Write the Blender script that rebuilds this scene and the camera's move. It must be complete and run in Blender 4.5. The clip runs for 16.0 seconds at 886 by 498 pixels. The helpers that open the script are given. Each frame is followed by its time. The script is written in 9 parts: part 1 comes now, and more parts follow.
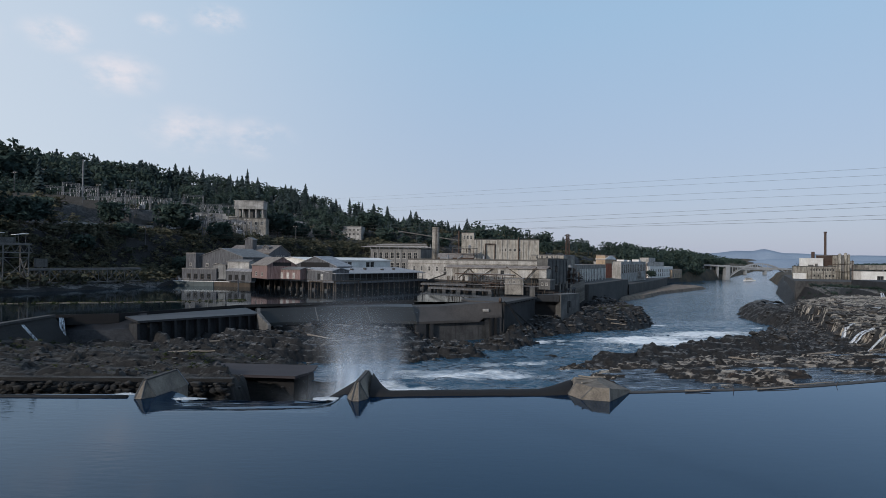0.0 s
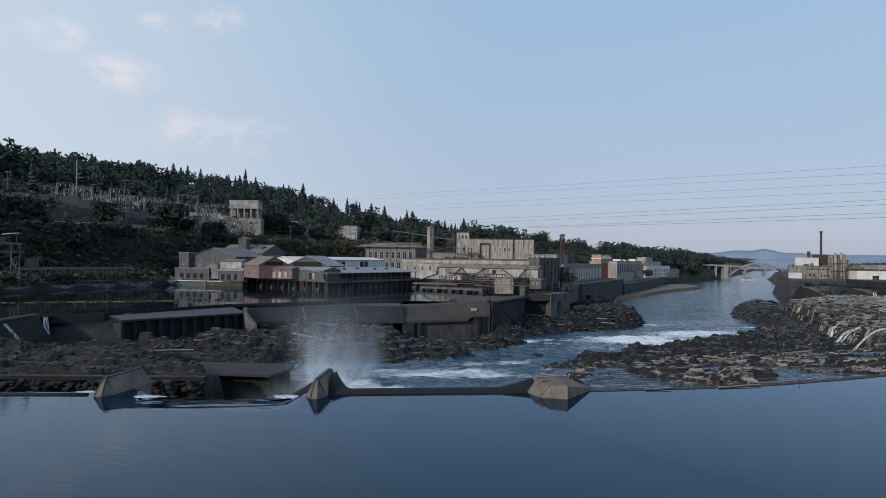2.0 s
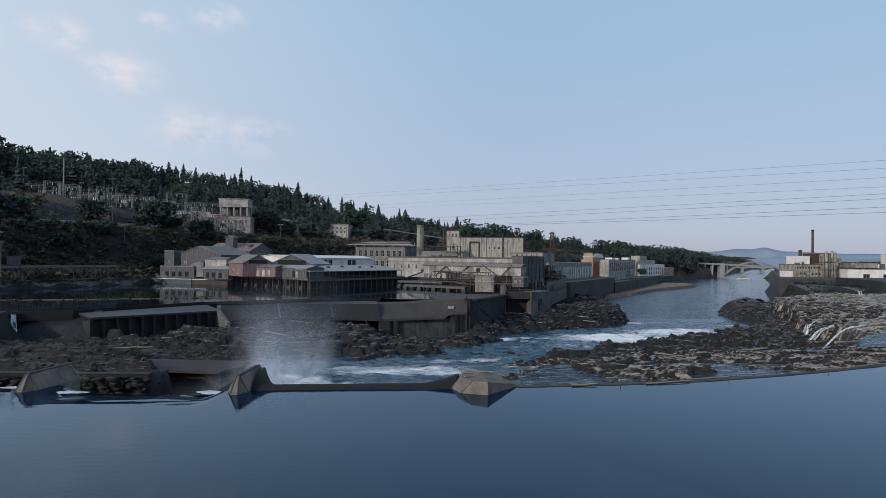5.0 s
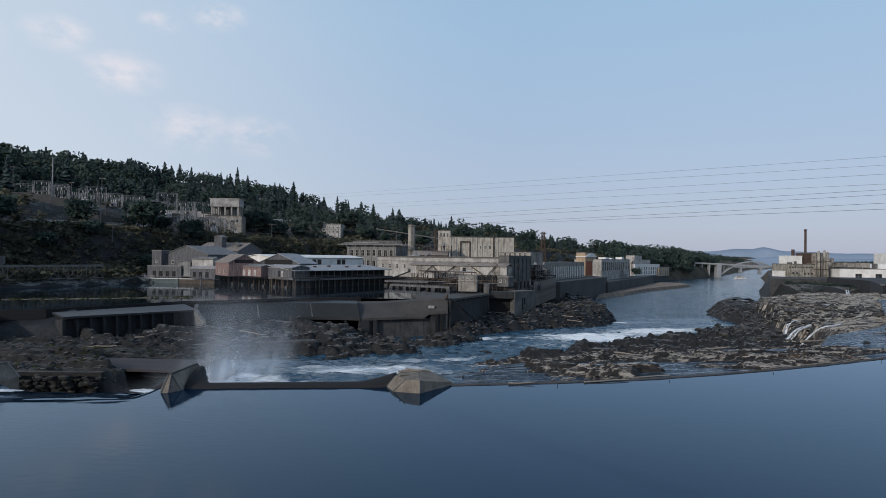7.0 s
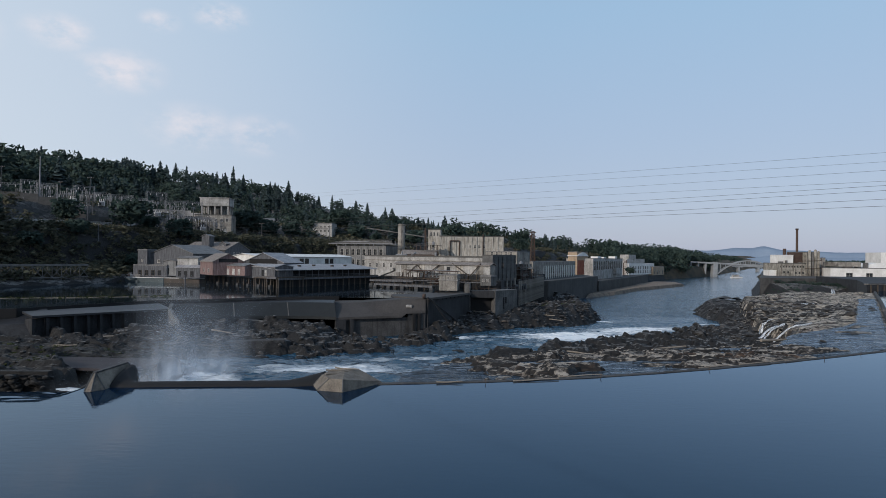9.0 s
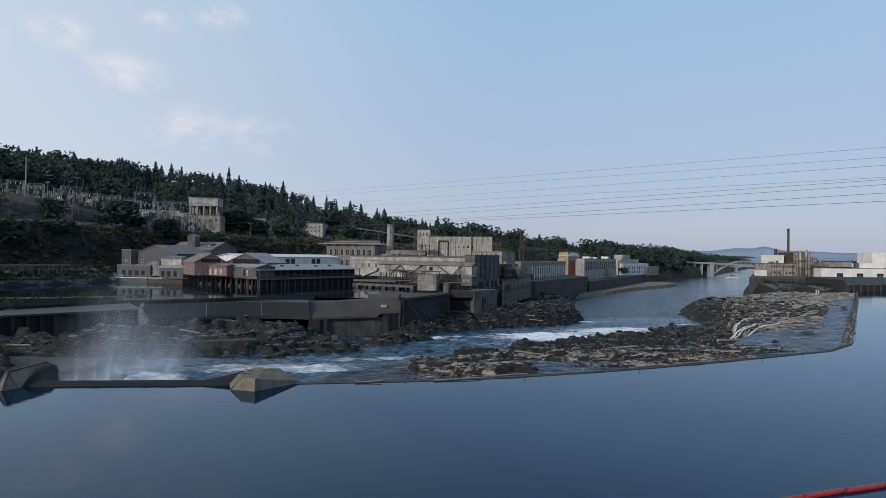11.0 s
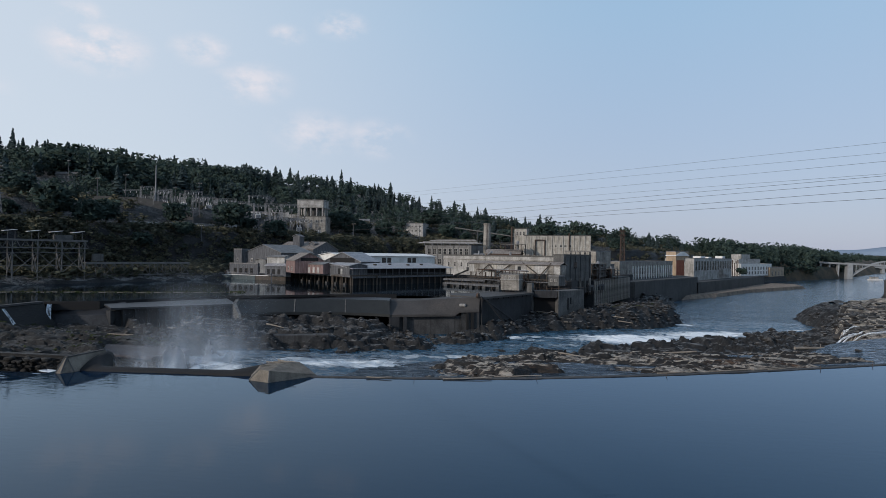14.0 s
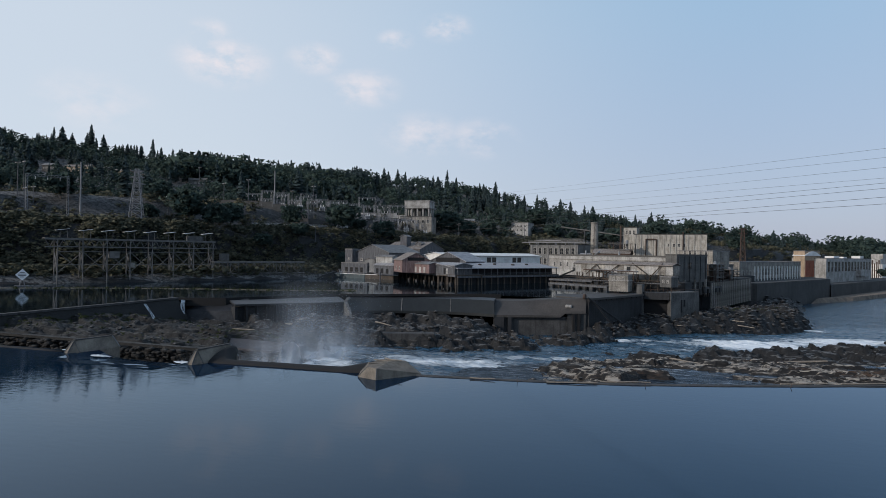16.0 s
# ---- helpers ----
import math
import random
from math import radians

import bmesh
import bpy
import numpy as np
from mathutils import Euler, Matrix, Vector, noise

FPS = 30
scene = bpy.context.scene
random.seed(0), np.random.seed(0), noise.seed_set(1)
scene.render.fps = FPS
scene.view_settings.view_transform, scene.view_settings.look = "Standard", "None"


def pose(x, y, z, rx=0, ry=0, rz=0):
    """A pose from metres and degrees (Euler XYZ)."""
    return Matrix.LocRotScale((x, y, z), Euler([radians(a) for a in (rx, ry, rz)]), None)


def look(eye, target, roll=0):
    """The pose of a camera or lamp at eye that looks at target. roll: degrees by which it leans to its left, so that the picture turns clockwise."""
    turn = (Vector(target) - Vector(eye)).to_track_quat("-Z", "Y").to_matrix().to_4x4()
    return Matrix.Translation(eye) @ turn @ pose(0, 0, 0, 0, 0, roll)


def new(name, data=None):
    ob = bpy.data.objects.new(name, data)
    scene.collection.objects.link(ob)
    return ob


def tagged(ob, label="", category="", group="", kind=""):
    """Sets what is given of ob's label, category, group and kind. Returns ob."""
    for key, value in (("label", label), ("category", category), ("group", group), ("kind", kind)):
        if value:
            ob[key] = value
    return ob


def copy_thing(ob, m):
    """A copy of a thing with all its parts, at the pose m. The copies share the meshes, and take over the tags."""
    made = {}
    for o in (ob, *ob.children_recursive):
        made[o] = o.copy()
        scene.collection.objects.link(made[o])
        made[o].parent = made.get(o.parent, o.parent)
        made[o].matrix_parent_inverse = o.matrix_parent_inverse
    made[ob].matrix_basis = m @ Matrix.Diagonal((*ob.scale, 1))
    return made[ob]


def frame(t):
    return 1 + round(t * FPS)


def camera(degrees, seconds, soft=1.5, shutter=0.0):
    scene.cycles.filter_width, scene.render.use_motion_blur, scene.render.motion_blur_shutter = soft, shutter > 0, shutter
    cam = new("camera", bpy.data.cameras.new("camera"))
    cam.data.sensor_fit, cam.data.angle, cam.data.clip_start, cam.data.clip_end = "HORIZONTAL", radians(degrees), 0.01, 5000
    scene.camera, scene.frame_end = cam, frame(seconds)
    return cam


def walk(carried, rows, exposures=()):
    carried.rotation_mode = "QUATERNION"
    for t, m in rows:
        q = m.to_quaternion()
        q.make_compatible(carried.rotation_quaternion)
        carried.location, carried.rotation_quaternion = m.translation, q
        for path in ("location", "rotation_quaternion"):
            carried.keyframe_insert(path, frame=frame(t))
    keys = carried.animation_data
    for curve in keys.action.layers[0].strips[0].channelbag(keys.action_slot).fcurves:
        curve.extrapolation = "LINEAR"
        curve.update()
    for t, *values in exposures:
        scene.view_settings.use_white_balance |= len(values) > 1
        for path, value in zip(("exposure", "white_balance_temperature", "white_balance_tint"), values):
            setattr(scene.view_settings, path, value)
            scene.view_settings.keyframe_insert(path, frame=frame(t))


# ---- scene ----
cam = camera(71.1, 16.0, soft=0.72)
PATH = [
    (0, (-0.449, 0.666, 12.456), (-0.447, 2.665, 12.489), 0.7),
    (0.5, (0.413, 0.597, 12.459), (0.415, 2.597, 12.492), 0.7),
    (1, (1.311, 0.534, 12.447), (1.312, 2.534, 12.480), 0.7),
    (1.5, (2.271, 0.451, 12.432), (2.271, 2.450, 12.465), 0.7),
    (2, (3.312, 0.342, 12.415), (3.312, 2.341, 12.447), 0.7),
    (2.5, (4.382, 0.257, 12.397), (4.381, 2.257, 12.428), 0.7),
    (3, (5.486, 0.164, 12.395), (5.485, 2.164, 12.426), 0.7),
    (3.5, (6.661, 0.097, 12.390), (6.660, 2.098, 12.420), 0.7),
    (4, (7.864, 0.162, 12.350), (7.863, 2.162, 12.379), 0.7),
    (6.5, (14.985, 0.035, 12.280), (14.981, 2.035, 12.307), 0.7),
    (7, (16.646, 0.014, 12.273), (16.642, 2.014, 12.300), 0.7),
    (7.5, (18.336, -0.064, 12.279), (18.331, 1.936, 12.306), 0.7),
    (8, (20.070, -0.147, 12.297), (20.065, 1.852, 12.324), 0.7),
    (8.5, (21.862, -0.211, 12.341), (21.857, 1.788, 12.366), 0.7),
    (9, (23.706, -0.281, 12.407), (23.700, 1.719, 12.431), 0.7),
    (11.5, (33.810, -0.113, 12.406), (33.800, 1.886, 12.431), 0.7),
    (12, (35.844, -0.001, 12.415), (35.834, 1.998, 12.440), 0.7),
    (12.5, (37.781, 0.155, 12.421), (37.768, 2.155, 12.445), 0.7),
    (13, (39.594, 0.350, 12.435), (39.575, 2.349, 12.459), 0.7),
    (13.5, (41.265, 0.145, 12.532), (41.082, 2.137, 12.554), 0.7),
    (14, (42.114, -0.063, 12.679), (41.745, 1.902, 12.696), 0.8),
    (14.5, (42.384, -0.211, 12.869), (41.901, 1.730, 12.884), 0.8),
    (15, (42.340, -0.117, 12.874), (41.779, 1.803, 12.887), 0.8),
    (15.5, (42.355, -0.140, 12.915), (41.714, 1.754, 12.925), 0.8),
    (16, (42.376, -0.177, 12.938), (41.681, 1.698, 12.948), 0.8),
]
walk(cam, [(t, look(eye, target, roll)) for t, eye, target, roll in PATH])

# ---- world, sun, exposure ----
SUN_ELEV, SUN_AZ = radians(21), radians(222)   # azimuth counted clockwise from +y
sun_dir = Vector((math.sin(SUN_AZ) * math.cos(SUN_ELEV), math.cos(SUN_AZ) * math.cos(SUN_ELEV), math.sin(SUN_ELEV)))
sun = new("sun", bpy.data.lights.new("sun", "SUN"))
sun.data.energy, sun.data.angle, sun.data.color = 2.35, radians(2.0), (1.0, 0.91, 0.82)
sun.matrix_world = look(sun_dir * 100, (0, 0, 0))
scene.view_settings.exposure = 0.0


def link(nt, a, b):
    nt.links.new(a, b)


def make_world():
    w = bpy.data.worlds.new("world")
    scene.world = w
    w.use_nodes = True
    nt = w.node_tree
    n = nt.nodes
    bg = n["Background"]
    sky = n.new("ShaderNodeTexSky")
    sky.sky_type, sky.sun_disc = "NISHITA", False
    sky.sun_elevation, sky.sun_rotation = SUN_ELEV, SUN_AZ
    sky.air_density, sky.dust_density, sky.ozone_density, sky.altitude = 1.0, 1.6, 2.0, 50
    # thin cumulus scraps: noise on the view dome inside a few soft patches
    geo = n.new("ShaderNodeTexCoord")
    stretch = n.new("ShaderNodeMapping")
    stretch.inputs["Scale"].default_value = (1.0, 1.0, 1.7)
    link(nt, geo.outputs["Generated"], stretch.inputs["Vector"])
    ns = n.new("ShaderNodeTexNoise")
    ns.inputs["Scale"].default_value, ns.inputs["Detail"].default_value, ns.inputs["Roughness"].default_value = 16.0, 6.0, 0.6
    link(nt, stretch.outputs["Vector"], ns.inputs["Vector"])
    ramp = n.new("ShaderNodeMapRange")
    ramp.inputs["From Min"].default_value, ramp.inputs["From Max"].default_value = 0.40, 0.62
    link(nt, ns.outputs["Fac"], ramp.inputs["Value"])
    total = None
    for az, el, size, amount in CLOUDS:
        a, e = radians(az), radians(el)
        d = (math.sin(a) * math.cos(e), math.cos(a) * math.cos(e), math.sin(e))
        dist = n.new("ShaderNodeVectorMath")
        dist.operation = "SUBTRACT"
        link(nt, geo.outputs["Generated"], dist.inputs[0])
        dist.inputs[1].default_value = d
        squash = n.new("ShaderNodeVectorMath")
        squash.operation = "MULTIPLY"
        link(nt, dist.outputs[0], squash.inputs[0])
        squash.inputs[1].default_value = (1.0, 1.0, 1.9)
        length = n.new("ShaderNodeVectorMath")
        length.operation = "LENGTH"
        link(nt, squash.outputs[0], length.inputs[0])
        mr = n.new("ShaderNodeMapRange")
        mr.interpolation_type = "SMOOTHSTEP"
        mr.inputs["From Min"].default_value, mr.inputs["From Max"].default_value = size, size * 0.1
        mr.inputs["To Max"].default_value = amount
        link(nt, length.outputs["Value"], mr.inputs["Value"])
        if total is None:
            total = mr.outputs["Result"]
        else:
            mx = n.new("ShaderNodeMath")
            mx.operation = "MAXIMUM"
            link(nt, total, mx.inputs[0])
            link(nt, mr.outputs["Result"], mx.inputs[1])
            total = mx.outputs[0]
    fac = n.new("ShaderNodeMath")
    fac.operation = "MULTIPLY"
    link(nt, total, fac.inputs[0])
    link(nt, ramp.outputs["Result"], fac.inputs[1])
    # summer haze whitens the low sky
    sep = n.new("ShaderNodeSeparateXYZ")
    link(nt, geo.outputs["Generated"], sep.inputs[0])
    low = n.new("ShaderNodeMapRange")
    low.interpolation_type = "SMOOTHSTEP"
    low.inputs["From Min"].default_value, low.inputs["From Max"].default_value = 1.0, 0.30
    low.inputs["To Min"].default_value, low.inputs["To Max"].default_value = 0.25, HAZE
    link(nt, sep.outputs["Z"], low.inputs["Value"])
    tone = n.new("ShaderNodeMapRange")
    tone.inputs["From Min"].default_value, tone.inputs["From Max"].default_value = 0.0, 0.36
    link(nt, sep.outputs["Z"], tone.inputs["Value"])
    hue = n.new("ShaderNodeMix")
    hue.data_type = "RGBA"
    link(nt, tone.outputs["Result"], hue.inputs["Factor"])
    hue.inputs["A"].default_value, hue.inputs["B"].default_value = HAZE_COLOR, HIGH_COLOR
    glow = n.new("ShaderNodeMapRange")
    glow.interpolation_type = "SMOOTHSTEP"
    glow.inputs["From Min"].default_value, glow.inputs["From Max"].default_value = 0.15, -0.80
    glow.inputs["To Max"].default_value = 0.85
    link(nt, sep.outputs["X"], glow.inputs["Value"])
    warm = n.new("ShaderNodeMix")
    warm.data_type = "RGBA"
    link(nt, glow.outputs["Result"], warm.inputs["Factor"])
    link(nt, hue.outputs["Result"], warm.inputs["A"])
    warm.inputs["B"].default_value = GLOW_COLOR
    hz = n.new("ShaderNodeMix")
    hz.data_type = "RGBA"
    link(nt, low.outputs["Result"], hz.inputs["Factor"])
    link(nt, sky.outputs["Color"], hz.inputs["A"])
    link(nt, warm.outputs["Result"], hz.inputs["B"])
    cl = n.new("ShaderNodeMix")
    cl.data_type = "RGBA"
    link(nt, fac.outputs[0], cl.inputs["Factor"])
    link(nt, hz.outputs["Result"], cl.inputs["A"])
    cl.inputs["B"].default_value = CLOUD_COLOR
    link(nt, cl.outputs["Result"], bg.inputs["Color"])
    bg.inputs["Strength"].default_value = SKY_STRENGTH


# azimuth (degrees clockwise from ahead), elevation, angular size, amount
CLOUDS = [(-32.2, 16.8, 0.055, 0.75), (-25.0, 18.8, 0.035, 0.6), (-20.2, 19.9, 0.05, 0.75), (-28.0, 14.6, 0.075, 0.6), (-22.5, 10.6, 0.085, 0.55), (-17.0, 10.4, 0.075, 0.55),
          (-40.0, 15.9, 0.085, 1.0), (-41.1, 18.3, 0.04, 0.6), (-50, 11.5, 0.1, 0.35), (-70, 18, 0.2, 0.6), (65, 12, 0.3, 0.3)]
SKY_STRENGTH = 0.145
HAZE, HAZE_COLOR, HIGH_COLOR, CLOUD_COLOR = 0.85, (3.05, 3.3, 4.25, 1), (2.5, 3.7, 5.05, 1), (6.0, 5.55, 5.75, 1)
GLOW_COLOR = (4.9, 5.4, 6.0, 1)
make_world()


# ---- materials ----
def mat(name, color, dark=None, scale=1.0, rough=0.85, metal=0.0, bump=0.3, fine=8.0, spread=0.5, coat=0.0, stretch=(1, 1, 1), streak=0.0, per_object=0.0):
    """A surface with two scales of stain and a fine relief, in metres; streak: rain marks down a wall."""
    m = bpy.data.materials.new(name)
    m.use_nodes = True
    nt = m.node_tree
    n = nt.nodes
    b = n["Principled BSDF"]
    dark = dark or tuple(c * 0.55 for c in color)
    tc = n.new("ShaderNodeTexCoord")
    mp = n.new("ShaderNodeMapping")
    mp.inputs["Scale"].default_value = stretch
    link(nt, tc.outputs["Object"], mp.inputs["Vector"])
    big = n.new("ShaderNodeTexNoise")
    big.inputs["Scale"].default_value, big.inputs["Detail"].default_value, big.inputs["Roughness"].default_value = 0.22 * scale, 6, 0.65
    small = n.new("ShaderNodeTexNoise")
    small.inputs["Scale"].default_value, small.inputs["Detail"].default_value = fine * 0.35 * scale, 5
    for t in (big, small):
        link(nt, mp.outputs["Vector"], t.inputs["Vector"])
    add = n.new("ShaderNodeMath")
    add.operation = "MULTIPLY_ADD"
    link(nt, small.outputs["Fac"], add.inputs[0])
    add.inputs[1].default_value = 0.55
    link(nt, big.outputs["Fac"], add.inputs[2])
    mr = n.new("ShaderNodeMapRange")
    mr.inputs["From Min"].default_value, mr.inputs["From Max"].default_value = 0.775 - spread * 0.45, 0.775 + spread * 0.45
    link(nt, add.outputs[0], mr.inputs["Value"])
    mix = n.new("ShaderNodeMix")
    mix.data_type = "RGBA"
    mix.inputs["A"].default_value, mix.inputs["B"].default_value = (*dark, 1), (*color, 1)
    link(nt, mr.outputs["Result"], mix.inputs["Factor"])
    out = mix.outputs["Result"]
    if streak:
        mp2 = n.new("ShaderNodeMapping")
        mp2.inputs["Scale"].default_value = (0.9, 0.9, 0.07)
        link(nt, tc.outputs["Object"], mp2.inputs["Vector"])
        st = n.new("ShaderNodeTexNoise")
        st.inputs["Scale"].default_value, st.inputs["Detail"].default_value = 1.6, 6
        link(nt, mp2.outputs["Vector"], st.inputs["Vector"])
        sm = n.new("ShaderNodeMapRange")
        sm.inputs["From Min"].default_value, sm.inputs["From Max"].default_value = 0.48, 0.68
        sm.inputs["To Max"].default_value = streak
        link(nt, st.outputs["Fac"], sm.inputs["Value"])
        mx = n.new("ShaderNodeMix")
        mx.data_type = "RGBA"
        link(nt, sm.outputs["Result"], mx.inputs["Factor"])
        link(nt, out, mx.inputs["A"])
        mx.inputs["B"].default_value = (*(c * 0.4 for c in dark), 1)
        out = mx.outputs["Result"]
    if per_object:
        oi = n.new("ShaderNodeObjectInfo")
        hsv = n.new("ShaderNodeHueSaturation")
        vm = n.new("ShaderNodeMapRange")
        vm.inputs["To Min"].default_value, vm.inputs["To Max"].default_value = 1 - per_object, 1 + per_object
        link(nt, oi.outputs["Random"], vm.inputs["Value"])
        link(nt, vm.outputs["Result"], hsv.inputs["Value"])
        link(nt, out, hsv.inputs["Color"])
        out = hsv.outputs["Color"]
    link(nt, out, b.inputs["Base Color"])
    b.inputs["Roughness"].default_value, b.inputs["Metallic"].default_value = rough, metal
    b.inputs["Coat Weight"].default_value = coat
    if bump:
        bp = n.new("ShaderNodeBump")
        bp.inputs["Strength"].default_value, bp.inputs["Distance"].default_value = bump, 0.15
        link(nt, add.outputs[0], bp.inputs["Height"])
        link(nt, bp.outputs["Normal"], b.inputs["Normal"])
    return m


def water(name, color, scale, strength, stretch=(1, 1, 1), rough=0.03, foam=False, distance=0.1, tint=(0.74, 0.87, 1.0), draw=None, riffle=0.0):
    m = bpy.data.materials.new(name)
    m.use_nodes = True
    nt = m.node_tree
    n = nt.nodes
    b = n["Principled BSDF"]
    b.inputs["Base Color"].default_value = (*color, 1)
    b.inputs["Roughness"].default_value, b.inputs["IOR"].default_value = rough, 1.333
    b.inputs["Specular IOR Level"].default_value = 0.42
    tc = n.new("ShaderNodeTexCoord")
    mp = n.new("ShaderNodeMapping")
    mp.inputs["Scale"].default_value = stretch
    link(nt, tc.outputs["Object"], mp.inputs["Vector"])
    w1 = n.new("ShaderNodeTexNoise")
    w1.inputs["Scale"].default_value, w1.inputs["Detail"].default_value = scale, 4
    w2 = n.new("ShaderNodeTexNoise")
    w2.inputs["Scale"].default_value, w2.inputs["Detail"].default_value = scale * 0.13, 3
    for t in (w1, w2):
        link(nt, mp.outputs["Vector"], t.inputs["Vector"])
    mul = n.new("ShaderNodeMath")
    mul.operation = "MULTIPLY"
    link(nt, w1.outputs["Fac"], mul.inputs[0])
    link(nt, w2.outputs["Fac"], mul.inputs[1])
    bp = n.new("ShaderNodeBump")
    bp.inputs["Strength"].default_value, bp.inputs["Distance"].default_value = strength, distance
    link(nt, mul.outputs[0], bp.inputs["Height"])
    link(nt, bp.outputs["Normal"], b.inputs["Normal"])
    if foam:
        # the chop dies away down the reach
        sep_p, calm, cut = n.new("ShaderNodeSeparateXYZ"), n.new("ShaderNodeMapRange"), n.new("ShaderNodeMath")
        link(nt, tc.outputs["Object"], sep_p.inputs[0])
        calm.inputs["From Min"].default_value, calm.inputs["From Max"].default_value = 300.0, 640.0
        calm.inputs["To Min"].default_value, calm.inputs["To Max"].default_value = 1.0, 0.4
        link(nt, sep_p.outputs["Y"], calm.inputs["Value"])
        cut.operation = "MULTIPLY"
        link(nt, mul.outputs[0], cut.inputs[0])
        link(nt, calm.outputs["Result"], cut.inputs[1])
        link(nt, cut.outputs[0], bp.inputs["Height"])
    if draw:
        # the current pulled towards the open gate ruffles the surface there
        off_c = n.new("ShaderNodeVectorMath")
        off_c.operation = "DISTANCE"
        link(nt, tc.outputs["Object"], off_c.inputs[0])
        off_c.inputs[1].default_value = draw
        fall_off = n.new("ShaderNodeMapRange")
        fall_off.interpolation_type = "SMOOTHSTEP"
        fall_off.inputs["From Min"].default_value, fall_off.inputs["From Max"].default_value = 8.0, 42.0
        fall_off.inputs["To Min"].default_value, fall_off.inputs["To Max"].default_value = 1.9, 1.0
        link(nt, off_c.outputs["Value"], fall_off.inputs["Value"])
        up = n.new("ShaderNodeMath")
        up.operation = "MULTIPLY"
        link(nt, mul.outputs[0], up.inputs[0])
        link(nt, fall_off.outputs["Result"], up.inputs[1])
        link(nt, up.outputs[0], bp.inputs["Height"])
    if not foam:
        # clear blue-green water: a dark body under a mirror that takes its tint
        body, gloss, fres, mixed = n.new("ShaderNodeBsdfDiffuse"), n.new("ShaderNodeBsdfGlossy"), n.new("ShaderNodeFresnel"), n.new("ShaderNodeMixShader")
        body.inputs["Color"].default_value, gloss.inputs["Color"].default_value = (*color, 1), (*tint, 1)
        gloss.inputs["Roughness"].default_value, fres.inputs["IOR"].default_value = rough, 1.333
        for node in (gloss, fres):
            link(nt, bp.outputs["Normal"], node.inputs["Normal"])
        link(nt, fres.outputs[0], mixed.inputs[0])
        link(nt, body.outputs[0], mixed.inputs[1])
        link(nt, gloss.outputs[0], mixed.inputs[2])
        link(nt, mixed.outputs[0], n["Material Output"].inputs["Surface"])
        if riffle:
            # broken white streaks where the water runs shallow
            mp2, st, cutoff, tone, lay = n.new("ShaderNodeMapping"), n.new("ShaderNodeTexNoise"), n.new("ShaderNodeMapRange"), n.new("ShaderNodeBsdfDiffuse"), n.new("ShaderNodeMixShader")
            mp2.inputs["Scale"].default_value = (0.30, 1.9, 1)
            mp2.inputs["Rotation"].default_value = (0, 0, radians(-35))
            st.inputs["Scale"].default_value, st.inputs["Detail"].default_value, st.inputs["Roughness"].default_value = 0.7, 8, 0.7
            link(nt, tc.outputs["Object"], mp2.inputs["Vector"])
            link(nt, mp2.outputs["Vector"], st.inputs["Vector"])
            cutoff.inputs["From Min"].default_value, cutoff.inputs["From Max"].default_value, cutoff.inputs["To Max"].default_value = 0.54, 0.70, riffle
            link(nt, st.outputs["Fac"], cutoff.inputs["Value"])
            tone.inputs["Color"].default_value = (0.55, 0.60, 0.66, 1)
            link(nt, cutoff.outputs["Result"], lay.inputs[0])
            link(nt, mixed.outputs[0], lay.inputs[1])
            link(nt, tone.outputs[0], lay.inputs[2])
            link(nt, lay.outputs[0], n["Material Output"].inputs["Surface"])
        n.remove(b)
    if foam:
        b.inputs["Specular Tint"].default_value = (*tint, 1)
        at = n.new("ShaderNodeAttribute")
        at.attribute_name = "foam"
        mp3 = n.new("ShaderNodeMapping")
        mp3.inputs["Scale"].default_value = (0.55, 1.1, 1)
        mp3.inputs["Rotation"].default_value = (0, 0, radians(-25))
        link(nt, tc.outputs["Object"], mp3.inputs["Vector"])
        fn = n.new("ShaderNodeTexNoise")
        fn.inputs["Scale"].default_value, fn.inputs["Detail"].default_value, fn.inputs["Roughness"].default_value = 0.30, 9, 0.68
        fn.inputs["Distortion"].default_value = 0.8
        link(nt, mp3.outputs["Vector"], fn.inputs["Vector"])
        sm = n.new("ShaderNodeMath")
        sm.operation = "ADD"
        link(nt, fn.outputs["Fac"], sm.inputs[0])
        link(nt, at.outputs["Fac"], sm.inputs[1])
        mr = n.new("ShaderNodeMapRange")
        mr.inputs["From Min"].default_value, mr.inputs["From Max"].default_value = 0.76, 1.06
        link(nt, sm.outputs[0], mr.inputs["Value"])
        mx = n.new("ShaderNodeMix")
        mx.data_type = "RGBA"
        link(nt, mr.outputs["Result"], mx.inputs["Factor"])
        mx.inputs["A"].default_value, mx.inputs["B"].default_value = (*color, 1), (0.82, 0.85, 0.87, 1)
        link(nt, mx.outputs["Result"], b.inputs["Base Color"])
        rr = n.new("ShaderNodeMapRange")
        rr.inputs["To Min"].default_value, rr.inputs["To Max"].default_value = rough, 0.8
        link(nt, mr.outputs["Result"], rr.inputs["Value"])
        link(nt, rr.outputs["Result"], b.inputs["Roughness"])
    return m


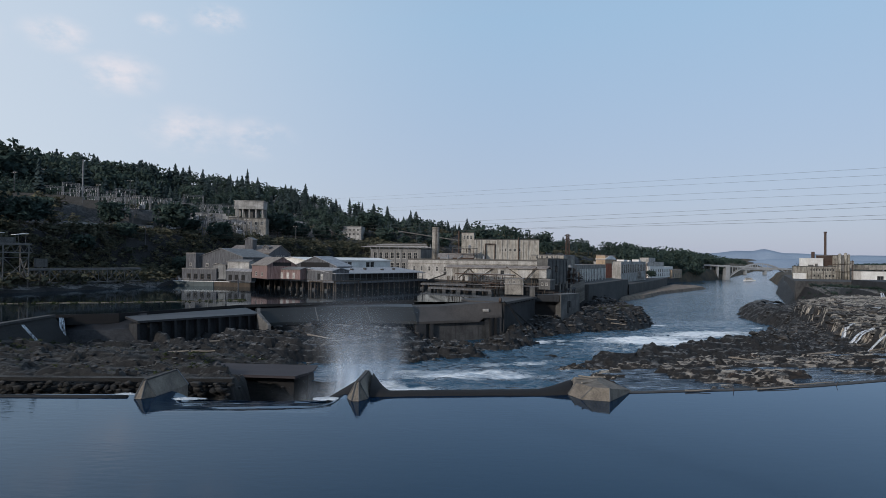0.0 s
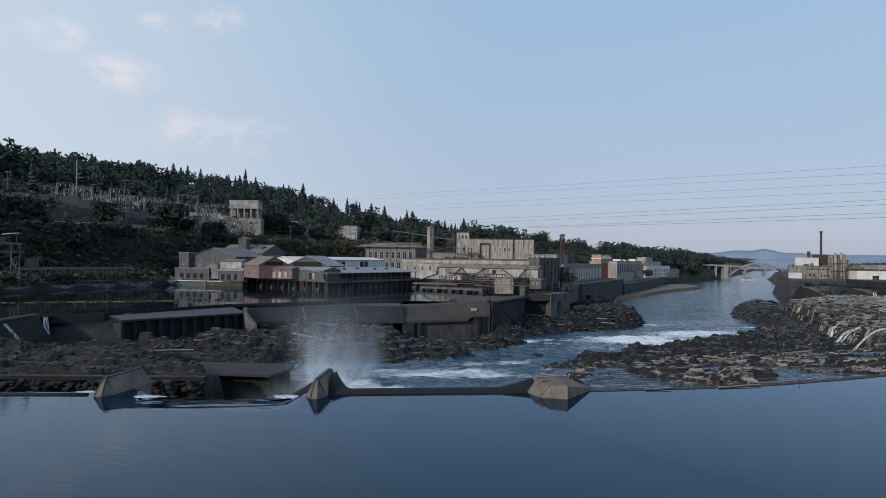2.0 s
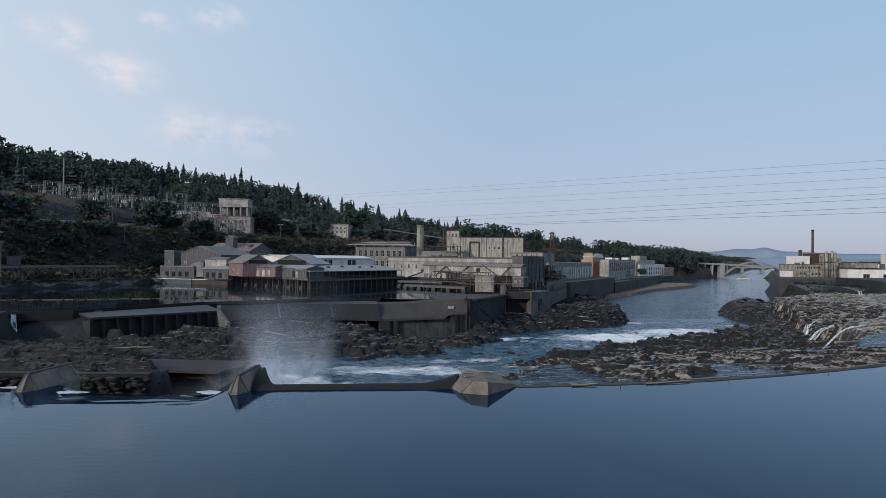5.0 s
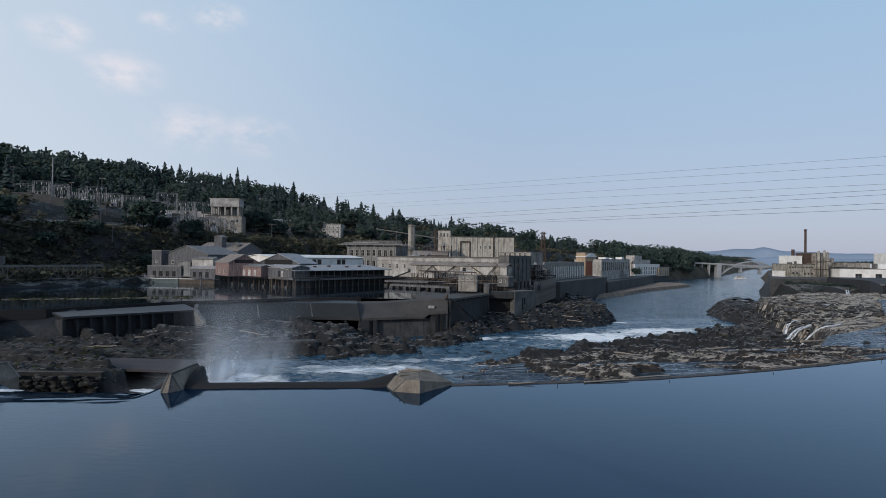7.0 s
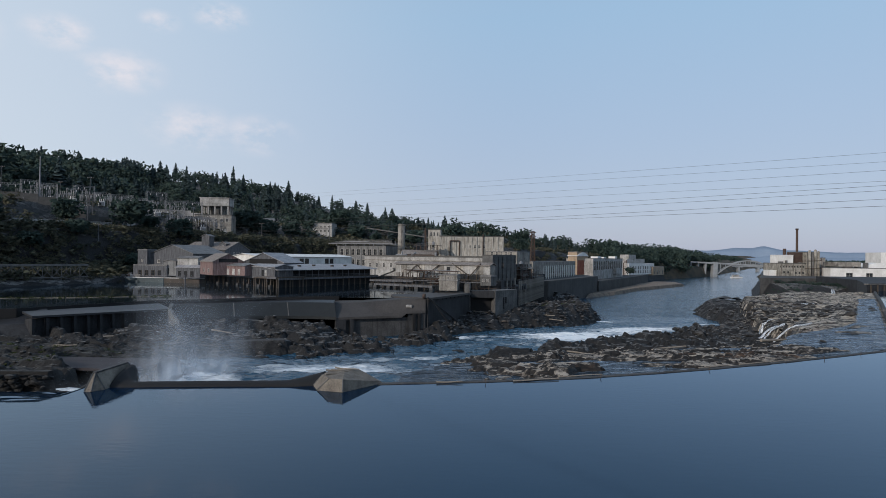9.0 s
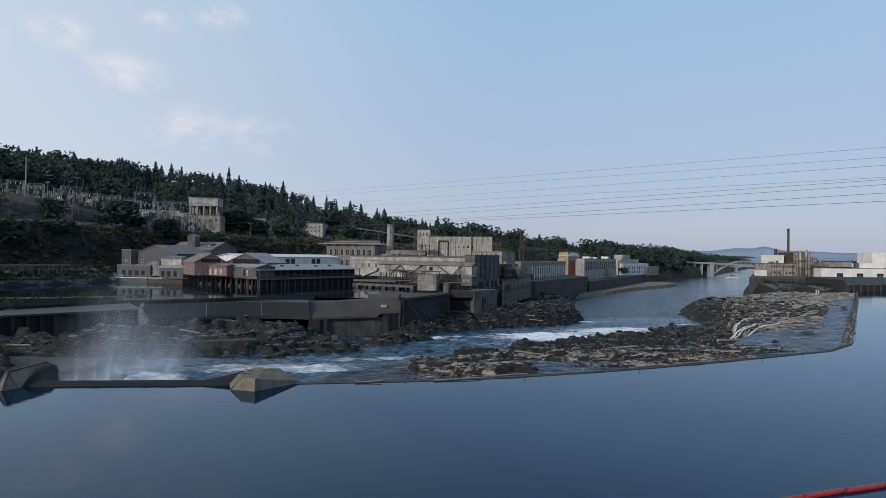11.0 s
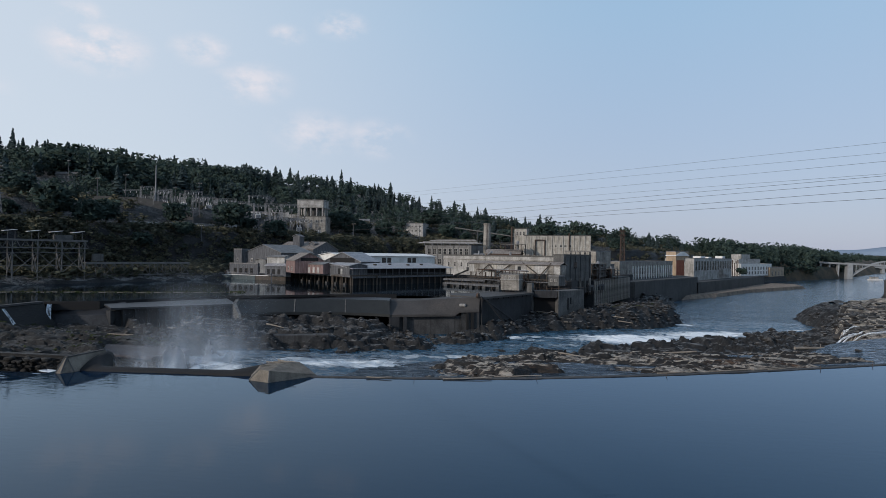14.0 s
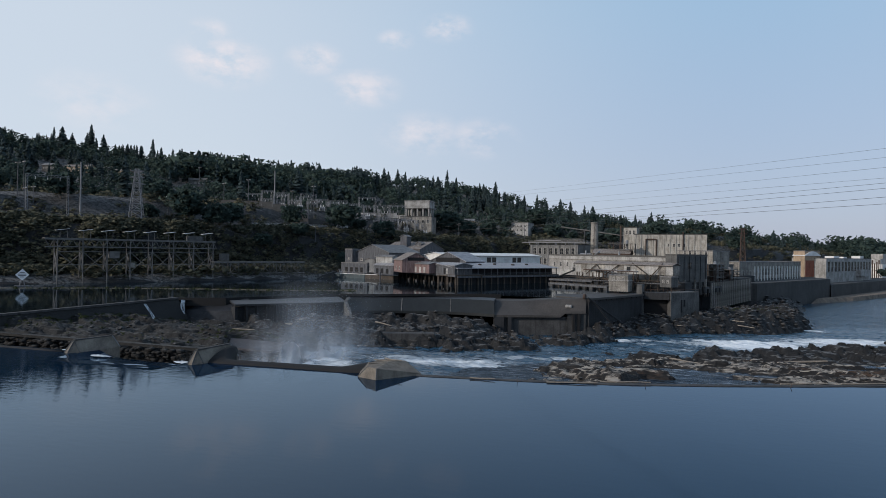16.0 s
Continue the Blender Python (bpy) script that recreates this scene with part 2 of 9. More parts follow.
def leaf_mat(name, a, b2):
    """Foliage whose clumps differ one from the next."""
    m = bpy.data.materials.new(name)
    m.use_nodes = True
    nt = m.node_tree
    n = nt.nodes
    b = n["Principled BSDF"]
    g = n.new("ShaderNodeNewGeometry")
    tc = n.new("ShaderNodeTexCoord")
    ns = n.new("ShaderNodeTexNoise")
    ns.inputs["Scale"].default_value, ns.inputs["Detail"].default_value = 0.06, 4
    link(nt, tc.outputs["Object"], ns.inputs["Vector"])
    ad = n.new("ShaderNodeMath")
    ad.operation = "MULTIPLY_ADD"
    link(nt, g.outputs["Random Per Island"], ad.inputs[0])
    ad.inputs[1].default_value = 0.45
    link(nt, ns.outputs["Fac"], ad.inputs[2])
    mr = n.new("ShaderNodeMapRange")
    mr.inputs["From Min"].default_value, mr.inputs["From Max"].default_value = 0.4, 1.05
    link(nt, ad.outputs[0], mr.inputs["Value"])
    mx = n.new("ShaderNodeMix")
    mx.data_type = "RGBA"
    mx.inputs["A"].default_value, mx.inputs["B"].default_value = (*a, 1), (*b2, 1)
    link(nt, mr.outputs["Result"], mx.inputs["Factor"])
    link(nt, mx.outputs["Result"], b.inputs["Base Color"])
    b.inputs["Roughness"].default_value = 0.75
    b.inputs["Specular IOR Level"].default_value = 0.08
    geo = n.new("ShaderNodeNewGeometry")
    half = n.new("ShaderNodeVectorMath")
    half.operation = "MULTIPLY_ADD"
    link(nt, geo.outputs["Normal"], half.inputs[0])
    half.inputs[1].default_value, half.inputs[2].default_value = (0.42, 0.42, 0.42), (-0.05, -0.25, 0.6)
    unit = n.new("ShaderNodeVectorMath")
    unit.operation = "NORMALIZE"
    link(nt, half.outputs[0], unit.inputs[0])
    for node in list(n):
        if node.bl_idname in ("ShaderNodeBsdfPrincipled", "ShaderNodeBsdfDiffuse"):
            link(nt, unit.outputs[0], node.inputs["Normal"])
    # leaves let some of the light through
    thin, both = n.new("ShaderNodeBsdfTranslucent"), n.new("ShaderNodeMixShader")
    link(nt, mx.outputs["Result"], thin.inputs["Color"])
    both.inputs[0].default_value = 0.18
    link(nt, b.outputs[0], both.inputs[1])
    link(nt, thin.outputs[0], both.inputs[2])
    link(nt, both.outputs[0], n["Material Output"].inputs["Surface"])
    return m


M_POOL = water("pool_water", (0.0012, 0.011, 0.031), 1.6, 0.10, (0.5, 1.3, 1), 0.045, tint=(0.71, 0.87, 1.0), draw=(-24.0, 47.0, 0.0))
M_FORE = water("forebay_water", (0.006, 0.010, 0.014), 1.2, 0.12, (0.7, 0.7, 1), 0.05, tint=(0.86, 0.94, 1.0))
M_RIVER = water("river_water", (0.019, 0.058, 0.098), 0.55, 1.0, (0.7, 1.0, 1), 0.12, foam=True, distance=1.6)
M_SHEET = water("shelf_water", (0.008, 0.014, 0.022), 0.9, 1.0, (0.35, 1.6, 1), 0.10, distance=1.2, tint=(0.82, 0.91, 1.0), riffle=0.6)
M_FOAM = mat("white_water", (0.70, 0.74, 0.78), (0.26, 0.32, 0.38), 2.0, 0.7, bump=0.8, fine=10)


def fall_mat():
    m = bpy.data.materials.new("falling_water")
    m.use_nodes = True
    nt = m.node_tree
    n = nt.nodes
    d, t, mx = n.new("ShaderNodeBsdfDiffuse"), n.new("ShaderNodeBsdfTransparent"), n.new("ShaderNodeMixShader")
    d.inputs["Color"].default_value = (0.60, 0.64, 0.69, 1)
    tc, mp, ns, mr = n.new("ShaderNodeTexCoord"), n.new("ShaderNodeMapping"), n.new("ShaderNodeTexNoise"), n.new("ShaderNodeMapRange")
    mp.inputs["Scale"].default_value = (1.0, 1.0, 0.16)
    ns.inputs["Scale"].default_value, ns.inputs["Detail"].default_value = 2.4, 4
    mr.inputs["From Min"].default_value, mr.inputs["From Max"].default_value = 0.38, 0.58
    mr.inputs["To Min"].default_value = 0.15
    link(nt, tc.outputs["Object"], mp.inputs["Vector"])
    link(nt, mp.outputs["Vector"], ns.inputs["Vector"])
    link(nt, ns.outputs["Fac"], mr.inputs["Value"])
    link(nt, mr.outputs["Result"], mx.inputs[0])
    link(nt, t.outputs[0], mx.inputs[1])
    link(nt, d.outputs[0], mx.inputs[2])
    link(nt, mx.outputs[0], n["Material Output"].inputs["Surface"])
    return m


M_FALL = fall_mat()


def rock_mat(name, top, mid, dark, rust=(0.15, 0.085, 0.045), streaks=0.0, joints=0.75):
    """Basalt: near-level faces pale in patches, steep broken faces dark, joints darker still."""
    m = bpy.data.materials.new(name)
    m.use_nodes = True
    nt = m.node_tree
    n = nt.nodes
    b = n["Principled BSDF"]
    geo = n.new("ShaderNodeNewGeometry")
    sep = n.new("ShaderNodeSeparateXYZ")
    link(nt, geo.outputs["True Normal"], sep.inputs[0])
    tc = n.new("ShaderNodeTexCoord")

    def mapped(sx, sy, sz):
        mp = n.new("ShaderNodeMapping")
        mp.inputs["Scale"].default_value = (sx, sy, sz)
        link(nt, tc.outputs["Object"], mp.inputs["Vector"])
        return mp.outputs["Vector"]

    def noise_(vec, scale, detail, rough):
        t = n.new("ShaderNodeTexNoise")
        t.inputs["Scale"].default_value, t.inputs["Detail"].default_value, t.inputs["Roughness"].default_value = scale, detail, rough
        link(nt, vec, t.inputs["Vector"])
        return t.outputs["Fac"]

    def ramp(value, lo, hi, to=1.0):
        r = n.new("ShaderNodeMapRange")
        r.inputs["From Min"].default_value, r.inputs["From Max"].default_value, r.inputs["To Max"].default_value = lo, hi, to
        link(nt, value, r.inputs["Value"])
        return r.outputs["Result"]

    def times(a, b2):
        q = n.new("ShaderNodeMath")
        q.operation = "MULTIPLY"
        link(nt, a, q.inputs[0])
        link(nt, b2, q.inputs[1])
        return q.outputs[0]

    def blend(fac, a, b2):
        q = n.new("ShaderNodeMix")
        q.data_type = "RGBA"
        link(nt, fac, q.inputs["Factor"])
        for s, v in (("A", a), ("B", b2)):
            if isinstance(v, tuple):
                q.inputs[s].default_value = (*v, 1)
            else:
                link(nt, v, q.inputs[s])
        return q.outputs["Result"]

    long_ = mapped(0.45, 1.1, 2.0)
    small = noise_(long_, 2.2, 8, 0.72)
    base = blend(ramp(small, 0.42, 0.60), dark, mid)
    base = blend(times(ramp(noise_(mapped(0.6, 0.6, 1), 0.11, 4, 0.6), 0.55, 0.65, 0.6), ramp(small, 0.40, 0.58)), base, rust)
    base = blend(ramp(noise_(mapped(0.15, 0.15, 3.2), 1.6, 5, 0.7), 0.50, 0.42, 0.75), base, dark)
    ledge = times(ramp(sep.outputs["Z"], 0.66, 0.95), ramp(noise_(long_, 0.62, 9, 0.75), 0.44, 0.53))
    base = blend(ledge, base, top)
    if streaks:
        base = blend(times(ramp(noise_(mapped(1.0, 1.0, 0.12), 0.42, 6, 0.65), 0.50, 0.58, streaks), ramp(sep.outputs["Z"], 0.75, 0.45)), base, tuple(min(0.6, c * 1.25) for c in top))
    vo = n.new("ShaderNodeTexVoronoi")
    vo.feature = "DISTANCE_TO_EDGE"
    vo.inputs["Scale"].default_value = joints
    link(nt, mapped(0.6, 1.2, 0.8), vo.inputs["Vector"])
    base = blend(ramp(vo.outputs["Distance"], 0.045, 0.0, 0.8), base, tuple(c * 0.5 for c in dark))
    link(nt, base, b.inputs["Base Color"])
    b.inputs["Roughness"].default_value = 0.75
    bp = n.new("ShaderNodeBump")
    bp.inputs["Strength"].default_value, bp.inputs["Distance"].default_value = 1.0, 0.35
    link(nt, small, bp.inputs["Height"])
    link(nt, bp.outputs["Normal"], b.inputs["Normal"])
    return m


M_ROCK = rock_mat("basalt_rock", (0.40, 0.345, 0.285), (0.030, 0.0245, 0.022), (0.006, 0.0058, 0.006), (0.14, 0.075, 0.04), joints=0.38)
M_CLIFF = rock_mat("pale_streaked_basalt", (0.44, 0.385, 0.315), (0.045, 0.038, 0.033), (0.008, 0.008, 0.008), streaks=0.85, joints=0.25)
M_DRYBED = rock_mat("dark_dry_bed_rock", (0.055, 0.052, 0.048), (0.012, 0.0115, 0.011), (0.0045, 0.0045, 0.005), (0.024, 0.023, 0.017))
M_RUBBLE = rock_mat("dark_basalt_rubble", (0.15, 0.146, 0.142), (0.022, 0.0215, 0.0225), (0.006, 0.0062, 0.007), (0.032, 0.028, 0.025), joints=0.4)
M_BOULDER = mat("boulder_rock", (0.075, 0.072, 0.07), (0.011, 0.011, 0.012), 2.5, 0.85, bump=0.8, fine=8, per_object=0.4)
M_CONC = mat("old_concrete", (0.072, 0.071, 0.072), (0.022, 0.0225, 0.024), 1.2, 0.9, bump=0.4, streak=0.5)
M_CONC_DARK = mat("dark_blue_grey_concrete", (0.03, 0.032, 0.037), (0.009, 0.01, 0.012), 1.0, 0.85, bump=0.35, streak=0.6)
M_WET = mat("wet_apron_concrete", (0.03, 0.031, 0.036), (0.011, 0.0115, 0.013), 1.4, 0.48, bump=0.08)
M_RIVERWALL = mat("grey_river_wall", (0.075, 0.073, 0.072), (0.035, 0.034, 0.034), 0.5, 0.9, bump=0.2, streak=0.35)
M_PALE = mat("stained_pale_concrete", (0.50, 0.475, 0.43), (0.20, 0.18, 0.155), 1.0, 0.9, bump=0.3, streak=0.8)
M_TEAL = mat("teal_steel_hull", (0.05, 0.075, 0.085), (0.025, 0.035, 0.04), 1.2, 0.5, 0.2, bump=0.1, streak=0.4)
M_DARKFRAME = mat("dark_window_frame", (0.06, 0.06, 0.058), (0.03, 0.03, 0.03), 2.0, 0.8, bump=0.1)
M_MIDGREY = mat("weathered_grey_stucco", (0.24, 0.24, 0.24), (0.10, 0.10, 0.10), 1.0, 0.9, bump=0.2, streak=0.5)
M_STAINED = mat("dark_streaked_concrete", (0.40, 0.375, 0.33), (0.13, 0.12, 0.10), 1.3, 0.9, bump=0.4, streak=0.85, spread=0.35)
M_DECK = mat("worn_brown_concrete", (0.062, 0.056, 0.053), (0.034, 0.031, 0.030), 0.7, 0.75, bump=0.12, streak=0.25)
M_MAROON = mat("dark_maroon_concrete", (0.038, 0.031, 0.036), (0.018, 0.014, 0.017), 0.8, 0.8, bump=0.15, stretch=(0.4, 2.5, 1))
M_SPILL = mat("wet_dark_spillway", (0.018, 0.0205, 0.0215), (0.006, 0.0075, 0.008), 1.0, 0.72, bump=0.05, stretch=(2.2, 2.2, 0.12), spread=0.7)
M_BLOCK = mat("pier_concrete", (0.22, 0.19, 0.155), (0.085, 0.072, 0.06), 2.5, 0.9, bump=0.5, streak=0.35)
# rubber of the weirs; also paints shade in openings and under decks
M_RUBBER_SHADE = mat("black_rubber_and_shade", (0.008, 0.008, 0.0095), (0.004, 0.004, 0.005), 1.5, 0.85, bump=0.15)
M_WHITE = mat("white_painted_wall", (0.47, 0.46, 0.445), (0.13, 0.122, 0.112), 1.0, 0.8, bump=0.2, streak=0.35)
M_BRIGHT = mat("clean_white_wall", (0.80, 0.79, 0.77), (0.52, 0.50, 0.47), 0.8, 0.7, bump=0.1, streak=0.12)
M_CREAM = mat("cream_stained_wall", (0.36, 0.335, 0.30), (0.075, 0.068, 0.06), 1.0, 0.85, bump=0.3, streak=0.55)
M_GREYWALL = mat("grey_concrete_wall", (0.14, 0.138, 0.135), (0.045, 0.044, 0.043), 1.0, 0.9, bump=0.3, streak=0.5)
M_BRICK = mat("red_brick", (0.34, 0.115, 0.07), (0.18, 0.06, 0.04), 3.0, 0.9, bump=0.4, streak=0.3)
M_TANWALL = mat("tan_stucco", (0.45, 0.35, 0.25), (0.25, 0.18, 0.12), 1.0, 0.9, bump=0.3, streak=0.4)
M_PINKWOOD = mat("weathered_pink_boards", (0.28, 0.20, 0.19), (0.09, 0.05, 0.048), 2.0, 0.9, bump=0.5, stretch=(4, 4, 0.5), streak=0.3)
M_GREYWOOD = mat("weathered_grey_boards", (0.15, 0.153, 0.165), (0.038, 0.039, 0.044), 2.0, 0.9, bump=0.5, stretch=(4, 4, 0.5), streak=0.3)
M_ROOFGREY = mat("corrugated_roof", (0.20, 0.197, 0.197), (0.065, 0.063, 0.062), 1.4, 0.6, bump=0.3, stretch=(3, 1, 1))
M_ROOFPALE = mat("pale_tin_roof", (0.34, 0.34, 0.36), (0.14, 0.14, 0.15), 1.2, 0.55, bump=0.25, stretch=(3, 1, 1))
M_ROOFBROWN = mat("rusty_roof", (0.27, 0.245, 0.225), (0.10, 0.08, 0.07), 1.6, 0.8, bump=0.4, stretch=(3, 1, 1))
M_ROOFWHITE = mat("white_roof", (0.78, 0.78, 0.77), (0.55, 0.54, 0.52), 0.9, 0.6, bump=0.1)
M_TIMBER = mat("dark_timber", (0.09, 0.07, 0.055), (0.03, 0.025, 0.02), 2.5, 0.9, bump=0.5, stretch=(1, 1, 0.3))
M_DRIFT = mat("bleached_driftwood", (0.30, 0.265, 0.225), (0.12, 0.10, 0.08), 4.0, 0.9, bump=0.4)
M_STEEL = mat("galvanised_steel", (0.26, 0.27, 0.285), (0.13, 0.13, 0.14), 2.0, 0.55, 0.4, bump=0.1)
M_GALV = mat("weathered_grey_steel", (0.17, 0.165, 0.16), (0.07, 0.066, 0.062), 2.0, 0.8, 0.1, bump=0.1)
M_RUST = mat("rusty_steel", (0.10, 0.07, 0.055), (0.05, 0.03, 0.025), 2.0, 0.8, 0.3, bump=0.3)
M_GLASS = mat("window_glass", (0.03, 0.035, 0.04), (0.015, 0.016, 0.018), 1.0, 0.12, bump=0.0)
M_FRAME = mat("window_frame_paint", (0.5, 0.48, 0.45), (0.3, 0.28, 0.26), 2.0, 0.7, bump=0.1)
M_RED = mat("red_boom_float", (0.40, 0.022, 0.022), (0.14, 0.012, 0.014), 4.0, 0.28, bump=0.3)
M_GRASS = mat("dry_grass_slope", (0.19, 0.125, 0.072), (0.036, 0.038, 0.024), 0.5, 0.95, bump=0.6, fine=20, spread=0.6)
M_SOIL = mat("wooded_ground", (0.085, 0.06, 0.034), (0.011, 0.014, 0.010), 0.22, 0.95, bump=0.7, fine=20, spread=0.28)
# concrete colour greyed and blued for the haze before the bridge
M_BRIDGE = mat("bridge_concrete", (0.30, 0.32, 0.34), (0.20, 0.21, 0.22), 0.8, 0.85, bump=0.1)
# distance haze is mixed into the hills' base colour
M_FAR = mat("haze_blue_hill", (0.25, 0.315, 0.40), (0.205, 0.265, 0.35), 0.03, 0.95, bump=0.0)
# needle and leaf colours are lifted and blued for aerial haze
M_CONIFER = leaf_mat("conifer_needles", (0.029, 0.044, 0.048), (0.074, 0.102, 0.101))
M_LEAF = leaf_mat("broad_leaves", (0.027, 0.044, 0.041), (0.070, 0.101, 0.083))
M_SCRUB = leaf_mat("bank_scrub", (0.048, 0.060, 0.047), (0.165, 0.153, 0.104))
M_BARK = mat("bark", (0.10, 0.075, 0.055), (0.04, 0.03, 0.022), 4.0, 0.95, bump=0.6)
M_TANK = mat("dull_white_metal", (0.7, 0.7, 0.7), (0.5, 0.49, 0.48), 1.0, 0.5, bump=0.05)
M_SIGN = mat("white_sign_board", (0.75, 0.75, 0.75), (0.6, 0.6, 0.6), 2.0, 0.6, bump=0.0)
M_INK = mat("dark_sign_ink", (0.05, 0.05, 0.06), (0.04, 0.04, 0.05), 2.0, 0.7, bump=0.0)
M_GRAVEL = mat("pale_gravel_bar", (0.27, 0.205, 0.155), (0.07, 0.058, 0.048), 1.2, 0.95, bump=0.5, fine=14)
M_WEED = leaf_mat("water_weed", (0.025, 0.035, 0.012), (0.075, 0.09, 0.04))
M_DARKROOF = mat("tarred_roof", (0.10, 0.095, 0.09), (0.05, 0.048, 0.045), 1.2, 0.85, bump=0.3)




def droplet_mat():
    """Spray: light-scattering white tinted blue for skylight, as thin as its 'mist' attribute and a drifting noise make
    it.
    """
    m = bpy.data.materials.new("spray_droplets")
    m.use_nodes = True
    nt = m.node_tree
    n = nt.nodes
    d, t, mx = n.new("ShaderNodeBsdfDiffuse"), n.new("ShaderNodeBsdfTranslucent"), n.new("ShaderNodeMixShader")
    # skylight blue is put into the droplet colour
    d.inputs["Color"].default_value = t.inputs["Color"].default_value = (0.84, 0.91, 1.0, 1)
    mx.inputs[0].default_value = 0.5
    link(nt, d.outputs[0], mx.inputs[1])
    link(nt, t.outputs[0], mx.inputs[2])
    at = n.new("ShaderNodeAttribute")
    at.attribute_name = "mist"
    tc = n.new("ShaderNodeTexCoord")
    mp = n.new("ShaderNodeMapping")
    mp.inputs["Scale"].default_value = (1.0, 1.0, 0.6)
    link(nt, tc.outputs["Object"], mp.inputs["Vector"])
    ns = n.new("ShaderNodeTexNoise")
    ns.inputs["Scale"].default_value, ns.inputs["Detail"].default_value, ns.inputs["Roughness"].default_value = 0.22, 3, 0.5
    link(nt, mp.outputs["Vector"], ns.inputs["Vector"])
    mr = n.new("ShaderNodeMapRange")
    mr.inputs["From Min"].default_value, mr.inputs["From Max"].default_value, mr.inputs["To Max"].default_value = 0.22, 0.78, 1.3
    link(nt, ns.outputs["Fac"], mr.inputs["Value"])
    mul = n.new("ShaderNodeMath")
    mul.operation, mul.use_clamp = "MULTIPLY", True
    link(nt, at.outputs["Fac"], mul.inputs[0])
    link(nt, mr.outputs["Result"], mul.inputs[1])
    tr, fin = n.new("ShaderNodeBsdfTransparent"), n.new("ShaderNodeMixShader")
    link(nt, mul.outputs[0], fin.inputs[0])
    link(nt, tr.outputs[0], fin.inputs[1])
    link(nt, mx.outputs[0], fin.inputs[2])
    link(nt, fin.outputs[0], n["Material Output"].inputs["Surface"])
    return m


M_MIST = droplet_mat()


# ---- builders ----
def thing(name, at, turn=0.0, label="", category="", group="", kind=""):
    ob = new(name)
    ob.empty_display_size = 0.5
    ob.matrix_world = pose(*at, 0, 0, turn)
    return tagged(ob, label, category, group, kind)


def part(name, bm, material, parent, label="", smooth=False):
    """One bmesh as one mesh object under a thing or a part (None: top level)."""
    me = bpy.data.meshes.new(name)
    bm.to_mesh(me)
    bm.free()
    me.materials.append(material)
    if smooth:
        me.polygons.foreach_set("use_smooth", [True] * len(me.polygons))
    ob = new(name, me)
    if parent is not None:
        ob.parent = parent
    return tagged(ob, label)


def share(name, me, parent, m=None, label=""):
    ob = new(name, me)
    ob.parent = parent
    if m is not None:
        ob.matrix_basis = m
    return tagged(ob, label)


def mesh_np(name, verts, faces, material, smooth=False):
    me = bpy.data.meshes.new(name)
    me.from_pydata(verts, [], faces)
    me.materials.append(material)
    if smooth:
        me.polygons.foreach_set("use_smooth", [True] * len(me.polygons))
    me.update()
    return me


def box(bm, x0, x1, y0, y1, z0, z1, bevel=0.0):
    v = [bm.verts.new(p) for p in ((x0, y0, z0), (x1, y0, z0), (x1, y1, z0), (x0, y1, z0), (x0, y0, z1), (x1, y0, z1), (x1, y1, z1), (x0, y1, z1))]
    fs = [bm.faces.new([v[i] for i in q]) for q in ((3, 2, 1, 0), (4, 5, 6, 7), (0, 1, 5, 4), (1, 2, 6, 5), (2, 3, 7, 6), (3, 0, 4, 7))]
    if bevel:
        es = {e for f in fs for e in f.edges}
        bmesh.ops.bevel(bm, geom=list(es), offset=bevel, segments=1, affect="EDGES")
    return bm


def boxes(*specs):
    bm = bmesh.new()
    for s in specs:
        box(bm, *s)
    return bm


def prism(bm, ring, z0, z1):
    """A vertical prism on a plan polygon, counter-clockwise."""
    lo = [bm.verts.new((x, y, z0)) for x, y in ring]
    hi = [bm.verts.new((x, y, z1)) for x, y in ring]
    bm.faces.new(list(reversed(lo)))
    bm.faces.new(hi)
    k = len(ring)
    for i in range(k):
        bm.faces.new((lo[i], lo[(i + 1) % k], hi[(i + 1) % k], hi[i]))
    return bm


def tube(bm, a, b, r, sides=6, r2=None):
    a, b = Vector(a), Vector(b)
    d = b - a
    q = d.to_track_quat("Z", "Y").to_matrix().to_4x4()
    bmesh.ops.create_cone(bm, cap_ends=True, segments=sides, radius1=r, radius2=r if r2 is None else r2, depth=d.length,
                          matrix=Matrix.Translation((a + b) / 2) @ q)
    return bm


def tubes(r, *pairs, sides=5):
    bm = bmesh.new()
    for a, b in pairs:
        tube(bm, a, b, r, sides)
    return bm


def heading(p0, p1):
    return math.degrees(math.atan2(p1[1] - p0[1], p1[0] - p0[0])), math.hypot(p1[0] - p0[0], p1[1] - p0[1])


WINDOW_CACHE = {}


